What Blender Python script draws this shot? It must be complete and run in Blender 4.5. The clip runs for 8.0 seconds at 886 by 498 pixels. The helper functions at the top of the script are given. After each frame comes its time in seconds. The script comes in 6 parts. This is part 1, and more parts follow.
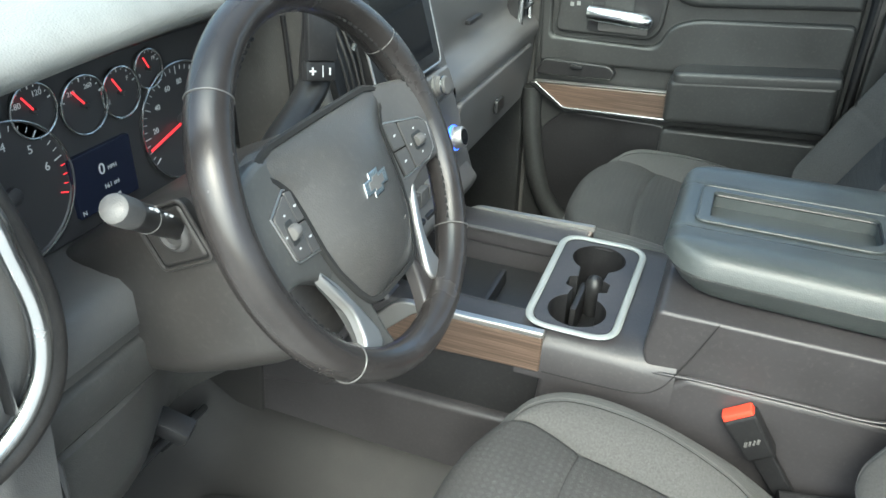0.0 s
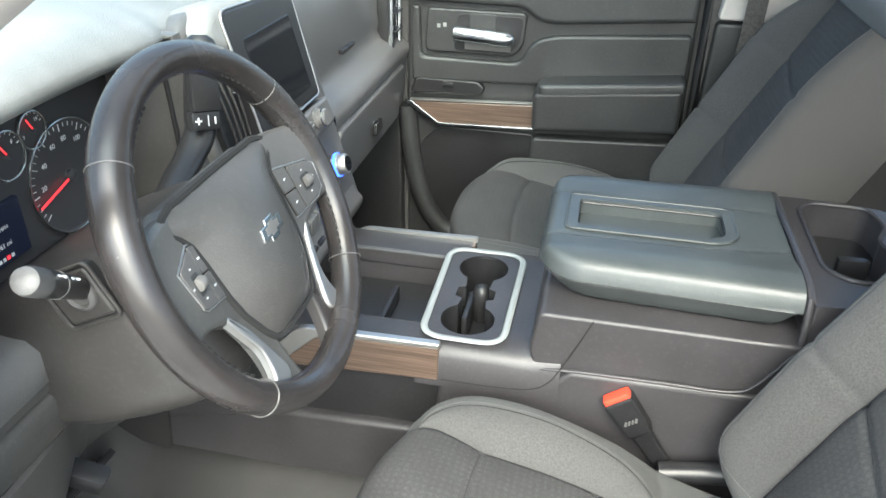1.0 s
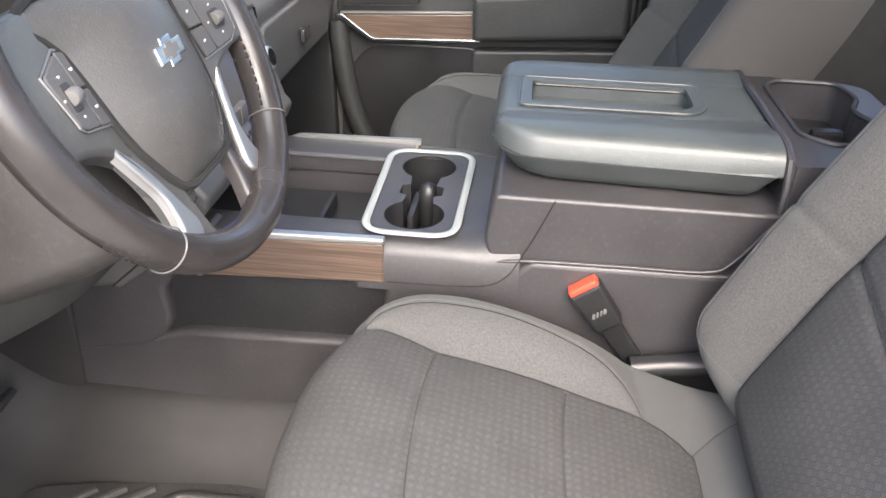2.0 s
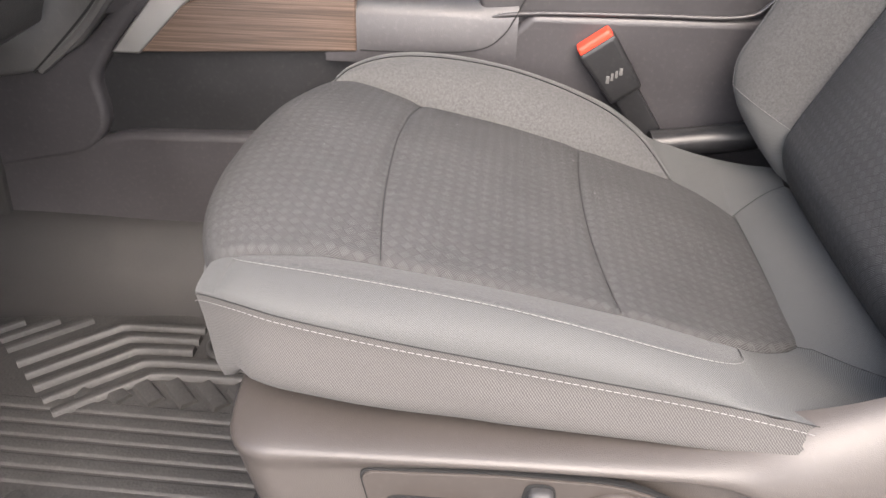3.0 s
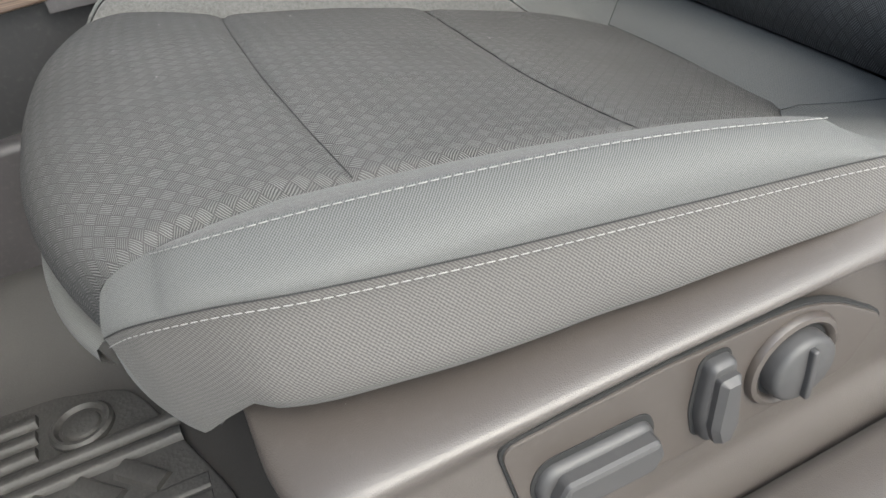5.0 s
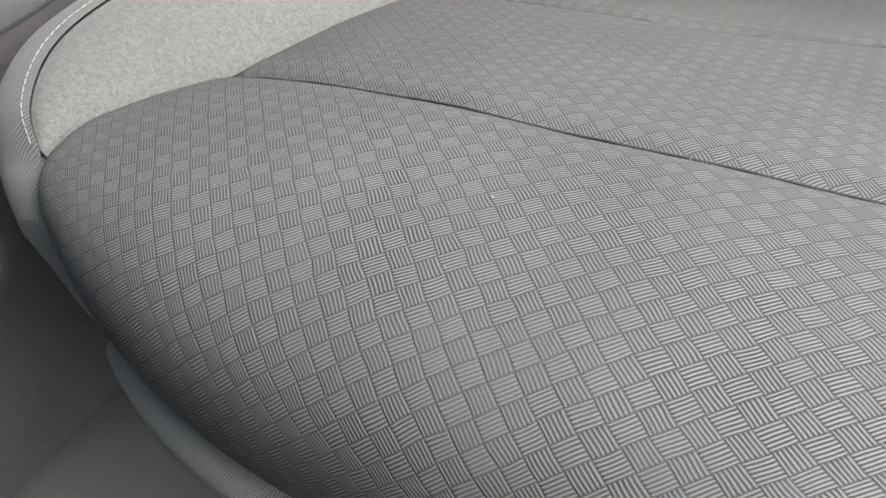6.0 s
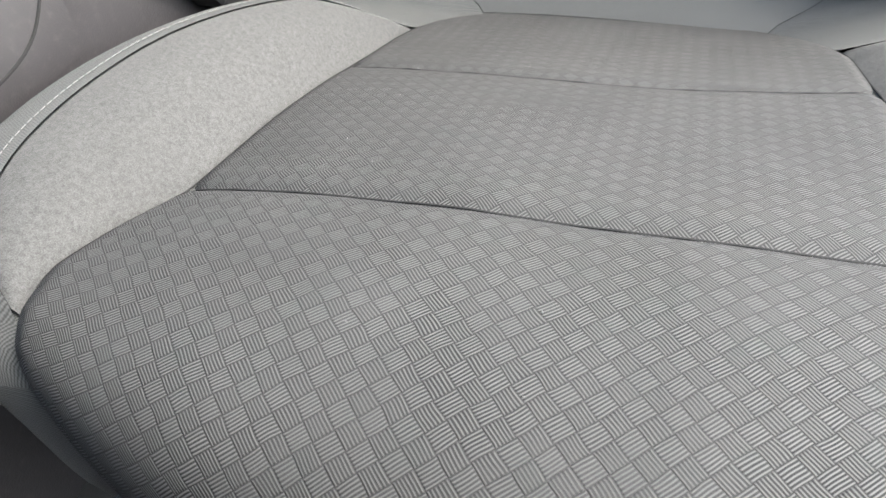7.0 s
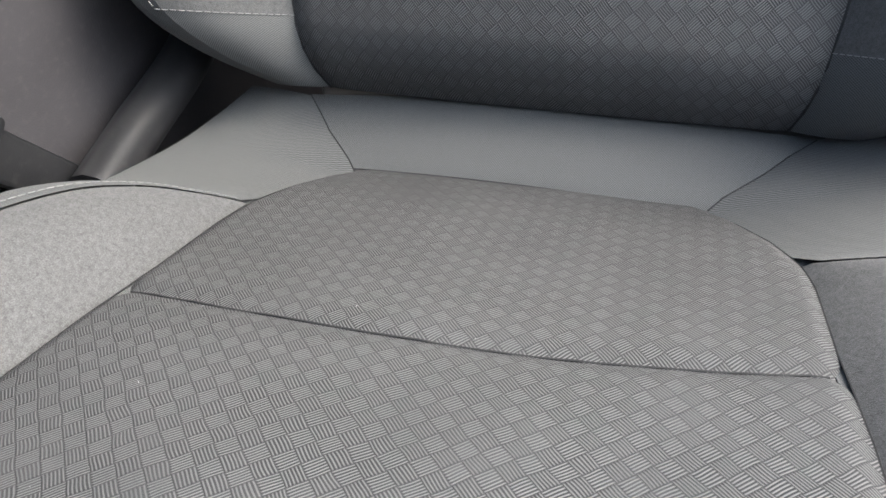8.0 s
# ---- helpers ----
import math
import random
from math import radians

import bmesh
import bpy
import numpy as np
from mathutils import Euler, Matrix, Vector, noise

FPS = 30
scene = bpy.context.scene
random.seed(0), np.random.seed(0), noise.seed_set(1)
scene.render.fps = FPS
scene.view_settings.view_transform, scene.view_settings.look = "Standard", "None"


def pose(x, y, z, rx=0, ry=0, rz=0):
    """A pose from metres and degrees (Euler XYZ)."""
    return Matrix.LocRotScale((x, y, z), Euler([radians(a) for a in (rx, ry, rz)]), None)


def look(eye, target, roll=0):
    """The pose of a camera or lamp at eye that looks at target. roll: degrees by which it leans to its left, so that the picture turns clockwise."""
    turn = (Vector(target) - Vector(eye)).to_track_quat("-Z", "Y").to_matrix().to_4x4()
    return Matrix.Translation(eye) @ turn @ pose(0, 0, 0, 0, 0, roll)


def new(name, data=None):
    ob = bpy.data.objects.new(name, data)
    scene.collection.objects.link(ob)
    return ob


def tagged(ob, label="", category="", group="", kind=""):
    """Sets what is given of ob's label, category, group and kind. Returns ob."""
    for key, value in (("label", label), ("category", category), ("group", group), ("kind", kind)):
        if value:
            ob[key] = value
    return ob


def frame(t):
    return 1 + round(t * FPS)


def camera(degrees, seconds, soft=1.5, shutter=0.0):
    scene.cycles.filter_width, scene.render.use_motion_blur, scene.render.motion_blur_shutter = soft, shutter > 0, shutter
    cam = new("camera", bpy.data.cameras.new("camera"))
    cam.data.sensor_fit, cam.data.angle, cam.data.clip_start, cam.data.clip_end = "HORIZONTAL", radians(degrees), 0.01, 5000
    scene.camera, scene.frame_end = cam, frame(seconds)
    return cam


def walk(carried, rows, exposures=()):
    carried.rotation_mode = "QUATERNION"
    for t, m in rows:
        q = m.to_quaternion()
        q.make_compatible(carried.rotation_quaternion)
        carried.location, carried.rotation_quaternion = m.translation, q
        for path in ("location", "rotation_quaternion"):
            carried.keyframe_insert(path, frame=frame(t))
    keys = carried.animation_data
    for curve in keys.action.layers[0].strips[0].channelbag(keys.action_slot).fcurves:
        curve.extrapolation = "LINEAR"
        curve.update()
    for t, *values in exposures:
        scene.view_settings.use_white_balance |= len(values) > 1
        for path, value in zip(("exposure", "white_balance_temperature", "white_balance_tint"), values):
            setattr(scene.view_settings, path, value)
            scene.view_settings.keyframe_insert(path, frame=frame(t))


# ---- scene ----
cam = camera(60.7, 8.0, soft=1.5)

PATH = [
    (0, (0.09, -0.609, 1.098), (-0.531, 1.004, 0.093), 1.6),
    (0.5, (0.112, -0.633, 1.13), (-0.352, 1.039, 0.135), 1.3),
    (1, (0.104, -0.659, 1.16), (-0.244, 1.043, 0.169), 1.2),
    (1.2, (0.102, -0.661, 1.16), (-0.209, 1.047, 0.167), 1.2),
    (2.3, (0.086, -0.603, 0.861), (-0.072, 1.092, -0.189), 1.5),
    (2.5, (0.084, -0.61, 0.79), (-0.063, 1.084, -0.263), 1.5),
    (3, (0.089, -0.612, 0.646), (-0.047, 1.077, -0.417), 1.2),
    (3.2, (0.096, -0.604, 0.604), (-0.043, 1.075, -0.474), 0.7),
    (3.5, (0.094, -0.601, 0.549), (-0.026, 1.095, -0.503), 0.8),
    (4, (0.098, -0.601, 0.526), (0.035, 1.081, -0.554), -0.9),
    (4.5, (0.086, -0.606, 0.529), (0.224, 1.03, -0.614), -3.8),
    (5, (-0.057, -0.481, 0.54), (0.446, 1.037, -0.661), -9.2),
    (5.2, (-0.108, -0.395, 0.535), (0.539, 1.022, -0.718), -10.1),
    (6.3, (-0.238, -0.061, 0.547), (0.992, 0.596, -0.886), -7.2),
    (6.5, (-0.237, -0.049, 0.555), (1.017, 0.552, -0.883), -6.8),
    (7, (-0.226, -0.049, 0.571), (1.086, 0.459, -0.85), -5.7),
    (7.5, (-0.154, -0.068, 0.562), (1.199, 0.402, -0.833), -4.8),
    (7.8, (-0.071, -0.079, 0.559), (1.272, 0.421, -0.836), -5.6),
    (8, (-0.019, -0.082, 0.555), (1.341, 0.439, -0.816), -6.1),
]
walk(cam, [(t, look(eye, target, roll)) for t, eye, target, roll in PATH],
     exposures=[(0.0, 2.1, 5700, -6), (0.5, 2.4, 5800, -2), (1.2, 2.35, 5850, 0), (2.4, 2.42, 6200, 14), (3.0, 2.15, 6200, 13), (4.0, 1.88, 6150, 11), (5.2, 1.88, 5850, 2), (6.4, 2.6, 5850, 3), (8.0, 2.38, 5800, 6)])

# ---- daylight: bright overcast, brightest on the open driver side ----
world = bpy.data.worlds.new("overcast_sky")
scene.world = world
world.use_nodes = True
wn = world.node_tree
sky = wn.nodes.new("ShaderNodeTexSky")
sky.sky_type = "NISHITA"
sky.sun_disc = False
sky.sun_elevation = radians(48)
sky.sun_rotation = radians(168)
sky.dust_density = 7.0
sky.ozone_density = 0.6
wn.nodes["Background"].inputs["Strength"].default_value = 0.15
wn.links.new(sky.outputs[0], wn.nodes["Background"].inputs["Color"])
sun_data = bpy.data.lights.new("sun", "SUN")
sun_data.energy = 1.15
sun_data.angle = radians(85)
sun_data.color = (1.0, 0.97, 0.93)
sun = new("sun", sun_data)
sun.matrix_world = look((0.45, -2.1, 2.75), (0, 0, 0.4))


# ---- materials ----
def nodes_of(name, rough=0.6, metal=0.0):
    m = bpy.data.materials.new(name)
    m.use_nodes = True
    nt = m.node_tree
    b = nt.nodes["Principled BSDF"]
    b.inputs["Roughness"].default_value = rough
    b.inputs["Metallic"].default_value = metal
    return m, nt, b


def math_node(nt, op, a, b=None, c=None):
    n = nt.nodes.new("ShaderNodeMath")
    n.operation = op
    for k, v in enumerate((a, b, c)):
        if v is None:
            continue
        if isinstance(v, (int, float)):
            n.inputs[k].default_value = v
        else:
            nt.links.new(v, n.inputs[k])
    return n.outputs[0]


def noise_node(nt, vec, scale, detail=3.0, rough=0.55):
    n = nt.nodes.new("ShaderNodeTexNoise")
    n.inputs["Scale"].default_value = scale
    n.inputs["Detail"].default_value = detail
    n.inputs["Roughness"].default_value = rough
    nt.links.new(vec, n.inputs["Vector"])
    return n.outputs["Fac"]


def mix_color(nt, fac, c1, c2):
    n = nt.nodes.new("ShaderNodeMix")
    n.data_type = "RGBA"
    if isinstance(fac, (int, float)):
        n.inputs[0].default_value = fac
    else:
        nt.links.new(fac, n.inputs[0])
    for k, c in ((6, c1), (7, c2)):
        if isinstance(c, tuple):
            n.inputs[k].default_value = (*c, 1)
        else:
            nt.links.new(c, n.inputs[k])
    return n.outputs[2]


def ramp(nt, fac, lo, hi):
    n = nt.nodes.new("ShaderNodeMapRange")
    n.inputs["From Min"].default_value, n.inputs["From Max"].default_value = lo, hi
    nt.links.new(fac, n.inputs["Value"])
    return n.outputs[0]


def bump_node(nt, b, height, strength, distance):
    n = nt.nodes.new("ShaderNodeBump")
    n.inputs["Strength"].default_value = strength
    n.inputs["Distance"].default_value = distance
    nt.links.new(height, n.inputs["Height"])
    nt.links.new(n.outputs[0], b.inputs["Normal"])
    return n


def plastic(name, color, rough=0.5, grain=900.0, bump=0.25, spec=0.5, var=0.25, depth=0.0004, dust=0.12):
    """Moulded plastic or vinyl with a leather grain, faint dust and uneven gloss."""
    m, nt, b = nodes_of(name, rough)
    vec = nt.nodes.new("ShaderNodeTexCoord").outputs["Object"]
    vor = nt.nodes.new("ShaderNodeTexVoronoi")
    vor.inputs["Scale"].default_value = grain
    nt.links.new(vec, vor.inputs["Vector"])
    big = noise_node(nt, vec, 7.0, 4.0)
    fine = noise_node(nt, vec, 160.0, 3.0)
    dark = tuple(c * (1 - var) for c in color)
    lite = tuple(min(1.0, c * (1 + var)) for c in color)
    col = mix_color(nt, ramp(nt, big, 0.3, 0.7), dark, lite)
    dusty = math_node(nt, "MULTIPLY", math_node(nt, "POWER", ramp(nt, fine, 0.45, 0.8), 2.0), dust)
    col = mix_color(nt, dusty, col, (0.22, 0.21, 0.19))
    nt.links.new(col, b.inputs["Base Color"])
    nt.links.new(math_node(nt, "ADD", math_node(nt, "MULTIPLY", big, 0.22), rough - 0.11), b.inputs["Roughness"])
    b.inputs["Specular IOR Level"].default_value = spec
    if bump:
        h = math_node(nt, "ADD", vor.outputs["Distance"], math_node(nt, "MULTIPLY", fine, 0.5))
        bump_node(nt, b, h, bump, depth)
    return m


def cloth(name, color, scale=1400.0, contrast=0.35, bump=0.5, fuzz=0.3):
    """Knitted or felted cloth: speckled yarn, soft large stains, sheen."""
    m, nt, b = nodes_of(name, 0.95)
    vec = nt.nodes.new("ShaderNodeTexCoord").outputs["Object"]
    yarn = noise_node(nt, vec, scale, 2.0, 0.7)
    mid = noise_node(nt, vec, 380.0, 3.0, 0.6)
    big = noise_node(nt, vec, 9.0, 4.0)
    f = math_node(nt, "ADD", math_node(nt, "MULTIPLY", yarn, 0.6), math_node(nt, "MULTIPLY", mid, 0.4))
    lo = tuple(c * (1 - contrast) for c in color)
    hi = tuple(min(1.0, c * (1 + contrast)) for c in color)
    col = mix_color(nt, ramp(nt, f, 0.35, 0.65), lo, hi)
    col = mix_color(nt, math_node(nt, "MULTIPLY", ramp(nt, big, 0.4, 0.75), 0.25), col, tuple(c * 0.8 for c in color))
    nt.links.new(col, b.inputs["Base Color"])
    b.inputs["Specular IOR Level"].default_value = 0.15
    b.inputs["Sheen Weight"].default_value = fuzz * 0.3
    b.inputs["Sheen Roughness"].default_value = 0.5
    bump_node(nt, b, f, bump, 0.0005)
    return m


def basket_cloth(name, color, cell=0.0078, stripes=6.0):
    """Jacquard insert: ribbed squares set as diamonds, ribs turned by a quarter from square to square."""
    m, nt, b = nodes_of(name, 0.85)
    uv = nt.nodes.new("ShaderNodeUVMap").outputs["UV"]
    mp = nt.nodes.new("ShaderNodeMapping")
    mp.inputs["Rotation"].default_value = (0, 0, radians(45))
    mp.inputs["Scale"].default_value = (1 / cell, 1 / cell, 1)
    nt.links.new(uv, mp.inputs["Vector"])
    sep = nt.nodes.new("ShaderNodeSeparateXYZ")
    nt.links.new(mp.outputs[0], sep.inputs[0])
    place = nt.nodes.new("ShaderNodeTexCoord").outputs["Object"]
    slack = math_node(nt, "MULTIPLY_ADD", noise_node(nt, place, 75.0, 1.0, 0.5), 0.24, -0.12)
    slack2 = math_node(nt, "MULTIPLY_ADD", noise_node(nt, place, 62.0, 1.0, 0.5), 0.24, -0.12)
    u, v = math_node(nt, "ADD", sep.outputs[0], slack), math_node(nt, "ADD", sep.outputs[1], slack2)
    fu, fv = math_node(nt, "FRACT", u), math_node(nt, "FRACT", v)
    odd = math_node(nt, "FLOORED_MODULO", math_node(nt, "ADD", math_node(nt, "FLOOR", u), math_node(nt, "FLOOR", v)), 2.0)
    along = math_node(nt, "ADD", math_node(nt, "MULTIPLY", fu, odd),
                      math_node(nt, "MULTIPLY", fv, math_node(nt, "SUBTRACT", 1.0, odd)))
    rib = math_node(nt, "MULTIPLY_ADD", math_node(nt, "SINE", math_node(nt, "MULTIPLY_ADD", along, stripes * 6.2832, -1.57)), 0.5, 0.5)
    rib = ramp(nt, rib, 0.22, 0.88)
    rib = math_node(nt, "MULTIPLY_ADD", math_node(nt, "ADD", rib, -0.5), math_node(nt, "MULTIPLY_ADD", ramp(nt, noise_node(nt, place, 26.0, 3.0), 0.35, 0.65), 0.55, 0.58), 0.5)
    e1 = math_node(nt, "MULTIPLY", math_node(nt, "MINIMUM", fu, math_node(nt, "SUBTRACT", 1.0, fu)), 12.0)
    e2 = math_node(nt, "MULTIPLY", math_node(nt, "MINIMUM", fv, math_node(nt, "SUBTRACT", 1.0, fv)), 12.0)
    edge = math_node(nt, "MINIMUM", math_node(nt, "MINIMUM", e1, e2), 1.0)
    h = math_node(nt, "MULTIPLY", rib, math_node(nt, "MULTIPLY_ADD", edge, 0.6, 0.4))
    vec = nt.nodes.new("ShaderNodeTexCoord").outputs["Object"]
    yarn = noise_node(nt, vec, 1800.0, 2.0, 0.7)
    big = noise_node(nt, vec, 11.0, 4.0)
    tint = noise_node(nt, vec, 60.0, 2.0)
    f = math_node(nt, "ADD", math_node(nt, "MULTIPLY", h, 0.8), math_node(nt, "MULTIPLY", yarn, 0.35))
    # rib shading put into colour: grooves darkened, every other square dimmed for its angle
    col = mix_color(nt, f, tuple(c * 0.14 for c in color), tuple(c * 2.05 for c in color))
    col = mix_color(nt, math_node(nt, "MULTIPLY", odd, 0.22), col, tuple(c * 0.5 for c in color))
    col = mix_color(nt, math_node(nt, "MULTIPLY", ramp(nt, tint, 0.5, 0.75), 0.12), col, (color[0] * 0.8, color[1] * 1.05, color[2] * 0.95))
    col = mix_color(nt, math_node(nt, "MULTIPLY", ramp(nt, big, 0.42, 0.72), 0.35), col, tuple(c * 0.7 for c in color))
    nt.links.new(col, b.inputs["Base Color"])
    b.inputs["Specular IOR Level"].default_value = 0.12
    b.inputs["Sheen Weight"].default_value = 0.0
    soft_h = math_node(nt, "ADD", math_node(nt, "MULTIPLY", edge, 0.7), math_node(nt, "ADD", math_node(nt, "MULTIPLY", rib, 0.5), math_node(nt, "MULTIPLY", yarn, 0.4)))
    bump_node(nt, b, soft_h, 0.50, 0.0006)
    return m


def twill_cloth(name, color, pitch=0.0016):
    """Side cloth with a fine diagonal twill."""
    m, nt, b = nodes_of(name, 0.9)
    uv = nt.nodes.new("ShaderNodeUVMap").outputs["UV"]
    sep = nt.nodes.new("ShaderNodeSeparateXYZ")
    nt.links.new(uv, sep.inputs[0])
    k = 6.2832 / pitch
    slack = math_node(nt, "MULTIPLY", noise_node(nt, nt.nodes.new("ShaderNodeTexCoord").outputs["Object"], 220.0, 2.0, 0.6), 6.0)
    a = math_node(nt, "SINE", math_node(nt, "MULTIPLY_ADD", math_node(nt, "ADD", sep.outputs[0], sep.outputs[1]), k, slack))
    c = math_node(nt, "SINE", math_node(nt, "MULTIPLY", math_node(nt, "SUBTRACT", sep.outputs[0], sep.outputs[1]), k * 0.8))
    f = math_node(nt, "MULTIPLY_ADD", math_node(nt, "ADD", a, math_node(nt, "MULTIPLY", c, 0.3)), 0.36, 0.5)
    vec = nt.nodes.new("ShaderNodeTexCoord").outputs["Object"]
    big = noise_node(nt, vec, 10.0, 4.0)
    yarn = noise_node(nt, vec, 1500.0, 2.0)
    f = math_node(nt, "ADD", math_node(nt, "MULTIPLY", f, 0.7), math_node(nt, "MULTIPLY", yarn, 0.3))
    col = mix_color(nt, f, tuple(v * 0.22 for v in color), tuple(v * 1.6 for v in color))
    col = mix_color(nt, math_node(nt, "MULTIPLY", ramp(nt, big, 0.4, 0.7), 0.2), col, tuple(v * 0.75 for v in color))
    nt.links.new(col, b.inputs["Base Color"])
    b.inputs["Specular IOR Level"].default_value = 0.2
    b.inputs["Sheen Weight"].default_value = 0.05
    bump_node(nt, b, f, 0.4, 0.0004)
    return m


def leather(name, color, rough=0.38):
    """Worn smooth leather with creases, scuffs and uneven polish."""
    m, nt, b = nodes_of(name, rough)
    vec = nt.nodes.new("ShaderNodeTexCoord").outputs["Object"]
    big = noise_node(nt, vec, 14.0, 5.0)
    fine = noise_node(nt, vec, 420.0, 3.0)
    vor = nt.nodes.new("ShaderNodeTexVoronoi")
    vor.inputs["Scale"].default_value = 700.0
    nt.links.new(vec, vor.inputs["Vector"])
    scuff = math_node(nt, "MULTIPLY", ramp(nt, noise_node(nt, vec, 45.0, 6.0, 0.75), 0.55, 0.9), 0.10)
    col = mix_color(nt, ramp(nt, big, 0.3, 0.7), tuple(c * 0.75 for c in color), tuple(c * 1.3 for c in color))
    col = mix_color(nt, scuff, col, (0.13, 0.11, 0.10))
    nt.links.new(col, b.inputs["Base Color"])
    nt.links.new(math_node(nt, "MULTIPLY_ADD", big, 0.12, rough - 0.05), b.inputs["Roughness"])
    h = math_node(nt, "ADD", math_node(nt, "MULTIPLY", vor.outputs["Distance"], 0.6), fine)
    bump_node(nt, b, h, 0.16, 0.0004)
    return m


def metal(name, color, rough=0.25):
    m, nt, b = nodes_of(name, rough, 1.0)
    vec = nt.nodes.new("ShaderNodeTexCoord").outputs["Object"]
    big = noise_node(nt, vec, 30.0, 4.0)
    nt.links.new(mix_color(nt, big, tuple(c * 0.85 for c in color), color), b.inputs["Base Color"])
    nt.links.new(math_node(nt, "MULTIPLY_ADD", big, 0.15, rough - 0.07), b.inputs["Roughness"])
    return m


def wood_veneer(name):
    m, nt, b = nodes_of(name, 0.32)
    vec = nt.nodes.new("ShaderNodeTexCoord").outputs["Object"]
    mp = nt.nodes.new("ShaderNodeMapping")
    mp.inputs["Scale"].default_value = (5.0, 120.0, 420.0)
    nt.links.new(vec, mp.inputs["Vector"])
    g1 = noise_node(nt, mp.outputs[0], 1.2, 5.0, 0.6)
    mp2 = nt.nodes.new("ShaderNodeMapping")
    mp2.inputs["Scale"].default_value = (7.0, 400.0, 1200.0)
    nt.links.new(vec, mp2.inputs["Vector"])
    g2 = noise_node(nt, mp2.outputs[0], 1.0, 3.0, 0.6)
    col = mix_color(nt, ramp(nt, g1, 0.40, 0.62), (0.062, 0.043, 0.032), (0.135, 0.095, 0.072))
    col = mix_color(nt, math_node(nt, "MULTIPLY", ramp(nt, g2, 0.50, 0.64), 0.6), col, (0.035, 0.024, 0.018))
    nt.links.new(col, b.inputs["Base Color"])
    b.inputs["Coat Weight"].default_value = 0.3
    b.inputs["Coat Roughness"].default_value = 0.25
    bump_node(nt, b, g2, 0.3, 0.0004)
    return m


def plain(name, color, rough=0.5, emit=0.0):
    m, nt, b = nodes_of(name, rough)
    b.inputs["Base Color"].default_value = (*color, 1)
    if emit:
        b.inputs["Emission Color"].default_value = (*color, 1)
        b.inputs["Emission Strength"].default_value = emit
    return m


def carpet_mat(name, color):
    m, nt, b = nodes_of(name, 1.0)
    vec = nt.nodes.new("ShaderNodeTexCoord").outputs["Object"]
    f = noise_node(nt, vec, 700.0, 3.0, 0.7)
    g = noise_node(nt, vec, 12.0, 5.0)
    col = mix_color(nt, ramp(nt, f, 0.3, 0.7), tuple(c * 0.8 for c in color), tuple(c * 1.2 for c in color))
    col = mix_color(nt, math_node(nt, "MULTIPLY", ramp(nt, g, 0.45, 0.75), 0.25), col, (0.045, 0.041, 0.038))
    nt.links.new(col, b.inputs["Base Color"])
    b.inputs["Roughness"].default_value = 0.7
    bump_node(nt, b, f, 0.3, 0.0008)
    return m


INSERT = basket_cloth("woven_insert_cloth", (0.057, 0.0565, 0.056))
LIGHT_CLOTH = cloth("heather_bolster_cloth", (0.070, 0.0695, 0.068), 1500.0, 0.36, 0.9)
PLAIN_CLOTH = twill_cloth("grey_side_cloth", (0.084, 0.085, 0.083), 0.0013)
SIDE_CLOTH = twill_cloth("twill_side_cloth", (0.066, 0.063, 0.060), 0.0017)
THREAD = plain("pale_thread", (0.155, 0.153, 0.148), 0.8)
DARK_THREAD = plain("dark_thread", (0.012, 0.012, 0.012), 0.9)
# near-black for joints and for the painted shadow round the seat switches
GAP_SHADE = plain("dark_gap_shade", (0.003, 0.003, 0.003), 0.9)
BASE_PLASTIC = plastic("seat_base_plastic", (0.047, 0.041, 0.037), 0.39, 1500.0, 0.40, dust=0.05, var=0.10, depth=0.0003)
PANEL_PLASTIC = plastic("smooth_switch_plastic", (0.036, 0.030, 0.026), 0.40, 1500.0, 0.06, dust=0.05, var=0.1)
SWITCH_PLASTIC = plastic("grey_switch_plastic", (0.026, 0.025, 0.025), 0.56, 1500.0, 0.05, dust=0.05, var=0.1)
DASH_PLASTIC = plastic("dash_plastic", (0.086, 0.085, 0.084), 0.40, 700.0, 0.35)
KNEE_PLASTIC = plastic("knee_panel_plastic", (0.050, 0.049, 0.047), 0.40, 600.0, 0.40)
DASH_TOP = plastic("dash_top_vinyl", (0.20, 0.205, 0.20), 0.42, 420.0, 0.5, depth=0.0007)
DOOR_PLASTIC = plastic("door_plastic", (0.026, 0.027, 0.027), 0.42, 700.0, 0.3)
CONSOLE_PLASTIC = plastic("console_plastic", (0.036, 0.034, 0.036), 0.38, 800.0, 0.25)
VINYL = plastic("armrest_vinyl", (0.052, 0.059, 0.059), 0.36, 600.0, 0.35, depth=0.0005)
BLACK_PLASTIC = plastic("black_plastic", (0.014, 0.014, 0.015), 0.38, 900.0, 0.12, dust=0.08)
GREY_KNOB = plastic("grey_knob_plastic", (0.11, 0.107, 0.104), 0.45, 1500.0, 0.05)
RUBBER = plastic("mat_rubber", (0.026, 0.0255, 0.025), 0.58, 260.0, 0.35, dust=0.12, depth=0.0008)
LEATHER = leather("wheel_leather", (0.026, 0.0235, 0.023), 0.25)
CHROME = metal("satin_chrome", (0.6, 0.62, 0.63), 0.24)
SHROUD = plastic("column_plastic", (0.034, 0.032, 0.031), 0.42, 700.0, 0.3, dust=0.12)
PALE_SILVER = plastic("pale_silver_paint", (0.25, 0.265, 0.262), 0.38, 1500.0, 0.04, dust=0.1, var=0.08)
STACK_PLASTIC = plastic("stack_plastic", (0.070, 0.068, 0.067), 0.42, 700.0, 0.3, dust=0.12)
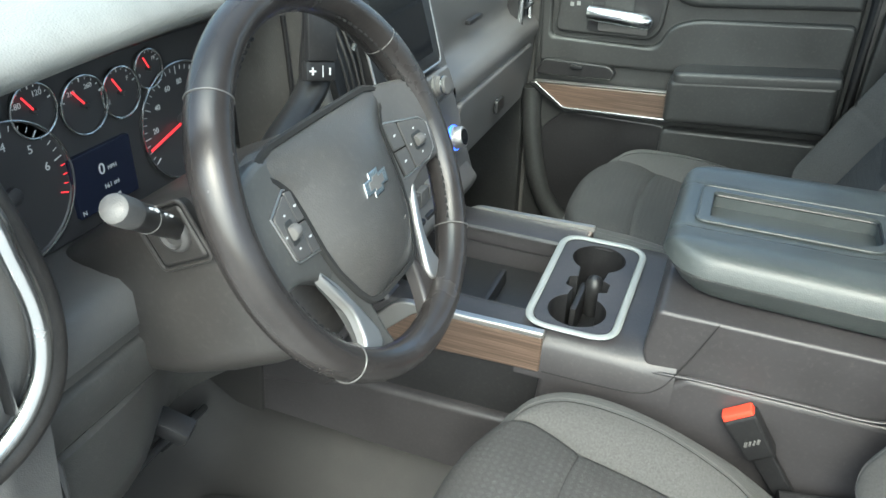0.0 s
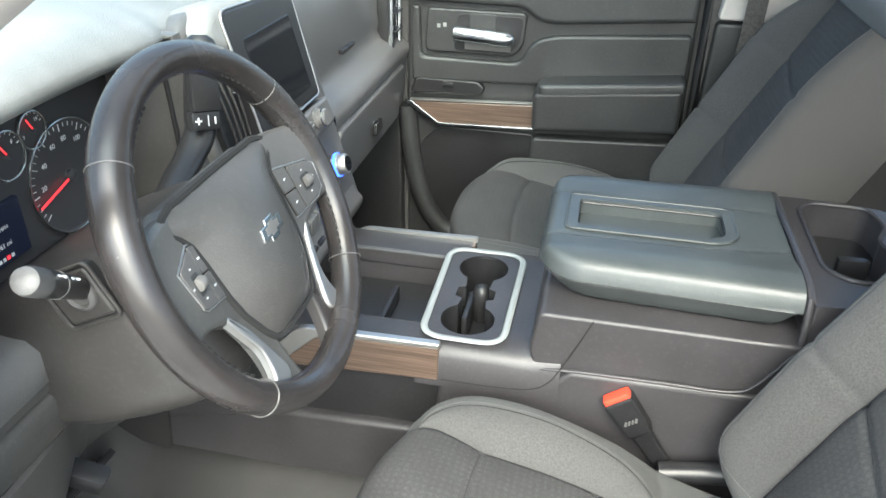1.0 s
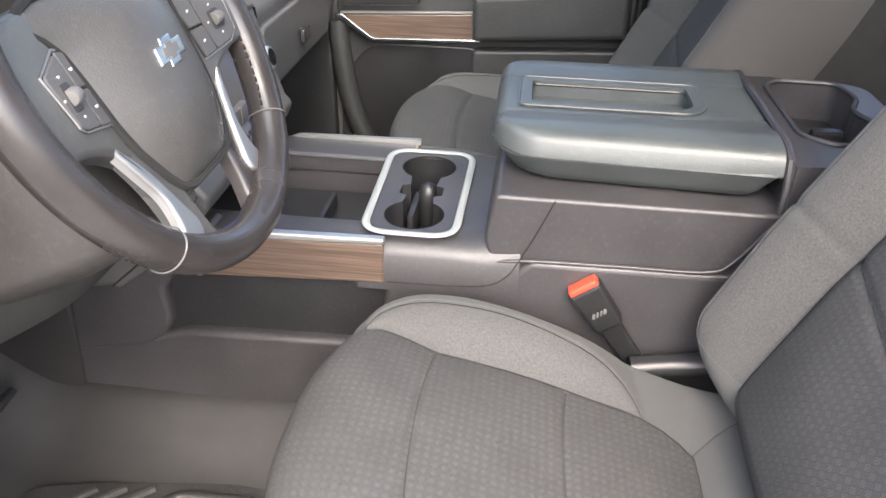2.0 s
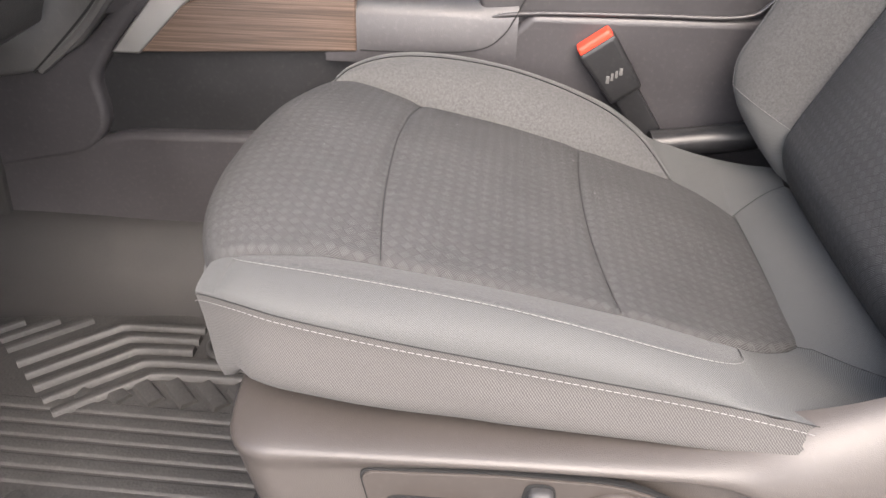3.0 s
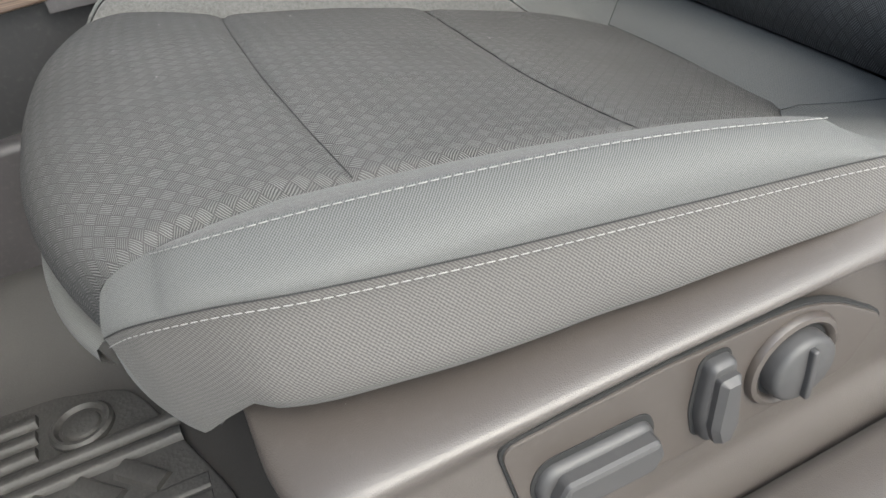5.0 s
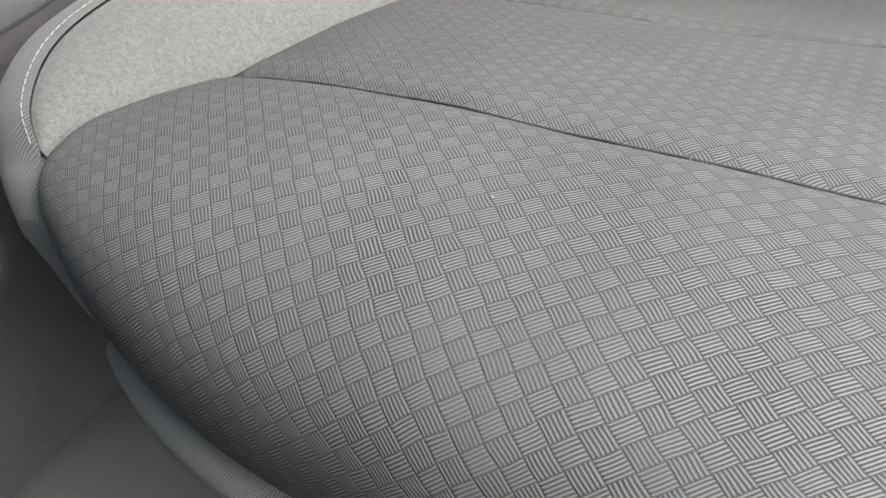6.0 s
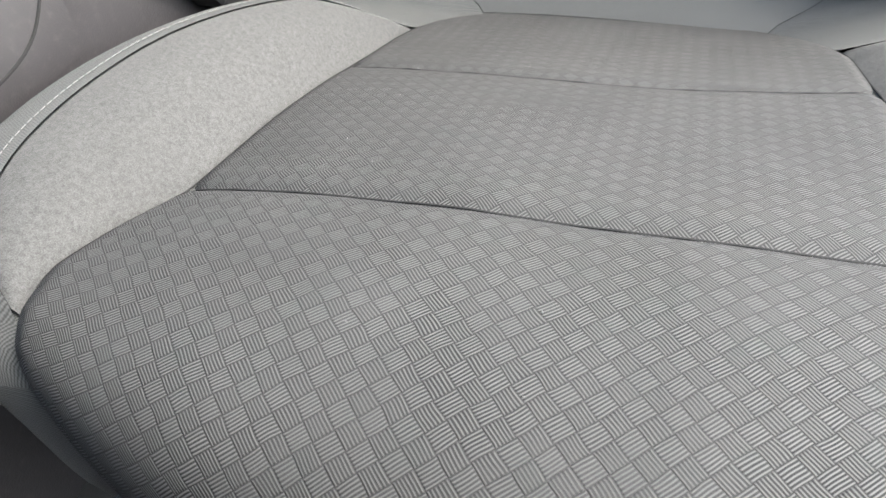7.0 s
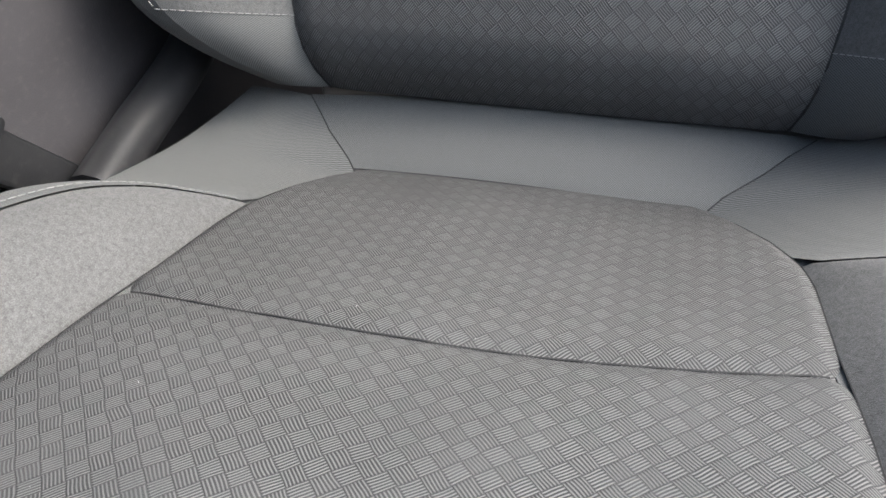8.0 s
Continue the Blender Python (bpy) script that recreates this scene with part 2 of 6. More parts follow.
PAD_VINYL = plastic("airbag_vinyl", (0.060, 0.058, 0.056), 0.38, 520.0, 0.4, depth=0.0006)
SATIN = metal("satin_silver", (0.56, 0.555, 0.54), 0.46)
SPOKE = plastic("gloss_spoke_plastic", (0.062, 0.062, 0.060), 0.30, 900.0, 0.12, dust=0.2)
STEEL = metal("rail_steel", (0.34, 0.33, 0.32), 0.35)
WOOD = wood_veneer("open_pore_wood")
CARPET = carpet_mat("floor_carpet", (0.018, 0.0172, 0.0168))
RED = plain("red_button", (0.75, 0.06, 0.03), 0.45)
NEEDLE = plain("red_needle", (0.9, 0.03, 0.04), 0.5, 0.4)
WHITE_INK = plain("white_ink", (0.5, 0.51, 0.52), 0.6, 0.05)
# dial black lifted to grey: the lens's reflected haze put into the colour
DIAL = plain("dial_black_hazed", (0.056, 0.056, 0.060), 0.40)
DISPLAY = plain("display_blue", (0.008, 0.010, 0.020), 0.2, 0.15)
SCREEN = plain("dark_screen", (0.008, 0.009, 0.011), 0.08)
BLUE = plain("blue_ring", (0.05, 0.12, 0.9), 0.4, 1.2)
BEIGE = plastic("pillar_trim", (0.36, 0.34, 0.32), 0.7, 900.0, 0.15)


# ---- building helpers ----
def thing(name, at, label, category, group="", kind=""):
    e = new(name)
    e.location = at
    return tagged(e, label, category, group, kind)


def part(name, made, material, parent=None, label="", sharp=38):
    """Links a bmesh (in world places) as one mesh object, under a thing or a part."""
    me = bpy.data.meshes.new(name)
    made.to_mesh(me)
    made.free()
    me.materials.append(material)
    me.shade_smooth()
    me.set_sharp_from_angle(angle=radians(sharp))
    ob = new(name, me)
    if parent is not None:
        ob.parent = parent
        if parent.type == "EMPTY":
            ob.matrix_parent_inverse = Matrix.Translation(-parent.location)
    return tagged(ob, label) if label else ob


def grid(rows, closed=False, uv=None, bm=None, flip=False, caps=False):
    """Skin over rows of points; closed joins each row's ends; caps close first and last row."""
    bm = bm or bmesh.new()
    vs = [[bm.verts.new(p) for p in r] for r in rows]
    lay = bm.loops.layers.uv.verify() if uv else None
    n = len(rows[0])
    for i in range(len(rows) - 1):
        for j in range(n if closed else n - 1):
            k = (j + 1) % n
            q = [vs[i][j], vs[i + 1][j], vs[i + 1][k], vs[i][k]]
            ids = [(i, j), (i + 1, j), (i + 1, k), (i, k)]
            if flip:
                q.reverse(), ids.reverse()
            f = bm.faces.new(q)
            if uv:
                for lp, (a, b) in zip(f.loops, ids):
                    lp[lay].uv = uv[a][b]
    if caps:
        bm.faces.new(vs[0] if not flip else vs[0][::-1])
        bm.faces.new(vs[-1][::-1] if not flip else vs[-1])
    return bm


def thicken(bm, d):
    """Gives an open skin a thickness d behind its faces."""
    bmesh.ops.recalc_face_normals(bm, faces=bm.faces[:])
    bmesh.ops.solidify(bm, geom=bm.faces[:], thickness=d)
    return bm


def box(c, s, bevel=0.004, seg=2, turn=None):
    bm = bmesh.new()
    bmesh.ops.create_cube(bm, size=1.0)
    bmesh.ops.scale(bm, vec=s, verts=bm.verts)
    if bevel:
        bmesh.ops.bevel(bm, geom=bm.edges[:], offset=bevel, segments=seg, profile=0.6, affect="EDGES")
    m = Matrix.Translation(c)
    if turn is not None:
        m = m @ turn
    bmesh.ops.transform(bm, matrix=m, verts=bm.verts)
    return bm


class Ring(list):
    """A polygon that remembers the corners and radii it was rounded from."""
    base, radii, steps = (), (), 5


def arcs(pts, radii, n):
    out = []
    m = len(pts)
    for i, p in enumerate(pts):
        rr = radii[i]
        p, a, b = Vector(p), Vector(pts[i - 1]), Vector(pts[(i + 1) % m])
        da, db = (a - p), (b - p)
        if rr <= 0:
            out.append(tuple(p))
            continue
        k = min(rr, da.length * 0.48, db.length * 0.48)
        s, e = p + da.normalized() * k, p + db.normalized() * k
        for t in range(n + 1):
            f = t / n
            out.append(tuple(s * (1 - f) ** 2 + p * 2 * f * (1 - f) + e * f * f))
    return out


def rounded(pts, r, n=5):
    """Polygon with its corners rounded by radius r (one number, or one for each corner)."""
    radii = list(r) if isinstance(r, (list, tuple)) else [r] * len(pts)
    ring = Ring(arcs(pts, radii, n))
    ring.base, ring.radii, ring.steps = [tuple(p) for p in pts], radii, n
    return ring


def inset(pts, d):
    """The polygon drawn in by d on every side."""
    m = len(pts)
    area = sum(pts[i - 1][0] * p[1] - p[0] * pts[i - 1][1] for i, p in enumerate(pts))
    s = 1 if area > 0 else -1
    out = []
    for i in range(m):
        p, a, b = Vector(pts[i]), Vector(pts[i - 1]), Vector(pts[(i + 1) % m])
        t1, t2 = (p - a).normalized(), (b - p).normalized()
        n1, n2 = Vector((-t1[1], t1[0])) * s, Vector((-t2[1], t2[0])) * s
        k = (n1 + n2)
        den = 1 + n1.dot(n2)
        k = k / den if den > 0.25 else k.normalized() * 1.4
        out.append(tuple(p + k * d))
    return out


def slab(poly, o, U, V, N, depth, bevel=0.003, seg=2):
    """A plate: the polygon in the plane (o; U, V), its front at o, its body reaching depth behind, front edge rounded."""
    o, U, V, N = Vector(o), Vector(U), Vector(V), Vector(N)
    bm = bmesh.new()
    if isinstance(poly, Ring):
        base, radii, n = poly.base, poly.radii, poly.steps
    else:
        base, radii, n = [tuple(p) for p in poly], [0] * len(poly), 1
    steps = [(0.0, 0.0)]
    if bevel:
        steps = [(0.0, bevel + 0.0008), (0.0, bevel)] + [(bevel * (1 - math.cos(math.pi / 2 * k / seg)), bevel * (1 - math.sin(math.pi / 2 * k / seg))) for k in range(1, seg + 1)]
    rings = []
    for d, ins in steps + [(depth, 0.0)]:
        ring = arcs(inset(base, ins) if ins else base, [max(r - ins, 0.0004) if r > 0 else 0 for r in radii], n)
        rings.append([bm.verts.new(o + U * u + V * v - N * d) for u, v in ring])
    m = len(rings[0])
    for a, b in zip(rings, rings[1:]):
        for i in range(m):
            bm.faces.new((a[i - 1], a[i], b[i], b[i - 1]))
    bm.faces.new(rings[0])
    bm.faces.new(rings[-1][::-1])
    bmesh.ops.recalc_face_normals(bm, faces=bm.faces[:])
    return bm


def spline(pts, n, closed=False):
    """n points along a smooth curve through pts."""
    pts = [Vector(p) for p in pts]
    m = len(pts)
    out = []
    spans = m if closed else m - 1
    for i in range(n):
        f = i * spans / (n if closed else n - 1)
        k = min(int(f), spans - 1)
        t = f - k
        g = (lambda j: pts[j % m]) if closed else (lambda j: pts[max(0, min(m - 1, j))])
        p0, p1, p2, p3 = g(k - 1), g(k), g(k + 1), g(k + 2)
        out.append(0.5 * ((2 * p1) + (p2 - p0) * t + (2 * p0 - 5 * p1 + 4 * p2 - p3) * t * t + (3 * p1 - p0 - 3 * p2 + p3) * t ** 3))
    return out


def tube(pts, r, segs=10, closed=False, flat=1.0, up=(0, 0, 1), bm=None):
    """A round or flattened rod along pts; r may be a list."""
    pts = [Vector(p) for p in pts]
    n = len(pts)
    rows = []
    for i, p in enumerate(pts):
        a = pts[i - 1] if (closed or i) else pts[0]
        b = pts[(i + 1) % n] if (closed or i < n - 1) else pts[-1]
        d = (b - a).normalized()
        s = d.cross(Vector(up))
        s = s.normalized() if s.length > 1e-4 else d.orthogonal().normalized()
        w = s.cross(d)
        rr = r[i] if isinstance(r, (list, tuple)) else r
        rows.append([p + (s * math.cos(2 * math.pi * k / segs) + w * math.sin(2 * math.pi * k / segs) * flat) * rr for k in range(segs)])
    if closed:
        rows.append(rows[0])
    bm = grid(rows, closed=True, bm=bm, caps=not closed)
    if closed:
        bmesh.ops.remove_doubles(bm, verts=bm.verts, dist=1e-6)
    bmesh.ops.recalc_face_normals(bm, faces=bm.faces[:])
    return bm


def turned(profile, o, axis, segs=24):
    """A lathe form: profile of (radius, height) along the axis from o."""
    axis = Vector(axis).normalized()
    s = axis.orthogonal().normalized()
    w = axis.cross(s)
    o = Vector(o)
    rows = [[o + axis * h + (s * math.cos(2 * math.pi * k / segs) + w * math.sin(2 * math.pi * k / segs)) * max(r, 1e-5) for k in range(segs)] for r, h in profile]
    bm = grid(rows, closed=True, caps=True)
    bmesh.ops.recalc_face_normals(bm, faces=bm.faces[:])
    return bm


def stitches(pts, up, length=0.0042, gap=0.0008, r=0.00030, lift=0.0003):
    """A row of thread stitches along a curve, as one skin of small capsules."""
    pts = [Vector(p) for p in pts]
    bm = bmesh.new()
    run, want = 0.0, 0.0
    for a, b in zip(pts, pts[1:]):
        L = (b - a).length
        if L < 1e-9:
            continue
        d = (b - a) / L
        while want < run + L:
            p = a + d * (want - run)
            u = Vector(up)
            s = d.cross(u)
            s = s.normalized() if s.length > 1e-6 else d.orthogonal().normalized()
            w = s.cross(d)
            rows = []
            for t, q in ((0.0, 0.2), (0.15, 1.0), (0.85, 1.0), (1.0, 0.2)):
                c = p + d * (t * length) + w * lift
                rows.append([c + (s * math.cos(k * math.pi / 2.5) + w * math.sin(k * math.pi / 2.5)) * r * q for k in range(5)])
            grid(rows, closed=True, bm=bm, caps=True)
            want += length + gap
        run += L
    return bm


def lerp(x, table):
    """Straight-line table look-up."""
    return float(np.interp(x, [a for a, _ in table], [b for _, b in table]))


def smooth_table(table, xs):
    """The table at xs, softened."""
    xs = np.asarray(xs, float)
    fine = np.linspace(xs.min(), xs.max(), 400)
    y = np.interp(fine, [a for a, _ in table], [b for _, b in table])
    k = np.hanning(41)
    pad = np.pad(y, 20, mode="reflect", reflect_type="odd")
    return np.interp(xs, fine, np.convolve(pad, k / k.sum(), mode="valid"))


X, Y, Z = Vector((1, 0, 0)), Vector((0, 1, 0)), Vector((0, 0, 1))

# ---- seats ----
# Cushion centre line from the front hem over the roll to the back: x, z, insert half width, edge drop, edge set-back.
CUSHION = [(-0.1560, 0.290, 0.140, 0.0, 0.028), (-0.1590, 0.308, 0.151, 0.0, 0.033), (-0.1595, 0.328, 0.160, 0.002, 0.036),
           (-0.1545, 0.348, 0.168, 0.004, 0.035), (-0.141, 0.363, 0.176, 0.008, 0.031), (-0.120, 0.371, 0.181, 0.012, 0.024),
           (-0.085, 0.374, 0.183, 0.015, 0.012), (-0.045, 0.371, 0.178, 0.019, 0.003), (0.0, 0.362, 0.169, 0.022, 0.0),
           (0.05, 0.349, 0.168, 0.018, 0.0), (0.10, 0.335, 0.167, 0.014, 0.0), (0.15, 0.320, 0.164, 0.011, 0.0),
           (0.20, 0.304, 0.159, 0.008, 0.0), (0.25, 0.288, 0.157, 0.006, 0.0), (0.274, 0.281, 0.153, 0.005, 0.0),
           (0.300, 0.273, 0.142, 0.004, 0.0), (0.322, 0.265, 0.127, 0.003, 0.0), (0.338, 0.260, 0.110, 0.003, 0.0)]
# Crest stitch lines (x, half width, z) and outer hem lines for the two sides.
CREST_OUT = [(-0.090, 0.184, 0.3600), (-0.078, 0.200, 0.369), (-0.05, 0.214, 0.376), (-0.01, 0.223, 0.378), (0.05, 0.233, 0.377),
             (0.10, 0.239, 0.373), (0.15, 0.243, 0.365), (0.20, 0.242, 0.352), (0.235, 0.232, 0.338), (0.258, 0.205, 0.318), (0.272, 0.160, 0.292)]
CREST_IN = [(-0.098, 0.183, 0.358), (-0.084, 0.201, 0.366), (-0.055, 0.220, 0.372), (-0.02, 0.229, 0.374), (0.03, 0.231, 0.372),
            (0.09, 0.228, 0.364), (0.15, 0.217, 0.350), (0.205, 0.204, 0.330), (0.24, 0.190, 0.308), (0.262, 0.173, 0.288), (0.274, 0.156, 0.275)]
HEM_OUT = [(-0.122, 0.188, 0.328), (-0.105, 0.213, 0.347), (-0.072, 0.240, 0.362), (-0.035, 0.256, 0.3655), (0.03, 0.263, 0.359), (0.10, 0.265, 0.350),
           (0.16, 0.265, 0.341), (0.22, 0.265, 0.332), (0.276, 0.264, 0.321), (0.34, 0.258, 0.304), (0.42, 0.245, 0.285)]
HEM_IN = [(-0.122, 0.188, 0.324), (-0.105, 0.216, 0.334), (-0.075, 0.245, 0.342), (-0.03, 0.264, 0.344), (0.03, 0.268, 0.340), (0.10, 0.263, 0.326),
          (0.16, 0.258, 0.310), (0.22, 0.254, 0.293), (0.28, 0.249, 0.275), (0.34, 0.240, 0.262), (0.42, 0.228, 0.255)]


def build_seat(seat, yc, dx, side, driver, lean_deg=26.0, back_x=0.397, bulge=0.066):
    """A bucket seat; side: +1 where the console lies towards +y. Parts hang under the empty `seat`."""
    def at(x, q, z):
        return Vector((x + dx, yc + side * q, z))

    # cushion insert: dense skin with sunk seams
    tab = np.array(CUSHION)
    arc = np.r_[0, np.cumsum(np.hypot(np.diff(tab[:, 0]), np.diff(tab[:, 1])))]
    ns, nv = 280, 130
    ss = np.linspace(0, arc[-1], ns)
    cols = [smooth_table(list(zip(arc, tab[:, k])), ss) for k in range(5)]
    cols[2] = np.interp(ss, arc, tab[:, 2])

    def seam_x(n, v):
        return (0.0045 - 0.0045 * v - 0.011 * (1 - v * v), 0.180 - 0.006 * v - 0.012 * (1 - v * v))[n]

    def lift(x, v):
        return lerp(x, [(-0.11, 0.0), (-0.03, 0.014), (0.18, 0.017), (0.26, 0.015), (0.338, 0.004)]) * max(0.0, -v) ** 2

    def insert_point(i, v, sunk=True):
        px, pz, w, d, b = (c[i] for c in cols)
        a = abs(v)
        x, q, z = px + b * a ** 2.6, v * w, pz - d * a ** 2.2
        if sunk:
            z += lift(x, v)
            for n in (0, 1):
                z -= 0.0024 * math.exp(-((x - seam_x(n, v)) / 0.0075) ** 2) + 0.0014 * math.exp(-((x - seam_x(n, v)) / 0.0024) ** 2)
            z -= 0.004 * math.exp(-((1 - a) * w / 0.0050) ** 2)
            z += 0.0012 * noise.noise((x * 18, q * 18, 3.1)) * (1 - a ** 4)
        return x, q, z

    rows, uvs = [], []
    for i in range(ns):
        rows.append([at(*insert_point(i, v)) for v in np.linspace(-1, 1, nv)])
        uvs.append([(ss[i], v * cols[2][i]) for v in np.linspace(-1, 1, nv)])
    insert = part("cushion_insert", grid(rows, uv=uvs, flip=side < 0), INSERT, seat, "grey ribbed basket-weave cloth insert", 80)
    for n in (0, 1):
        pts = []
        for v in np.linspace(-0.96, 0.96, 40):
            i = int(np.argmin(np.abs(cols[0] + cols[4] * abs(v) ** 2.6 - seam_x(n, v)) + (ss < 0.09) * 9))
            x, q, z = insert_point(i, v)
            pts.append(at(seam_x(n, v), q, z + 0.0004))
        part("seam", tube(pts, 0.00055, 5), DARK_THREAD, insert)

    def edge_at(x, sgn):
        k = ss > 0.052
        xe = cols[0][k] + cols[4][k]
        w, z = np.interp(x, xe, cols[2][k]), np.interp(x, xe, cols[1][k] - cols[3][k])
        return x, sgn * w, z - 0.004 + lift(x, sgn)

    def rear_edge(x, sgn):
        return x, sgn * lerp(x, [(0.338, 0.111), (0.346, 0.118), (0.368, 0.14), (0.385, 0.154), (0.405, 0.170), (0.42, 0.178), (0.43, 0.18)]), \
            lerp(x, [(0.338, 0.2545), (0.346, 0.2585), (0.368, 0.2625), (0.385, 0.2655), (0.405, 0.2650), (0.42, 0.256), (0.43, 0.235)]) + (0.004 if sgn < 0 else 0.0)

    for sgn, crest, hem, tip in ((1, CREST_IN, HEM_IN, "inner"), (-1, CREST_OUT, HEM_OUT, "outer")):
        n = 60
        cv = [(p[0], sgn * p[1], p[2]) for p in crest]
        cs = spline(cv, n)
        # light cloth crescent between the insert and the crest stitch
        rows, uvs = [], []
        for i, c in enumerate(cs):
            e = Vector(edge_at(c[0], sgn))
            row, uvr = [], []
            for t in np.linspace(0, 1, 12):
                p = e.lerp(c, t)
                p.z += (c - e).length * (0.16 if sgn > 0 else 0.05) * math.sin(math.pi * t ** 0.8)
                p.z -= 0.0012 * math.exp(-((1 - t) * (c - e).length / 0.004) ** 2)
                row.append(at(*p))
                uvr.append((p.x, p.y))
            rows.append(row), uvs.append(uvr)
        part("bolster_panel", grid(rows, uv=uvs, flip=(sgn < 0) != (side > 0)), LIGHT_CLOTH, seat, "heather-grey cloth bolster panel", 80)
        # plain outer bolster from crest to hem
        k0 = [i for i in range(ns) if -0.120 <= cols[0][i] + cols[4][i] and 0.05 < ss[i]]
        front = [edge_at(x, sgn) for x in np.linspace(-0.119, crest[0][0], 6)][:-1]
        back = [edge_at(x, sgn) for x in np.linspace(crest[-1][0], 0.336, 7)][1:]
        inner = [Vector(p) for p in front] + [Vector(p) for p in cs] + [Vector(p) for p in back] + [Vector(rear_edge(x, sgn)) for x in (0.338, 0.346, 0.368, 0.385, 0.405)]
        ha = spline([(p[0], sgn * p[1], p[2]) for p in hem], 200)
        hx = np.array([p[0] for p in ha])
        rows, uvs = [], []
        m = len(inner)
        for i, c in enumerate(inner):
            f = i / (m - 1)
            want = c[0] + 0.022 * max(0, (c[0] - 0.27) / 0.13) - 0.003
            o = ha[int(np.argmin(np.abs(hx - want)))]
            ctl = Vector(((c[0] + o[0]) / 2, o[1] + sgn * 0.004, max(c[2] + 0.001, o[2] + 0.004)))
            if sgn < 0 and c[0] > 0.27:
                ctl = ctl.lerp((c + o) / 2 + Vector((0, 0, 0.005)), min(1.0, (c[0] - 0.27) / 0.05))
            row, uvr = [], []
            for t in np.linspace(0, 1, 12):
                p = c * (1 - t) ** 2 + ctl * (2 * t * (1 - t)) + o * t * t
                row.append(at(*p))
                uvr.append((p.x, t * 0.04))
            rows.append(row), uvs.append(uvr)
        top_row = rows[0]
        part("bolster", grid(rows, uv=uvs, flip=(sgn < 0) != (side > 0)), PLAIN_CLOTH, seat, "plain grey cloth side bolster", 80)
        # side skirt with soft creases
        rows, uvs = [], []
        low = 0.294 if sgn < 0 else 0.20
        for i in range(0, 200, 2):
            o = ha[i]
            row, uvr = [], []
            f = min(1.0, max(0.0, (o[0] + 0.122) / 0.06))
            for t in np.linspace(0, 1, 12):
                z = o[2] + (low - 0.004 - (0.050 * min(1.0, max(0.0, (-0.072 - o[0]) / 0.03)) if sgn < 0 else 0.0) - o[2]) * t
                g = min(1.0, t / 0.55)
                puff = (0.015 if sgn < 0 else 0.009) * g * g * (3 - 2 * g) * f - 0.045 * min(1.0, max(0.0, (t - 0.55) / 0.30)) ** 2
                crease = 0.0030 * math.exp(-((z - 0.328 + 0.10 * (o[0] - 0.13)) / 0.004) ** 2) * math.exp(-((o[0] - 0.12) / 0.06) ** 2)
                crease += 0.0024 * math.exp(-((z - 0.322 - 0.05 * (o[0] - 0.23)) / 0.0035) ** 2) * math.exp(-((o[0] - 0.24) / 0.05) ** 2)
                crease += 0.0016 * noise.noise((o[0] * 22, z * 60, 1.7)) * min(1.0, t * 3)
                q = abs(o[1]) + puff + crease
                row.append(at(o[0] + 0.012 * t * (1 - f), sgn * q, z))
                uvr.append((o[0], z))
            rows.append(row), uvs.append(uvr)
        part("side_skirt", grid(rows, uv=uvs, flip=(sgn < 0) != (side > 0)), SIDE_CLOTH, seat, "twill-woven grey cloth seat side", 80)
        kc = int(np.argmin(np.abs(cols[0] + cols[4] + 0.119) + (ss > 0.16) * 9 + (ss < 0.05) * 9))
        ins = [at(*insert_point(int(round(k)), sgn)) for k in np.linspace(kc, 0, 12)]
        corner = []
        for i, (a, c) in enumerate(zip(ins, rows[0])):
            keep = (1 - i / 11) ** 1.5
            corner.append([a.lerp(c, t) + (top_row[j] - top_row[0].lerp(top_row[-1], t)) * keep + Vector((-0.005 * math.sin(math.pi * t) * (1 - keep), 0, 0))
                           for j, t in enumerate(np.linspace(0, 1, 12))])
        corner[0] = top_row
        part("front_corner", grid(corner, uv=[[(p.x, p.z) for p in r] for r in corner]), PLAIN_CLOTH, seat, "", 80)
        # threads and dark seam lines
        up = Vector((0, side * sgn * 0.5, 1))
        part("stitching", stitches([at(p.x, p.y + sgn * 0.0045, p.z + 0.0012) for p in cs], up), THREAD, seat)
        part("stitching", stitches([at(p[0], p[1] + sgn * (0.0012 + 0.015 * 3 * (min(1.0, 0.004 / (0.55 * max(0.008, p[2] - low)))) ** 2 * 0.8), p[2] - 0.004) for p in ha[3:(176 if sgn < 0 else 165)]], (0, side * sgn, 0.3)), THREAD, seat)
        part("seam", tube([at(p[0], p[1] + sgn * 0.0006, p[2]) for p in ha[::4]], 0.0004, 5), DARK_THREAD, seat)
        part("seam", tube([at(p[0], p[1], p[2] - 0.0012) for p in cs[::2]], 0.0003, 5), DARK_THREAD, seat)
        part("seam", tube([at(*edge_at(x, sgn)) for x in np.linspace(-0.085, 0.337, 60)], 0.0005, 5), DARK_THREAD, seat)
        under = [Vector(edge_at(x, sgn)) for x in np.linspace(-0.118, 0.337, 70)]
        part("seam_allowance", grid([[at(p.x, p.y - sgn * 0.0035, p.z - 0.0016), at(p.x, p.y, p.z - 0.0012), at(p.x, p.y + sgn * 0.012, p.z - 0.0002)] for p in under], uv=[[(p.x, -0.01), (p.x, 0), (p.x, 0.01)] for p in under], flip=(sgn < 0) != (side > 0)), PLAIN_CLOTH, seat, "", 80)
        part("seam", tube([at(*rear_edge(x, sgn)) for x in (0.338, 0.346, 0.368, 0.385, 0.405)], 0.0005, 5), DARK_THREAD, seat)
    # rear panel behind the insert
    rows, uvs = [], []
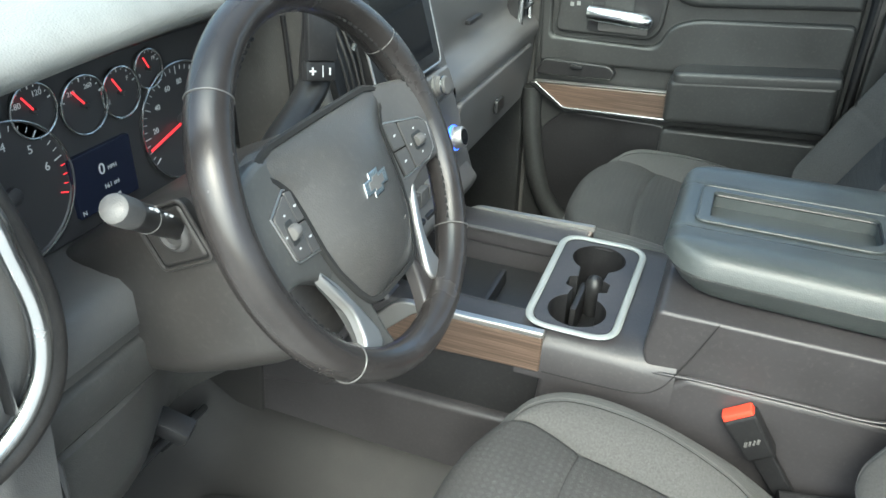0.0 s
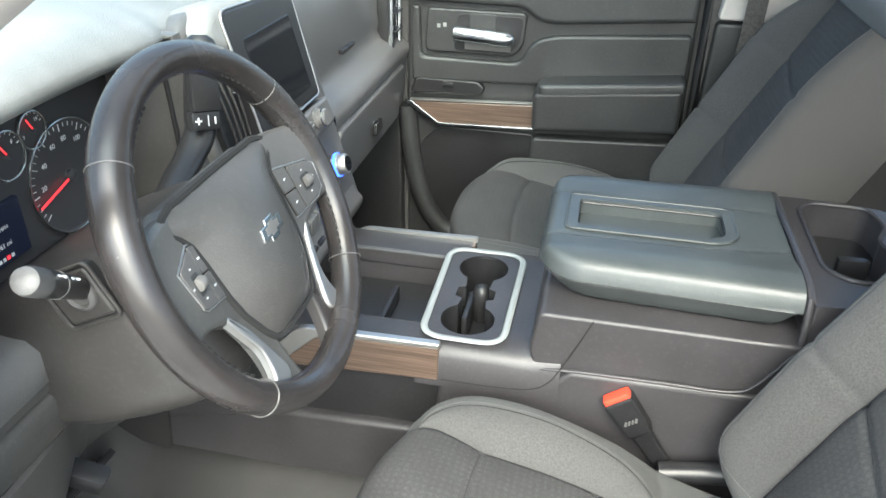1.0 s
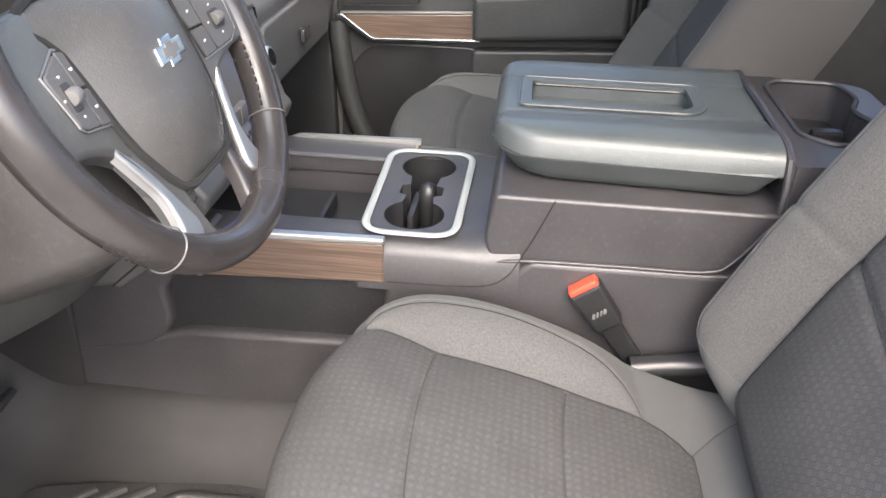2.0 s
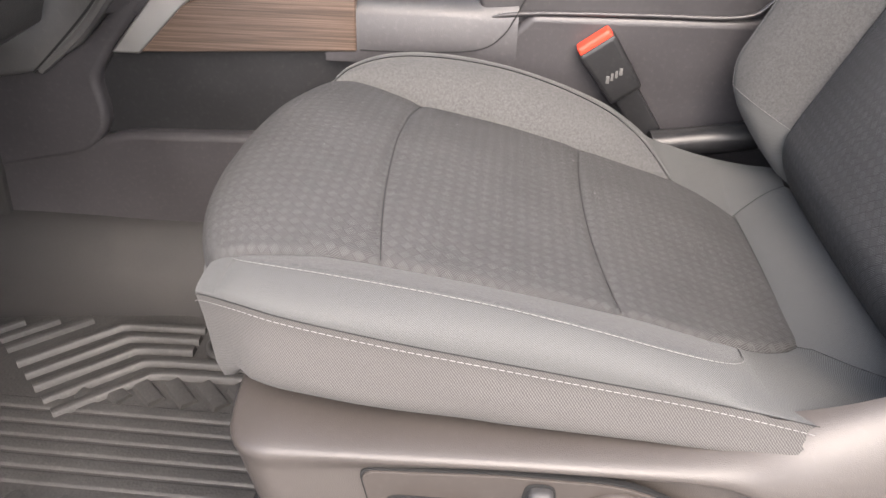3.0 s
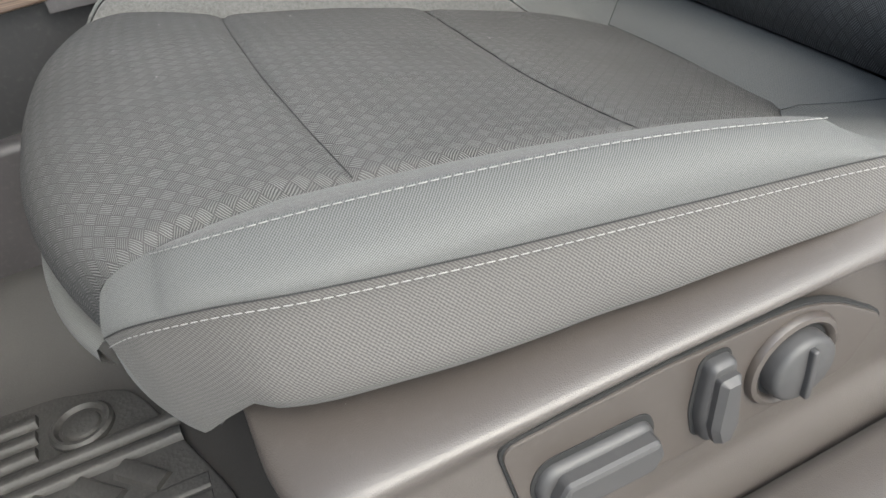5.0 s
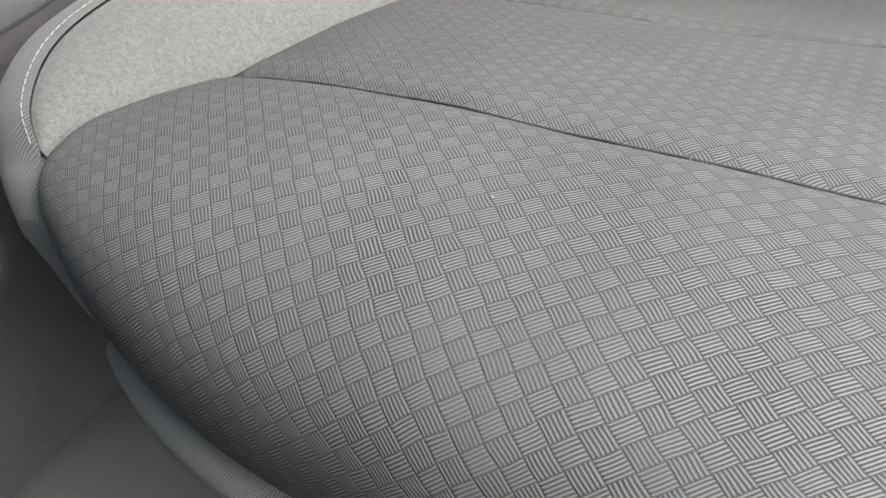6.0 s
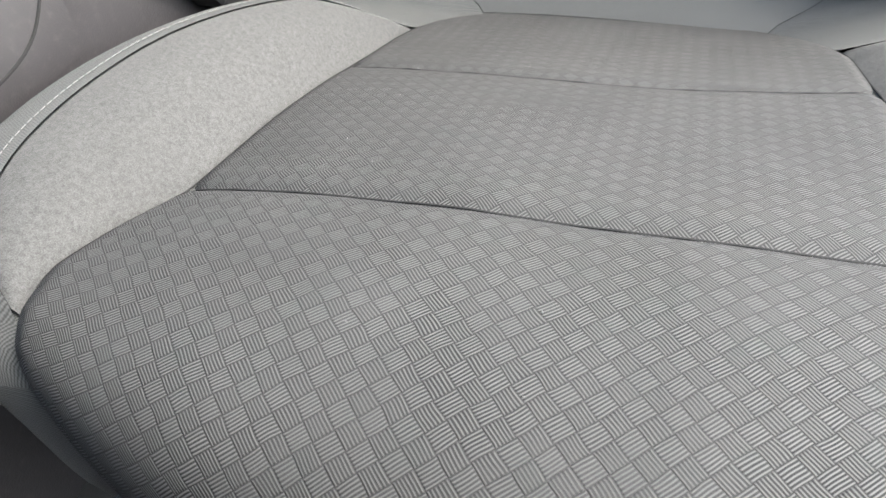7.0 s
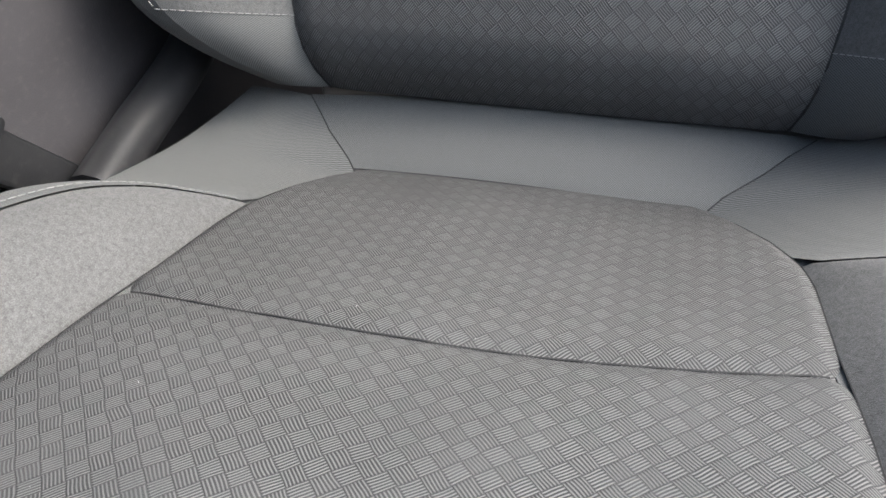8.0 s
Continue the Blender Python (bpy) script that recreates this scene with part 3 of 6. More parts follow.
    for x, crown in ((0.338, 0.003), (0.346, 0.006), (0.368, 0.010), (0.385, 0.011), (0.405, 0.010), (0.42, 0.006), (0.43, 0.0)):
        (_, wi, zi), (_, _, zo) = rear_edge(x, 1), rear_edge(x, -1)
        rows.append([at(x, v * wi, zi + (zo - zi) * max(0.0, -v) ** 2 + crown * (1 - v * v)) for v in np.linspace(-1, 1, 30)])
        uvs.append([(x, v * wi) for v in np.linspace(-1, 1, 30)])
    part("rear_panel", grid(rows, uv=uvs, flip=side < 0), PLAIN_CLOTH, seat, "", 80)
    part("seam", tube([at(0.3385, v * 0.111, 0.2565 + 0.0035 * (1 - v * v)) for v in np.linspace(-1, 1, 20)], 0.0004, 5), DARK_THREAD, seat)
    # front hem; black fascia to the floor stands for the shade under the seat
    hem0 = [at(*insert_point(0, v, False)) for v in np.linspace(-1, 1, 40)]
    band = [[p + Vector((dx_, 0, dz_)) for p in hem0] for dx_, dz_ in ((0.0, 0.0), (-0.006, 0.001), (-0.0105, -0.003), (-0.0115, -0.010), (-0.005, -0.017))]
    part("front_band", grid(band, uv=[[(p.z, p.y) for p in r] for r in band]), PLAIN_CLOTH, seat, "grey cloth front hem band", 80)
    rows = [[p + Vector((0.004, 0, -0.016)) for p in hem0], [p + Vector((0.012, 0, -0.03)) for p in hem0], [p + Vector((0.04, 0, -0.07)) for p in hem0], [p + Vector((0.075, 0, -0.13)) for p in hem0], [p + Vector((0.09, 0, -0.285)) for p in hem0]]
    part("front_fascia_shade", grid(rows, uv=[[(p.x, p.y) for p in r] for r in rows], flip=side > 0), BLACK_PLASTIC, seat, "", 80)

    # ---- backrest: h up the back, q across, n out of it ----
    lean = radians(lean_deg)
    d, nr = Vector((math.sin(lean), 0, math.cos(lean))), Vector((-math.cos(lean), 0, math.sin(lean)))

    def bk(h, q, n):
        p = Vector((back_x, 0, 0.30)) + d * h + nr * n
        return at(p.x, q, p.z)

    def half(h):
        return lerp(h, [(-0.03, 0.150), (0.0, 0.158), (0.05, 0.164), (0.2, 0.176), (0.4, 0.168), (0.62, 0.15)])

    def face(h, v):
        n = 0.024 + 0.016 * math.exp(-((h - 0.10) / 0.09) ** 2) * (1 - v * v) + 0.004 * (1 - v * v)
        if h < 0.03:
            n -= 0.055 * ((0.03 - h) / 0.06) ** 2
        for hs in (0.21, 0.42):
            n -= 0.004 * math.exp(-((h - hs - 0.03 * abs(v)) / 0.006) ** 2)
        return n - 0.005 * math.exp(-((1 - abs(v)) * 0.16 / 0.007) ** 2)

    hs = np.linspace(-0.020, 0.60, 120)
    rows = [[bk(h, v * half(h), face(h, v)) for v in np.linspace(-1, 1, 60)] for h in hs]
    uvs = [[(h, v * half(h)) for v in np.linspace(-1, 1, 60)] for h in hs]
    back = part("backrest", grid(rows, uv=uvs, flip=side > 0), INSERT, seat, "grey basket-weave cloth backrest insert", 80)
    for hs0 in (0.21, 0.42):
        part("seam", tube([bk(hs0 + 0.03 * abs(v), v * half(hs0), face(hs0 + 0.03 * abs(v), v) + 0.0003) for v in np.linspace(-0.98, 0.98, 30)], 0.0007, 5), DARK_THREAD, back)
    for sgn in (1, -1):
        rows, uvs, rows2, uvs2, st, edge, low_r, low_u = [], [], [], [], [], [], [], []
        for h in np.linspace(-0.020, 0.60, 90):
            e_q, e_n = half(h), face(h, 1)
            up = min(1.0, max(0.0, (h + 0.035) / 0.10))
            top = 1 - max(0.0, (h - 0.42) / 0.18) ** 2 * 0.6
            grow = (math.sin(up * math.pi / 2)) * top
            s_q = e_q + 0.008 + (0.062 * grow)
            s_n = e_n + bulge * grow
            row, uvr = [], []
            for t in np.linspace(0, 1, 10):
                q, n = e_q + (s_q - e_q) * t, e_n + (s_n - e_n) * t + 0.014 * grow * math.sin(math.pi * t)
                row.append(bk(h, sgn * q, n))
                uvr.append((h, q))
            (low_r if h < 0.024 else rows).append(row), (low_u if h < 0.024 else uvs).append(uvr)
            if h >= 0.024:
                if not st:
                    st += [bk(h, sgn * (e_q + (s_q - e_q) * t), e_n + (s_n - e_n) * t + 0.014 * grow * math.sin(math.pi * t) + 0.0008) for t in np.linspace(0, 0.95, 8)]
                    low_r.append(row), low_u.append(uvr)
                st.append(bk(h, sgn * (s_q + 0.004), s_n + 0.001))
            edge.append(bk(h, sgn * e_q, e_n))
            o_q = s_q + 0.030 + 0.006 * grow
            row, uvr = [], []
            for q, n in ((s_q, s_n), (s_q + 0.012, s_n - 0.001), (o_q - 0.010, s_n - 0.009), (o_q, s_n - 0.030), (o_q + 0.004, s_n * 0.3 - 0.03), (o_q - 0.004, -0.07), (o_q - 0.02, -0.105)):
                run = 0.0 if not row else run + math.hypot(q - was[0], n - was[1])
                was = (q, n)
                row.append(bk(h, sgn * q, n))
                uvr.append((h, run))
            rows2.append(row), uvs2.append(uvr)
        part("back_bolster_panel", grid(rows, uv=uvs, flip=(sgn > 0) != (side > 0)), LIGHT_CLOTH, back, "light heather-grey cloth backrest panel", 80)
        part("back_bolster_foot", grid(low_r, uv=low_u, flip=(sgn > 0) != (side > 0)), PLAIN_CLOTH, back, "", 80)
        # passenger backrest sides wear the darker side cloth: their shade put into colour
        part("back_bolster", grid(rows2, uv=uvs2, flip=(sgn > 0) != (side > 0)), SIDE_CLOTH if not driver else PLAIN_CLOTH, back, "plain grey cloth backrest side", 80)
        part("stitching", stitches(st, (-0.9, 0, 0.4)), THREAD, back)
        part("seam", tube(edge[::2], 0.0012, 5), DARK_THREAD, back)
    rows = [[bk(h, v * (half(h) + 0.075), -0.10 - 0.01 * (1 - v * v)) for v in np.linspace(-1, 1, 8)] for h in np.linspace(-0.03, 0.60, 8)]
    part("back_shell", grid(rows), BASE_PLASTIC, back, "", 80)
    rows = [[bk(0.60 + 0.05 * math.sin(a), v * (0.225 - 0.03 * math.sin(a)), 0.03 - 0.13 * (1 - math.cos(a)) / 2) for v in np.linspace(-1, 1, 12)] for a in np.linspace(0, math.pi, 12)]
    part("back_top", grid(rows, uv=[[(p.x, p.y) for p in r] for r in rows]), PLAIN_CLOTH, back, "", 80)


driver_seat = thing("driver_seat", (0.13, 0.0, 0.0), "grey cloth bucket seat with woven insert and power switches", "car seat", "front seats")
build_seat(driver_seat, 0.0, 0.0, 1, True)
passenger_seat = thing("passenger_seat", (0.085, 0.97, 0.0), "grey cloth bucket seat beside the wide console", "car seat", "front seats")
build_seat(passenger_seat, 0.97, -0.045, -1, False, 27.0, 0.368, 0.075)

# plastic side shell of the driver seat, with ridge, recessed face and raised rear
TOP_Z = [(-0.09, 0.297), (-0.05, 0.300), (0.0, 0.300), (0.1, 0.304), (0.2, 0.308), (0.27, 0.315), (0.311, 0.326), (0.353, 0.347), (0.40, 0.385), (0.46, 0.43), (0.58, 0.45)]
RIDGE_Z = [(-0.09, 0.280), (-0.05, 0.288), (0.0, 0.292), (0.1, 0.296), (0.17, 0.297), (0.21, 0.297), (0.235, 0.295), (0.249, 0.290), (0.262, 0.278), (0.28, 0.252), (0.297, 0.225), (0.315, 0.195), (0.335, 0.168), (0.36, 0.152), (0.58, 0.155)]
FRONT_X = [(0.08, 0.025), (0.11, 0.012), (0.14, -0.034), (0.19, -0.053), (0.236, -0.067), (0.28, -0.076), (0.31, -0.078), (0.5, -0.078)]


def side_shell():
    us = np.r_[np.linspace(-0.10, 0.0, 8)[:-1], np.linspace(0, 0.07, 18)[:-1], np.linspace(0.07, 1, 100)]
    xs_ref = np.linspace(-0.09, 0.58, 120)
    tz, rz = smooth_table(TOP_Z, xs_ref), np.interp(xs_ref, [p[0] for p in RIDGE_Z], [p[1] for p in RIDGE_Z])
    rows = []
    for w in np.r_[np.linspace(0, 1, 10)[:-1], np.linspace(1, 2, 8)[:-1], np.linspace(2, 4, 34)]:
        row = []
        for u in us:
            uu = max(0.0, u)
            x = -0.076 + uu * 0.636
            zt, zr = float(np.interp(x, xs_ref, tz)), float(np.interp(x, xs_ref, rz))
            zb = 0.105 + max(0.0, x) * 0.06
            if w <= 1:
                a = w * math.pi / 2
                y, z = -0.252 - 0.045 * math.sin(a) ** 1.1 + 0.05 * math.exp(-(x + 0.076) / 0.035) * (1 - math.sin(a)), zr + (zt - zr) * math.cos(a) ** 0.8
            elif w <= 2:
                z = zr - 0.014 * (w - 1)
                y = -0.297
            else:
                z = zr - 0.014 + (zb - zr + 0.014) * (w - 2) / 2
                y = -0.297
            xf = float(np.interp(z, [a for a, _ in FRONT_X], [b for _, b in FRONT_X]))
            x = xf + uu * (0.56 - xf)
            if w > 1:
                f = min(1.0, w - 1)
                deep = (0.002 + 0.07 * max(0.0, x + 0.02)) * min(1.0, max(0.0, (0.35 - x) / 0.08))
                y += deep * f * f * (3 - 2 * f) * min(1.0, max(0.0, (z - 0.13) / 0.05))
                y += 0.010 * max(0.0, (0.17 - z) / 0.06) ** 2
            if u < 0:
                k = -u / 0.10
                y += 0.036 + 0.09 * k
            else:
                y += 0.036 * (1 - math.sqrt(max(0.0, 1 - max(0.0, 1 - (x - xf) / 0.036) ** 2)))
            row.append((x, y, z))
        rows.append(row)
    return thicken(grid(rows), 0.003)


base = part("base_shell", side_shell(), BASE_PLASTIC, driver_seat, "satin grey-brown moulded plastic seat base", 60)
part("base_box", box((0.19, 0.0, 0.17), (0.42, 0.40, 0.14), 0.02), BLACK_PLASTIC, driver_seat)
PU, PN = Vector((0.9998, 0.018, 0)), Vector((0.018, -0.9998, 0))


def pan(x, z, n=0.0):
    return Vector((0, -0.2960, 0)) + PU * x + Z * z + PN * n


outline = rounded([(0.0145, 0.2815), (0.100, 0.2855), (0.188, 0.2835), (0.2395, 0.2470), (0.2195, 0.2175), (0.140, 0.2150), (0.0262, 0.2150)], [0.010, 0, 0.045, 0.010, 0.010, 0, 0.012])
wide = rounded([(0.0130, 0.2830), (0.100, 0.2870), (0.189, 0.2850), (0.2415, 0.2470), (0.2205, 0.2160), (0.140, 0.2135), (0.0250, 0.2135)], [0.010, 0, 0.045, 0.010, 0.010, 0, 0.012])
part("panel_gap", slab(wide, pan(0, 0, -0.0014), PU, Z, PN, 0.004, 0.0008), GAP_SHADE, base)
panel = part("switch_panel", slab(outline, pan(0, 0, 0), PU, Z, PN, 0.004, 0.0010), PANEL_PLASTIC, base, "smooth dark plastic switch panel")
# long slide switch: lobed skirt, chamfered bar, and a black plate as painted shadow
slide_shade = rounded([(0.029, 0.2340), (0.089, 0.2340), (0.0945, 0.2480), (0.0900, 0.2630), (0.032, 0.2630), (0.0255, 0.2480)], 0.010)
part("switch_shadow", slab(slide_shade, pan(0, 0, 0.0007), PU, Z, PN, 0.004, 0.0003), GAP_SHADE, panel)
skirt1 = rounded([(0.0315, 0.2345), (0.0880, 0.2345), (0.0925, 0.2470), (0.0885, 0.2590), (0.0335, 0.2590), (0.0275, 0.2470)], 0.009)
slide = part("slide_switch", slab(skirt1, pan(0, 0, 0.0060), PU, Z, PN, 0.0065, 0.0045, 4), SWITCH_PLASTIC, panel, "long horizontal seat slide switch", 30)
bar1 = rounded([(0.0370, 0.2362), (0.0850, 0.2362), (0.0905, 0.2450), (0.0880, 0.2560), (0.0390, 0.2560), (0.0330, 0.2450)], 0.003)
part("slide_bar", slab(bar1, pan(0, 0, 0.0140), PU, Z, PN, 0.012, 0.0028, 2), SWITCH_PLASTIC, slide, "", 20)
# upright recline switch, on a black plate that paints its shadow
recline_shade = rounded([(0.1165, 0.2260), (0.1340, 0.2260), (0.1385, 0.2480), (0.1350, 0.2815), (0.1170, 0.2815), (0.1125, 0.2480)], 0.007)
part("switch_shadow", slab(recline_shade, pan(0, 0, 0.0007), PU, Z, PN, 0.004, 0.0003), GAP_SHADE, panel)
s2 = rounded([(0.1185, 0.2270), (0.1330, 0.2270), (0.1370, 0.2480), (0.1340, 0.2790), (0.1190, 0.2790), (0.1150, 0.2480)], 0.005)
recline = part("recline_switch", slab(s2, pan(0, 0, 0.0080), PU, Z, PN, 0.0085, 0.0040, 3), SWITCH_PLASTIC, panel, "upright recline switch", 30)
bar2 = rounded([(0.1215, 0.2290), (0.1305, 0.2290), (0.1345, 0.2420), (0.1325, 0.2735), (0.1205, 0.2735), (0.1180, 0.2420)], 0.003)
part("recline_bar", slab(bar2, pan(0, 0, 0.0140), PU, Z, PN, 0.010, 0.0030, 1), SWITCH_PLASTIC, recline, "", 20)
kn = pan(0.1752, 0.2500)
part("knob_ring", turned([(0.0285, 0.0), (0.0285, 0.0012), (0.0272, 0.0036), (0.0248, 0.0044), (0.0228, 0.0030), (0.0218, 0.0006)], kn, PN, 48), PANEL_PLASTIC, panel)
part("knob_well", turned([(0.0222, 0.0), (0.0222, 0.0009), (0.0, 0.0009)], kn, PN, 40), GAP_SHADE, panel)
knob = part("lumbar_knob", turned([(0.0196, 0.0), (0.0196, 0.0075), (0.0188, 0.0098), (0.0168, 0.0112), (0.006, 0.0116), (0.0, 0.0116)], kn, PN, 48), SWITCH_PLASTIC, panel, "round ribbed lumbar knob", 50)
part("knob_rib", box(kn + PN * 0.0114, (0.0040, 0.0075, 0.033), 0.0018, 3), SWITCH_PLASTIC, knob)
# seat rail below the shell
rail = part("rail", box((0.16, -0.243, 0.085), (0.46, 0.05, 0.055), 0.006), STEEL, driver_seat, "steel seat track with covers")
part("rail_cover", box((-0.052, -0.236, 0.108), (0.055, 0.05, 0.03), 0.006), BLACK_PLASTIC, rail)
part("rail_cap", box((-0.088, -0.236, 0.098), (0.018, 0.052, 0.045), 0.005), BLACK_PLASTIC, rail)
for k in range(3):
    part("rail_bolt", turned([(0.008, 0), (0.008, 0.012), (0.005, 0.014), (0.005, 0.022)], (-0.045 + 0.018 * k, -0.228, 0.128), (0.2, -0.1, 1), 12), STEEL, rail)
part("wire", tube(spline([(-0.02, -0.22, 0.17), (-0.05, -0.235, 0.155), (-0.065, -0.25, 0.135), (-0.05, -0.25, 0.11)], 20), 0.004, 8), BLACK_PLASTIC, rail)
part("rail", box((0.16, 0.2, 0.06), (0.46, 0.05, 0.10), 0.006), STEEL, driver_seat)
part("seat_pedestal", box((0.14, 0.97, 0.13), (0.40, 0.42, 0.24), 0.03), BASE_PLASTIC, passenger_seat)
# cover of the recliner between cushion and back, console side
part("recliner_cover", tube(spline([(0.27, 0.262, 0.265), (0.33, 0.268, 0.272), (0.40, 0.268, 0.285), (0.47, 0.268, 0.31)], 16), 0.018, 12, flat=1.0), BLACK_PLASTIC, driver_seat)

# seat belt buckle of the driver seat
buckle = thing("seat_belt_buckle", (0.25, 0.285, 0.29), "black seat belt buckle with red release button on webbing", "seat belt buckle")
bu, bv = Vector((0.042, 0, 0.031)).normalized(), Vector((-0.052, 0, 0.072)).normalized()
bn = bu.cross(bv).normalized()
bo = Vector((0.213, 0.276, 0.352))
if bn.y > 0:
    bn = -bn
part("buckle_body", slab(rounded([(-0.021, -0.04), (0.021, -0.04), (0.0245, 0.035), (-0.0245, 0.035)], 0.005), bo, bu, bv, bn, 0.022, 0.005), BLACK_PLASTIC, buckle)
part("release_button", slab(rounded([(-0.0225, 0.032), (0.0225, 0.032), (0.0215, 0.0435), (-0.0215, 0.0435)], 0.003), bo - bn * 0.002, bu, bv, bn, 0.018, 0.004), RED, buckle, "red plastic release button")
for k, w in enumerate((0.004, 0.003, 0.003, 0.004)):
    part("embossed_bar", box(bo + bu * (-0.009 + 0.006 * k) - bv * 0.008 + bn * 0.0004, (w, 0.001, 0.009), 0.0003), GREY_KNOB, buckle)
part("strap", slab(rounded([(-0.014, -0.12), (0.014, -0.12), (0.016, -0.035), (-0.016, -0.035)], 0.004), bo - bn * 0.006, bu, bv, bn, 0.010, 0.003), BLACK_PLASTIC, buckle, "black buckle stalk sleeve")

# ---- shell of the cab ----
def plate(outer, holes, ztop, depth, bottom, closed=True):
    """A level plate with openings that go down as wells to the height `bottom`."""
    bm = bmesh.new()
    loops = []
    for ring in [outer] + holes:
        vs = [bm.verts.new((x, y, ztop)) for x, y in ring]
        es = [bm.edges.new((vs[i - 1], vs[i])) for i in range(len(vs))]
        loops.append((vs, es))
    bmesh.ops.triangle_fill(bm, use_beauty=True, edges=[e for _, es in loops for e in es])
    for k, (vs, _) in enumerate(loops):
        zb = ztop - depth if k == 0 else bottom
        low = [bm.verts.new((v.co.x, v.co.y, zb)) for v in vs]
        for i in range(len(vs)):
            bm.faces.new((vs[i - 1], vs[i], low[i], low[i - 1]))
        if k and closed:
            bm.faces.new(low)
    bmesh.ops.recalc_face_normals(bm, faces=bm.faces[:])
    return bm


def structure(name, bm, mat, label, sharp=38):
    return tagged(part(name, bm, mat, None, "", sharp), label, "", "", "structure")


ground = bmesh.new()
bmesh.ops.create_grid(ground, x_segments=8, y_segments=8, size=600.0)
bmesh.ops.translate(ground, vec=(0, 0, -0.62), verts=ground.verts)
# unseen ground, made pale to bounce light in through the open side
BOUNCE_GROUND = plastic("concrete", (0.3, 0.295, 0.285), 0.9, 60.0, 0.6, depth=0.004)
structure("ground", ground, BOUNCE_GROUND, "unseen ground around the parked truck, pale to bounce light")

# floor pan with carpet rising to the console and the toe board
rows = []
for x in np.linspace(-1.02, 1.0, 60):
    toe = max(0.0, (-0.66 - x) / 0.36)
    row = []
    for y, z in ((-0.32, 0.03), (-0.29, -0.004), (-0.2, -0.01), (0.0, -0.01), (0.17, -0.008), (0.215, 0.008), (0.245, 0.034), (0.268, 0.066), (0.285, 0.085), (0.30, 0.092),
                 (0.66, 0.12), (0.68, 0.11), (0.72, 0.03), (0.77, -0.01), (1.0, -0.01), (1.22, -0.01), (1.29, 0.03)):
        row.append((x, y, z + 0.34 * toe ** 1.3 + 0.004 * noise.noise((x * 6, y * 9, 0.5))))
    rows.append(row)
floor = structure("floor", grid(rows, flip=True), CARPET, "dark grey carpeted cab floor", 80)
structure("firewall", box((-1.05, 0.49, 0.4), (0.04, 1.7, 1.0), 0.0), DASH_PLASTIC, "dark firewall behind the dashboard")
structure("wall_rear", box((1.02, 0.49, 0.36), (0.04, 1.7, 1.12), 0.0), DASH_PLASTIC, "dark rear cab wall below the back window")
structure("ceiling", box((0.71, 0.49, 1.46), (1.4, 1.56, 0.05), 0.02), BEIGE, "pale cab headliner")
structure("wall_passenger", box((0.3, 1.325, 0.40), (1.5, 0.03, 0.80), 0.0), DASH_PLASTIC, "outer skin of the passenger side")
structure("wall_rear_door", box((0.80, -0.345, 0.45), (0.42, 0.04, 0.95), 0.0), DASH_PLASTIC, "driver side rear door, shut")
# door sill of the driver side, with rounded scuff plate
prof = [(-0.290, 0.02), (-0.2905, 0.122), (-0.295, 0.134), (-0.306, 0.139), (-0.355, 0.131), (-0.378, 0.120), (-0.390, 0.10), (-0.40, 0.05), (-0.43, 0.02), (-0.45, -0.1)]
sill = structure("door_sill", grid([[(x, y, z + min(0.045, max(0.0, 0.009 + 0.07 * (x - 0.097)))) for y, z in prof] for x in np.linspace(-0.55, 1.0, 32)], flip=True), BASE_PLASTIC, "grey plastic door sill plate", 60)
# pillar trims
structure("pillar_front", tube(spline([(-0.80, -0.34, 0.80), (-0.5, -0.335, 0.925), (-0.2, -0.325, 1.118), (0.1, -0.305, 1.33), (0.26, -0.28, 1.44)], 20), 0.048, 16), BEIGE, "pale plastic front roof pillar trim")
structure("pillar_front", tube(spline([(-1.0, 1.31, 0.84), (-0.62, 1.29, 1.02), (-0.25, 1.26, 1.24), (0.05, 1.22, 1.42)], 20), 0.045, 14), BEIGE, "pale plastic front roof pillar trim")
structure("pillar_middle", slab(rounded([(0.345, 0.02), (0.56, 0.02), (0.56, 0.745), (0.365, 0.745)], 0.012), (0, 1.275, 0), X, Z, -Y, 0.03, 0.008), DOOR_PLASTIC, "dark plastic lower middle pillar trim")
structure("pillar_middle_upper", slab(rounded([(0.365, 0.752), (0.56, 0.752), (0.60, 1.42), (0.45, 1.42)], 0.012), (0, 1.272, 0), X, Z, -Y, 0.03, 0.008), BEIGE, "pale plastic upper middle pillar trim")
belt = thing("seat_belt", (0.46, 1.24, 0.3), "dark woven seat belt hanging along the pillar", "seat belt")
part("webbing", slab([(0.405, 0.35), (0.45, 0.35), (0.475, 1.25), (0.43, 1.25)], (0, 1.235, 0), X, Z, -Y, 0.0018, 0.0006), SIDE_CLOTH, belt)
part("belt_tongue", box((0.44, 1.228, 0.60), (0.05, 0.014, 0.03), 0.004), BLACK_PLASTIC, belt)
GLASS, gnt, gb = nodes_of("clear_glass", 0.02)
clear = gnt.nodes.new("ShaderNodeBsdfTransparent")
clear.inputs["Color"].default_value = (0.90, 0.94, 0.92, 1)
shine = gnt.nodes.new("ShaderNodeBsdfGlossy")
shine.inputs["Roughness"].default_value = 0.02
blend = gnt.nodes.new("ShaderNodeMixShader")
blend.inputs[0].default_value = 0.05
gnt.links.new(clear.outputs[0], blend.inputs[1])
gnt.links.new(shine.outputs[0], blend.inputs[2])
gnt.links.new(blend.outputs[0], gnt.nodes["Material Output"].inputs["Surface"])
gnt.nodes.remove(gb)
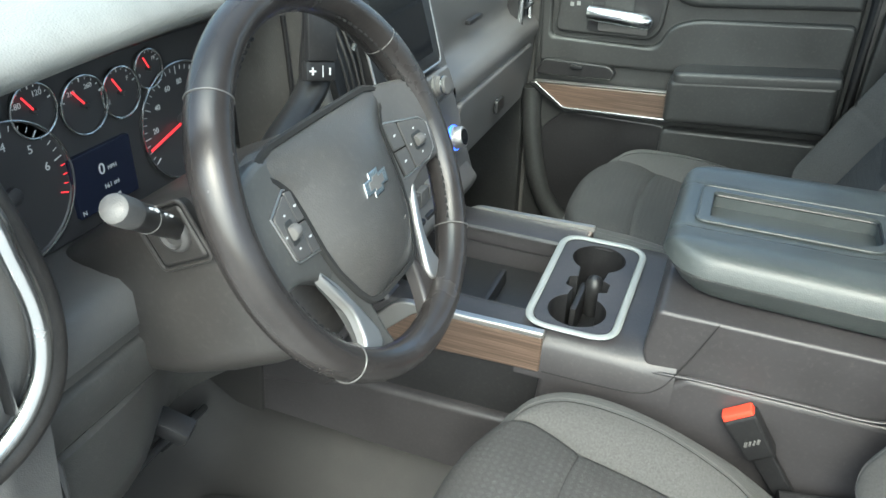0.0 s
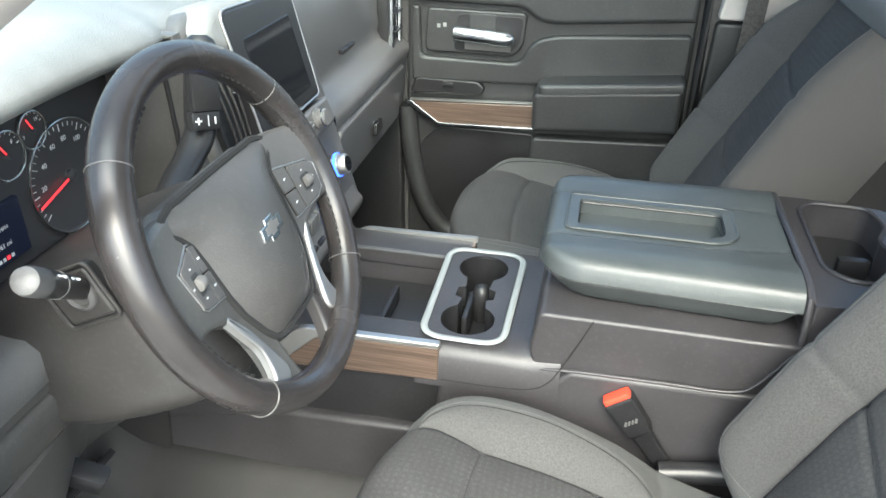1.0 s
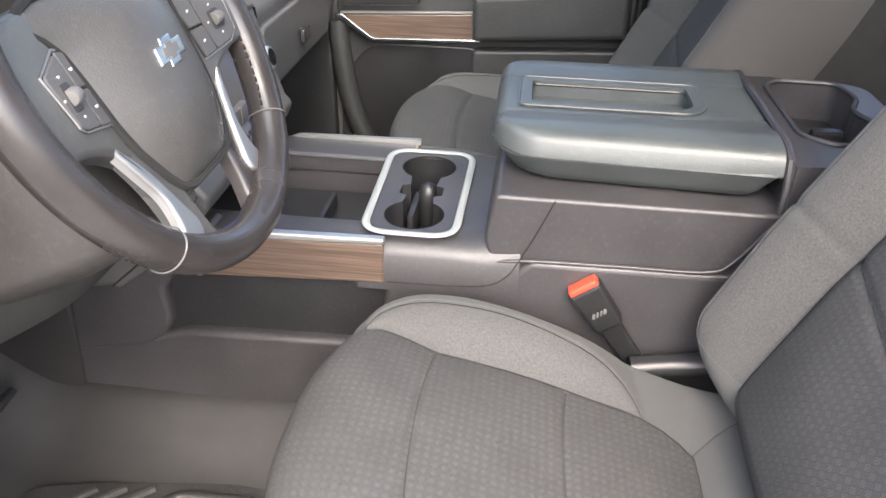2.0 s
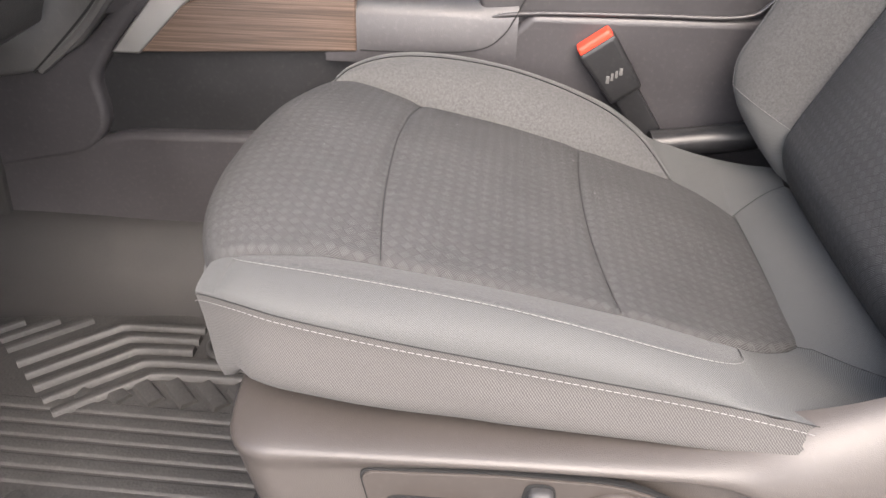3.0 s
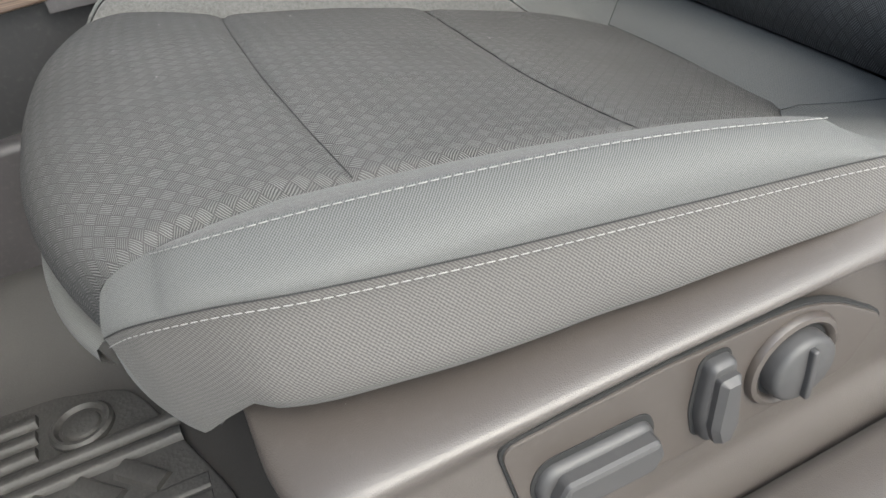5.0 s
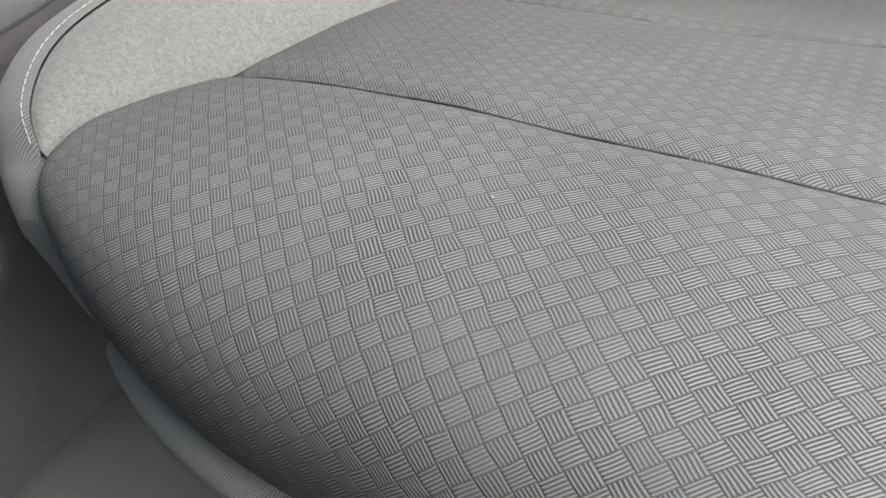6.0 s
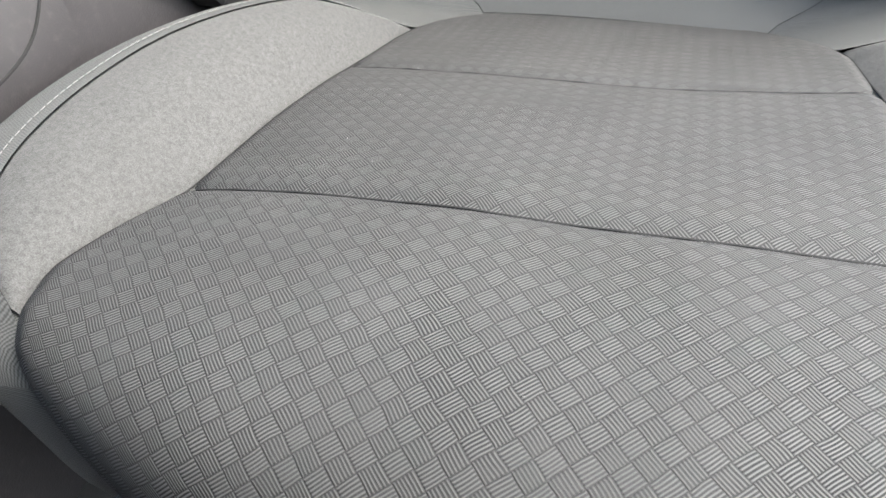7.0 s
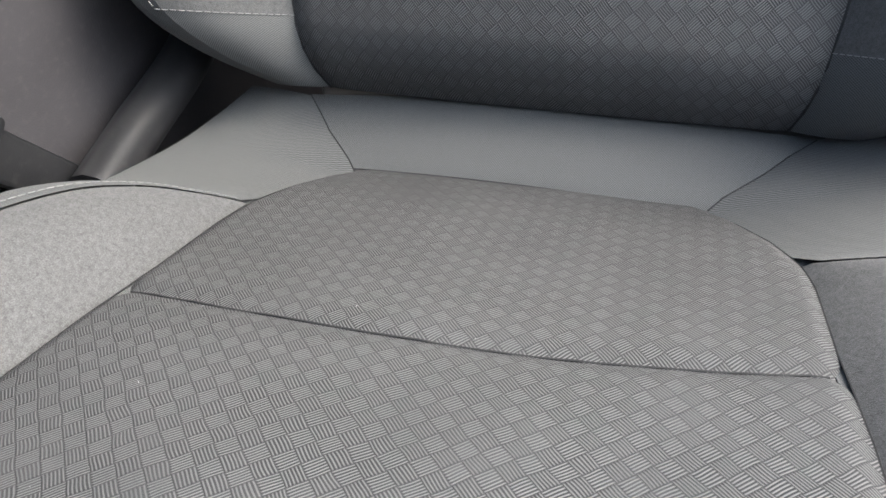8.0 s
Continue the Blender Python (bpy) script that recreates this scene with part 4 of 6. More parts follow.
pane = structure("windshield", slab([(-0.30, -1.02), (1.28, -1.02), (1.22, 0.02), (-0.24, 0.02)], (0, 0, 1.42), Y, Vector((1.05, 0, 0.5)).normalized() , Vector((-0.43, 0, 0.9)).normalized(), 0.005, 0.0), GLASS, "clear windshield glass")
pane.visible_shadow = False

# ---- rubber floor mat ----
mat = thing("floor_mat", (-0.37, 0.0, 0.0), "black ribbed rubber floor mat, dusty", "floor mat")
outline = rounded([(-0.66, -0.27), (-0.125, -0.26), (-0.125, -0.02), (-0.20, 0.17), (-0.30, 0.203), (-0.55, 0.172), (-0.66, 0.145)], 0.03)
mat_base = part("mat_base", slab(outline, (0, 0, 0.0), X, Y, Z, 0.006, 0.002), RUBBER, mat)


def ridge(name, pts, w, h):
    """A flat-topped moulded ridge on the mat along pts."""
    pts = [Vector((x, y, 0)) for x, y in pts]
    rows = []
    for i, p in enumerate(pts):
        d = (pts[min(i + 1, len(pts) - 1)] - pts[max(i - 1, 0)]).normalized()
        q = Vector((-d.y, d.x, 0))
        rows.append([p + q * u * w + Z * z for u, z in ((-0.5, -0.001), (-0.36, h * 0.85), (-0.26, h), (0.26, h), (0.36, h * 0.85), (0.5, -0.001))])
    bm = grid(rows, closed=True, caps=True)
    bmesh.ops.recalc_face_normals(bm, faces=bm.faces[:])
    return part(name, bm, RUBBER, mat_base)


# heel pad: ridges that run slantwise from its cut edge and bend towards the seat
def to_edge(x, y):
    """From a bend, slantwise down to the pad's edge."""
    t = (0.134 + 0.885 * (-0.575 - x) - y) / (-0.67 - 0.885 * 0.74)
    return x - 0.74 * t, y - 0.67 * t


for x0, y0 in ((-0.545, 0.158), (-0.500, 0.166), (-0.455, 0.172)):
    ridge("rib", [(x0, y0), to_edge(x0, y0)], 0.017, 0.007)
for k in range(5):
    bx, by = -0.404 + 0.020 * k, 0.164 - 0.0225 * k
    ridge("rib", [(-0.292 if k < 3 else -0.16, by + 0.002), (bx + 0.012, by), (bx - 0.006, by - 0.004), to_edge(bx - 0.006, by - 0.004)], 0.016, 0.008)
for k in range(6):
    x = -0.395 + 0.040 * k
    top = min(0.062, 0.030 + 0.012 * k)
    ridge("rib", [(x + 0.012, 0.026), (x - 0.55 * (top - 0.026) - 0.004, top)], 0.024, 0.006)
for k in range(6):
    ridge("rib", [(-0.60, 0.012 - 0.0215 * k), (-0.145, 0.010 - 0.0215 * k)], 0.0205, 0.0022)
for k in range(9):
    x = -0.60 + 0.052 * k
    ridge("rib", [(x, -0.190), (x + 0.060, -0.122)], 0.030, 0.0028)
    ridge("rib", [(x + 0.012, -0.200), (x + 0.050, -0.250)], 0.028, 0.0028)
part("mat_fastener", turned([(0.031, 0.0), (0.031, 0.005), (0.028, 0.008), (0.025, 0.008), (0.022, 0.003), (0.019, 0.003), (0.0175, 0.006), (0.015, 0.007), (0.0, 0.0065)], (-0.250, 0.136, 0), Z, 32), RUBBER, mat_base)
part("mat_fastener", turned([(0.031, 0.0), (0.031, 0.005), (0.028, 0.008), (0.025, 0.008), (0.022, 0.003), (0.019, 0.003), (0.0175, 0.006), (0.015, 0.007), (0.0, 0.0065)], (-0.20, -0.235, 0), Z, 24), RUBBER, mat_base)

# pedals
for name, x, y, z, w, h, lab in (("brake_pedal", -0.70, 0.075, 0.135, 0.10, 0.062, "black rubber brake pedal with ribbed pad"), ("accelerator_pedal", -0.72, 0.185, 0.10, 0.055, 0.13, "black rubber accelerator pedal")):
    pd = thing(name, (x, y, z), lab, "pedal")
    turn = Euler((0, radians(-50), 0)).to_matrix().to_4x4()
    part("pad", box((x, y, z), (h, w, 0.014), 0.005, 2, turn), BLACK_PLASTIC, pd)
    for k in range(4):
        part("pad_rib", box(Vector((x, y, z)) + turn.to_3x3() @ Vector((-h / 2 + (k + 1) * h / 5, 0, 0.008)), (0.005, w * 0.8, 0.004), 0.001, 1, turn), BLACK_PLASTIC, pd)
    part("pedal_arm", tube([(x - 0.02, y, z), (x - 0.09, y, z + 0.12), (x - 0.11, y, z + 0.34)], 0.011, 8), BLACK_PLASTIC, pd)

# ---- centre console ----
console = thing("centre_console", (0.1, 0.48, 0.12), "dark plastic centre console with wood trim and cup holders", "console")
YN, YF = 0.300, 0.662
core = part("console_core", slab([(-0.66, 0.06), (0.66, 0.06), (0.66, 0.49), (0.06, 0.49), (0.05, 0.342), (-0.44, 0.335), (-0.52, 0.30), (-0.62, 0.30)], (0, 0.325, 0), X, Z, -Y, 0.315, 0.004), CONSOLE_PLASTIC, console)
# lower near and far sides, with the map pocket between
for y, nrm, nm in ((YN, -Y, "near"), (YF, Y, "far")):
    part("lower_side", slab(rounded([(-0.66, 0.06), (0.66, 0.06), (0.66, 0.412), (0.115, 0.409), (0.085, 0.380), (0.050, 0.3610), (-0.095, 0.3545), (-0.105, 0.236), (-0.425, 0.226), (-0.50, 0.20), (-0.66, 0.17)], [0, 0, 0.0, 0.01, 0.02, 0.02, 0.006, 0.03, 0.03, 0.02, 0.0]), (0, y, 0), X, Z, nrm, 0.04, 0.011, 4), CONSOLE_PLASTIC, console)
    part("pocket_end", slab(rounded([(-0.66, 0.15), (-0.48, 0.19), (-0.437, 0.235), (-0.445, 0.30), (-0.412, 0.343), (-0.350, 0.409), (-0.346, 0.416), (-0.356, 0.428), (-0.389, 0.406), (-0.45, 0.348), (-0.51, 0.318), (-0.66, 0.31)], [0, 0.02, 0.03, 0.02, 0.004, 0.002, 0.004, 0.01, 0.02, 0.02, 0.02, 0]), (0, y + 0.001 * nrm.y, 0), X, Z, nrm, 0.04, 0.010, 4), CONSOLE_PLASTIC, console)
    wood_poly = rounded([(-0.378, 0.3405), (-0.0965, 0.3535), (-0.0955, 0.4185), (-0.300, 0.4125)], [0.002, 0.003, 0.005, 0.03])
    trim_poly = rounded([(-0.414, 0.3385), (-0.376, 0.3385), (-0.298, 0.4115), (-0.0945, 0.4185), (-0.094, 0.428), (-0.325, 0.4235), (-0.345, 0.414)], [0.004, 0.002, 0.02, 0, 0.003, 0.02, 0.02])
    part("wood_trim", slab(wood_poly, (0, y - 0.004 * (1 if nrm.y < 0 else -1), 0), X, Z, nrm, 0.03, 0.0025, 3), WOOD, console, "brown open-pore wood trim strip")
    part("trim_edge", slab(trim_poly, (0, y - 0.006 * (1 if nrm.y < 0 else -1), 0), X, Z, nrm, 0.012, 0.003, 3), SATIN, console, "satin silver trim edge")
# pocket back: rubber lining, blackened to put the recess's shade into its colour
part("pocket_back", slab([(-0.46, 0.20), (-0.09, 0.20), (-0.09, 0.36), (-0.46, 0.36)], (0, 0.318, 0), X, Z, -Y, 0.006, 0.0), BLACK_PLASTIC, console, "dark rubber-lined side pocket")
# top rails and storage tray
part("top_rail", box((-0.27, 0.331, 0.402), (0.34, 0.062, 0.036), 0.008, 3), CONSOLE_PLASTIC, console)
part("top_rail", box((-0.27, 0.622, 0.402), (0.34, 0.075, 0.036), 0.008, 3), CONSOLE_PLASTIC, console)
tray = part("tray_floor", slab(rounded([(-0.44, 0.36), (-0.128, 0.36), (-0.128, 0.588), (-0.44, 0.588)], 0.01), (0, 0, 0.348), X, Y, Z, 0.01, 0.002), BLACK_PLASTIC, console, "black rubber tray liner")
part("tray_wall", box((-0.28, 0.592, 0.374), (0.33, 0.008, 0.062), 0.001), CONSOLE_PLASTIC, tray)
part("tray_wall", box((-0.28, 0.357, 0.374), (0.33, 0.008, 0.062), 0.001), CONSOLE_PLASTIC, tray)
part("tray_divider", box((-0.228, 0.45, 0.362), (0.012, 0.16, 0.028), 0.004), BLACK_PLASTIC, tray)
part("tray_lip", tube([(-0.40, 0.362, 0.415), (-0.134, 0.362, 0.415), (-0.134, 0.585, 0.415), (-0.40, 0.585, 0.415)], 0.003, 8), CONSOLE_PLASTIC, tray)
# top around the cup holders, falling to the sides
def top_z(x, y):
    e = max(0.0, (abs(y - 0.475) - 0.125) / 0.06)
    f = max(0.0, (x - 0.012) / 0.09)
    return 0.424 - 0.022 * min(1.3, e) ** 2 + 0.030 * f * f * (1 - min(1, e)) - 0.010 * f * min(1, e)
rows = []
for x in np.linspace(-0.136, 0.10, 40):
    ys = np.linspace(YN - 0.001, YF + 0.001, 44)
    row = [(x, YN - 0.001, 0.34)] + [(x, y, top_z(x, y) - 0.009 * math.exp(-min(y - ys[0], ys[-1] - y) / 0.006)) for y in ys] + [(x, YF + 0.001, 0.34)]
    rows.append(row)
bmq = grid(rows)
bmesh.ops.delete(bmq, geom=[f for f in bmq.faces if (lambda c: -0.118 < c.x < -0.006 and 0.327 < c.y < 0.588)(f.calc_center_median())], context="FACES")
part("console_top", bmq, CONSOLE_PLASTIC, console, "", 50)
ring_out = rounded([(-0.130, 0.314), (0.004, 0.314), (0.008, 0.605), (-0.136, 0.605)], 0.038, 8)
def dumbbell():
    right = []
    cy1, cy2, cx, r = 0.376, 0.545, -0.063, 0.0455
    for a in np.linspace(-90, 58, 18):
        right.append((cx + r * math.cos(radians(a)), cy1 + r * math.sin(radians(a))))
    right += [(cx + 0.021, 0.437), (cx + 0.034, 0.443), (cx + 0.034, 0.470), (cx + 0.021, 0.476)]
    for a in np.linspace(-58, 90, 18):
        right.append((cx + r * math.cos(radians(a)), cy2 + r * math.sin(radians(a))))
    left = [(2 * cx - x, y) for x, y in right[::-1]][1:-1]
    return right + left
cup = part("cup_holder", plate(rounded([(-0.123, 0.321), (-0.003, 0.321), (0.001, 0.598), (-0.129, 0.598)], 0.034, 8), [dumbbell()], 0.4285, 0.02, 0.426, False), CONSOLE_PLASTIC, console, "twin cup holder with dark wells", 30)
bmesh_well = bmesh.new()
grid([[(x, y, 0.4275) for x, y in dumbbell()], [(x, y, 0.349) for x, y in dumbbell()]], closed=True, bm=bmesh_well)
part("cup_well", bmesh_well, BLACK_PLASTIC, cup, "", 30)
ring = [Vector((x, y, 0.430)) for x, y in ring_out]
part("cup_ring", tube(ring, 0.0060, 10, closed=True, flat=0.45), PALE_SILVER, cup, "pale matte silver surround")
part("cup_liner", slab([(p[0], p[1]) for p in dumbbell()], (0, 0, 0.349), X, Y, Z, 0.003, 0.0), BLACK_PLASTIC, cup)
part("cup_divider", turned([(0.016, 0.0), (0.0175, 0.03), (0.017, 0.055), (0.012, 0.068), (0.005, 0.073), (0.0, 0.0735)], (-0.058, 0.497, 0.349), Z, 20), BLACK_PLASTIC, cup)
part("cup_wall", box((-0.075, 0.455, 0.375), (0.01, 0.09, 0.06), 0.004), BLACK_PLASTIC, cup)
# bin and padded lid
part("bin_side", slab(rounded([(0.088, 0.33), (0.60, 0.33), (0.56, 0.505), (0.058, 0.505), (0.046, 0.43)], [0, 0, 0.02, 0.01, 0.02]), (0, 0.309, 0), X, Z, -Y, 0.35, 0.006, 3), CONSOLE_PLASTIC, console)
part("side_ledge", tube(spline([(0.06, 0.304, 0.400), (0.12, 0.302, 0.408), (0.25, 0.302, 0.411), (0.355, 0.302, 0.413), (0.39, 0.304, 0.432), (0.43, 0.31, 0.49)], 30), [0.0006, 0.0012, 0.002] + [0.0028] * 26 + [0.002], 10), CONSOLE_PLASTIC, console)
part("panel_gap", tube(spline([(0.141, 0.3075, 0.503), (0.122, 0.3072, 0.455), (0.099, 0.3005, 0.408), (0.082, 0.2985, 0.380), (0.055, 0.2985, 0.3625), (0.0, 0.2985, 0.357), (-0.092, 0.2985, 0.355)], 30), 0.0010, 5), DARK_THREAD, console)
lid_edge = rounded([(0.050, 0.338), (0.428, 0.322), (0.428, 0.690), (0.050, 0.668)], [0.075, 0.012, 0.012, 0.075])
lid_rows = []
for d, z in ((0.030, 0.510), (0.024, 0.514), (0.016, 0.524), (0.004, 0.546), (0.0, 0.553), (0.002, 0.5575)):
    lid_rows.append([(x, y, z) for x, y in arcs(inset(lid_edge.base, d), lid_edge.radii, lid_edge.steps)])
bm_lid = grid(lid_rows, closed=True, caps=True)
bmesh.ops.recalc_face_normals(bm_lid, faces=bm_lid.faces[:])
lid = part("lid_base", bm_lid, VINYL, console, "dark vinyl armrest lid", 50)
def lid_z(x, y):
    near, far = math.exp(-((y - 0.375) / 0.034) ** 2), math.exp(-((y - 0.638) / 0.034) ** 2)
    z = 0.583 + 0.007 * (near + far)
    for yy in (0.430 + 0.02 * max(0, (x - 0.28) / 0.14), 0.588):
        z -= 0.0022 * math.exp(-((y - yy) / 0.003) ** 2)
    return z
rows = []
for x in np.r_[np.linspace(0.044, 0.12, 34)[:-1], np.linspace(0.12, 0.430, 62)]:
    ys_lo, ys_hi = 0.335 - 0.012 * (x - 0.044) / 0.386, 0.672 + 0.02 * (x - 0.044) / 0.386
    fx = max(0.0, (0.118 - x) / 0.074)
    shift = 0.068 * (1 - math.sqrt(max(0.0, 1 - fx * fx)))
    row = []
    for t in np.linspace(0, 1, 84):
        y = ys_lo + shift + (ys_hi - ys_lo - 2 * shift) * t
        e = min(y - ys_lo - shift, ys_hi - shift - y)
        g = min(1.0, e / 0.020)
        roll = 0.030 * (1 - math.sqrt(max(0.0, 1 - (1 - g) ** 2)))
        ex = min(1.0, (x - 0.044) / 0.024)
        roll = max(roll, 0.030 * (1 - math.sqrt(max(0.0, 1 - (1 - ex) ** 2))))
        row.append((x, y, lid_z(x, y) - roll))
    rows.append(row)
bml = grid(rows)
def in_tray(c):
    return 0.092 < c.x < 0.340 - 0.35 * max(0, 0.49 - c.y) and 0.459 < c.y < 0.565
bmesh.ops.delete(bml, geom=[f for f in bml.faces if in_tray(f.calc_center_median())], context="FACES")
pad = part("lid_pad", bml, VINYL, lid, "", 60)
tray_in = rounded([(0.098, 0.464), (0.318, 0.464), (0.335, 0.480), (0.335, 0.560), (0.098, 0.560)], [0.010, 0.016, 0.016, 0.014, 0.010])
tray_out = rounded([(0.080, 0.447), (0.328, 0.447), (0.353, 0.472), (0.353, 0.577), (0.080, 0.577)], [0.014, 0.020, 0.020, 0.020, 0.014])
tr = part("lid_tray", plate(tray_out, [tray_in], 0.5860, 0.006, 0.5590), VINYL, lid, "moulded tray with stepped rim", 30)
part("tray_rim", tube([Vector((x, y, 0.5858)) for x, y in tray_out], 0.0022, 8, closed=True), VINYL, tr)
part("tray_step", tube([Vector((x, y, 0.579)) for x, y in tray_in], 0.0022, 6, closed=True), BLACK_PLASTIC, tr)
part("stitching", stitches([(x, 0.3375 - 0.012 * (x - 0.044) / 0.386 - 0.003, 0.5525) for x in np.linspace(0.125, 0.428, 86)], (0, -1, 0.4)), THREAD, lid)
part("stitching", stitches(spline([(0.122, 0.333, 0.5525), (0.090, 0.339, 0.5525), (0.066, 0.356, 0.5525), (0.052, 0.385, 0.5525), (0.047, 0.425, 0.5525), (0.0465, 0.5, 0.5525)], 40), (-1, -0.4, 0.4)), THREAD, lid)
part("seam", tube([(x, 0.4295 + 0.02 * max(0, (x - 0.28) / 0.14), lid_z(x, 0.4295 + 0.02 * max(0, (x - 0.28) / 0.14)) + 0.0003) for x in np.linspace(0.07, 0.43, 40)], 0.0008, 5), DARK_THREAD, lid)
part("seam", tube([(x, 0.588, lid_z(x, 0.588) + 0.0003) for x in np.linspace(0.07, 0.43, 40)], 0.0008, 5), DARK_THREAD, lid)
# bezel behind the lid and the rear cup holders
part("lid_bezel", tube([(0.437, 0.318, 0.50), (0.4375, 0.320, 0.54), (0.437, 0.330, 0.574), (0.4365, 0.36, 0.585), (0.436, 0.5, 0.588), (0.435, 0.66, 0.585), (0.434, 0.69, 0.575), (0.434, 0.695, 0.51)], 0.006, 8), CONSOLE_PLASTIC, console)
rear_out = rounded([(0.442, 0.318), (0.640, 0.340), (0.640, 0.67), (0.440, 0.695)], [0.004, 0.04, 0.04, 0.004])
def rear_hole():
    return rounded([(0.474, 0.430), (0.510, 0.398), (0.600, 0.405), (0.612, 0.46), (0.580, 0.54), (0.608, 0.60), (0.596, 0.668), (0.500, 0.672), (0.474, 0.64)], 0.02)
rc = part("rear_cup_holder", plate(rear_out, [rear_hole()], 0.572, 0.10, 0.505), CONSOLE_PLASTIC, console, "rear twin cup holder", 30)
part("cup_ring", tube([Vector((x, y, 0.573)) for x, y in rear_hole()], 0.004, 8, closed=True), CONSOLE_PLASTIC, rc)
part("cup_liner", slab(rear_hole(), (0, 0, 0.509), X, Y, Z, 0.003, 0.0), BLACK_PLASTIC, rc)
part("cup_divider", box((0.545, 0.52, 0.53), (0.05, 0.02, 0.04), 0.008), BLACK_PLASTIC, rc)

# ---- passenger door ----
door = thing("passenger_door", (0.0, 1.29, 0.02), "dark plastic door panel with armrest, wood strip and chrome handle", "car door")
DY = 1.288
skin = part("door_skin", slab(rounded([(-0.405, 0.03), (0.335, 0.03), (0.322, 0.80), (-0.40, 0.80)], 0.02), (0, DY, 0), X, Z, -Y, 0.03, 0.008, 3), DOOR_PLASTIC, door)
part("upper_pad", slab(rounded([(-0.392, 0.84), (-0.392, 0.762), (-0.36, 0.755), (-0.10, 0.752), (-0.060, 0.722), (-0.02, 0.716), (0.318, 0.742), (0.318, 0.84)], [0.01, 0.01, 0.01, 0.03, 0.03, 0.03, 0.006, 0.01]), (0, DY - 0.022, 0), X, Z, -Y, 0.03, 0.012, 4), DOOR_PLASTIC, skin)
part("mid_pad", slab(rounded([(-0.392, 0.70), (-0.385, 0.545), (0.318, 0.57), (0.318, 0.712), (-0.02, 0.688), (-0.075, 0.668), (-0.10, 0.612), (-0.36, 0.612), (-0.366, 0.742), (-0.385, 0.742)], [0.004, 0.01, 0.02, 0.02, 0.03, 0.03, 0.03, 0.02, 0.008, 0.004]), (0, DY - 0.014, 0), X, Z, -Y, 0.02, 0.009, 4), DOOR_PLASTIC, skin)
bez = part("handle_bezel", slab(rounded([(-0.352, 0.626), (-0.118, 0.626), (-0.094, 0.655), (-0.088, 0.738), (-0.345, 0.738)], [0.02, 0.03, 0.02, 0.012, 0.012]), (0, DY - 0.012, 0), X, Z, -Y, 0.012, 0.005, 3), DOOR_PLASTIC, skin)
part("handle_recess", slab(rounded([(-0.275, 0.634), (-0.128, 0.634), (-0.104, 0.66), (-0.098, 0.728), (-0.262, 0.728)], 0.014), (0, DY - 0.0135, 0), X, Z, -Y, 0.004, 0.001), BLACK_PLASTIC, bez)
part("inner_recess", slab(rounded([(-0.235, 0.69), (-0.165, 0.69), (-0.165, 0.73), (-0.235, 0.73)], 0.008), (0, DY - 0.0155, 0), X, Z, -Y, 0.004, 0.001), DOOR_PLASTIC, bez)
part("door_handle", tube(spline([(-0.268, DY - 0.030, 0.682), (-0.24, DY - 0.036, 0.681), (-0.18, DY - 0.038, 0.678), (-0.135, DY - 0.033, 0.674), (-0.118, DY - 0.022, 0.672)], 24), [0.0145] * 20 + [0.013, 0.012, 0.010, 0.008], 12, flat=1.3), CHROME, bez, "satin chrome pull handle")
part("handle_shade", box((-0.185, DY - 0.016, 0.650), (0.12, 0.01, 0.022), 0.004), GREY_KNOB, bez)
for k in range(2):
    part("lock_mark", box((-0.315 + 0.016 * k, DY - 0.0124, 0.694 + 0.003 * k), (0.009, 0.001, 0.010), 0.0004), DASH_TOP, bez)
part("window_switch_bezel", slab(rounded([(-0.392, 0.512), (-0.196, 0.520), (-0.186, 0.538), (-0.205, 0.556), (-0.372, 0.556)], 0.012), (0, DY - 0.020, 0), X, Z, -Y, 0.02, 0.005), BLACK_PLASTIC, skin)
part("window_switch", box((-0.285, DY - 0.024, 0.545), (0.03, 0.012, 0.010), 0.003), BLACK_PLASTIC, skin)
wp = rounded([(-0.384, 0.492), (-0.306, 0.436), (-0.036, 0.446), (-0.040, 0.509)], [0.004, 0.01, 0.002, 0.002])
strip = part("wood_strip", slab(wp, (0, DY - 0.030, 0), X, Z, -Y, 0.02, 0.003, 3), WOOD, skin, "brown open-pore wood strip")
part("chrome_edge", slab(rounded([(-0.406, 0.490), (-0.385, 0.496), (-0.306, 0.4385), (-0.034, 0.4475), (-0.034, 0.4405), (-0.310, 0.4290)], [0.006, 0.004, 0.01, 0.001, 0.001, 0.012]), (0, DY - 0.033, 0), X, Z, -Y, 0.02, 0.002), CHROME, skin, "bright chrome edging")
part("chrome_edge", slab([(-0.386, 0.4945), (-0.040, 0.5115), (-0.040, 0.5145), (-0.388, 0.4985)], (0, DY - 0.031, 0), X, Z, -Y, 0.015, 0.001), SATIN, skin)
arm = part("armrest", slab(rounded([(-0.052, 0.455), (0.312, 0.478), (0.312, 0.596), (-0.055, 0.562)], [0.012, 0.012, 0.01, 0.02]), (0, 1.205, 0), X, Z, -Y, 0.085, 0.014, 4), DOOR_PLASTIC, skin, "padded dark vinyl armrest")
part("armrest_pad", slab(rounded([(-0.045, 1.198), (0.312, 1.198), (0.312, 1.29), (-0.01, 1.29), (-0.05, 1.25)], [0.02, 0.01, 0, 0.02, 0.03]), (0, 0, 0.586), Vector((1, 0, 0.094)), Y, Vector((-0.094, 0, 1)).normalized(), 0.024, 0.010, 4), DOOR_PLASTIC, arm)
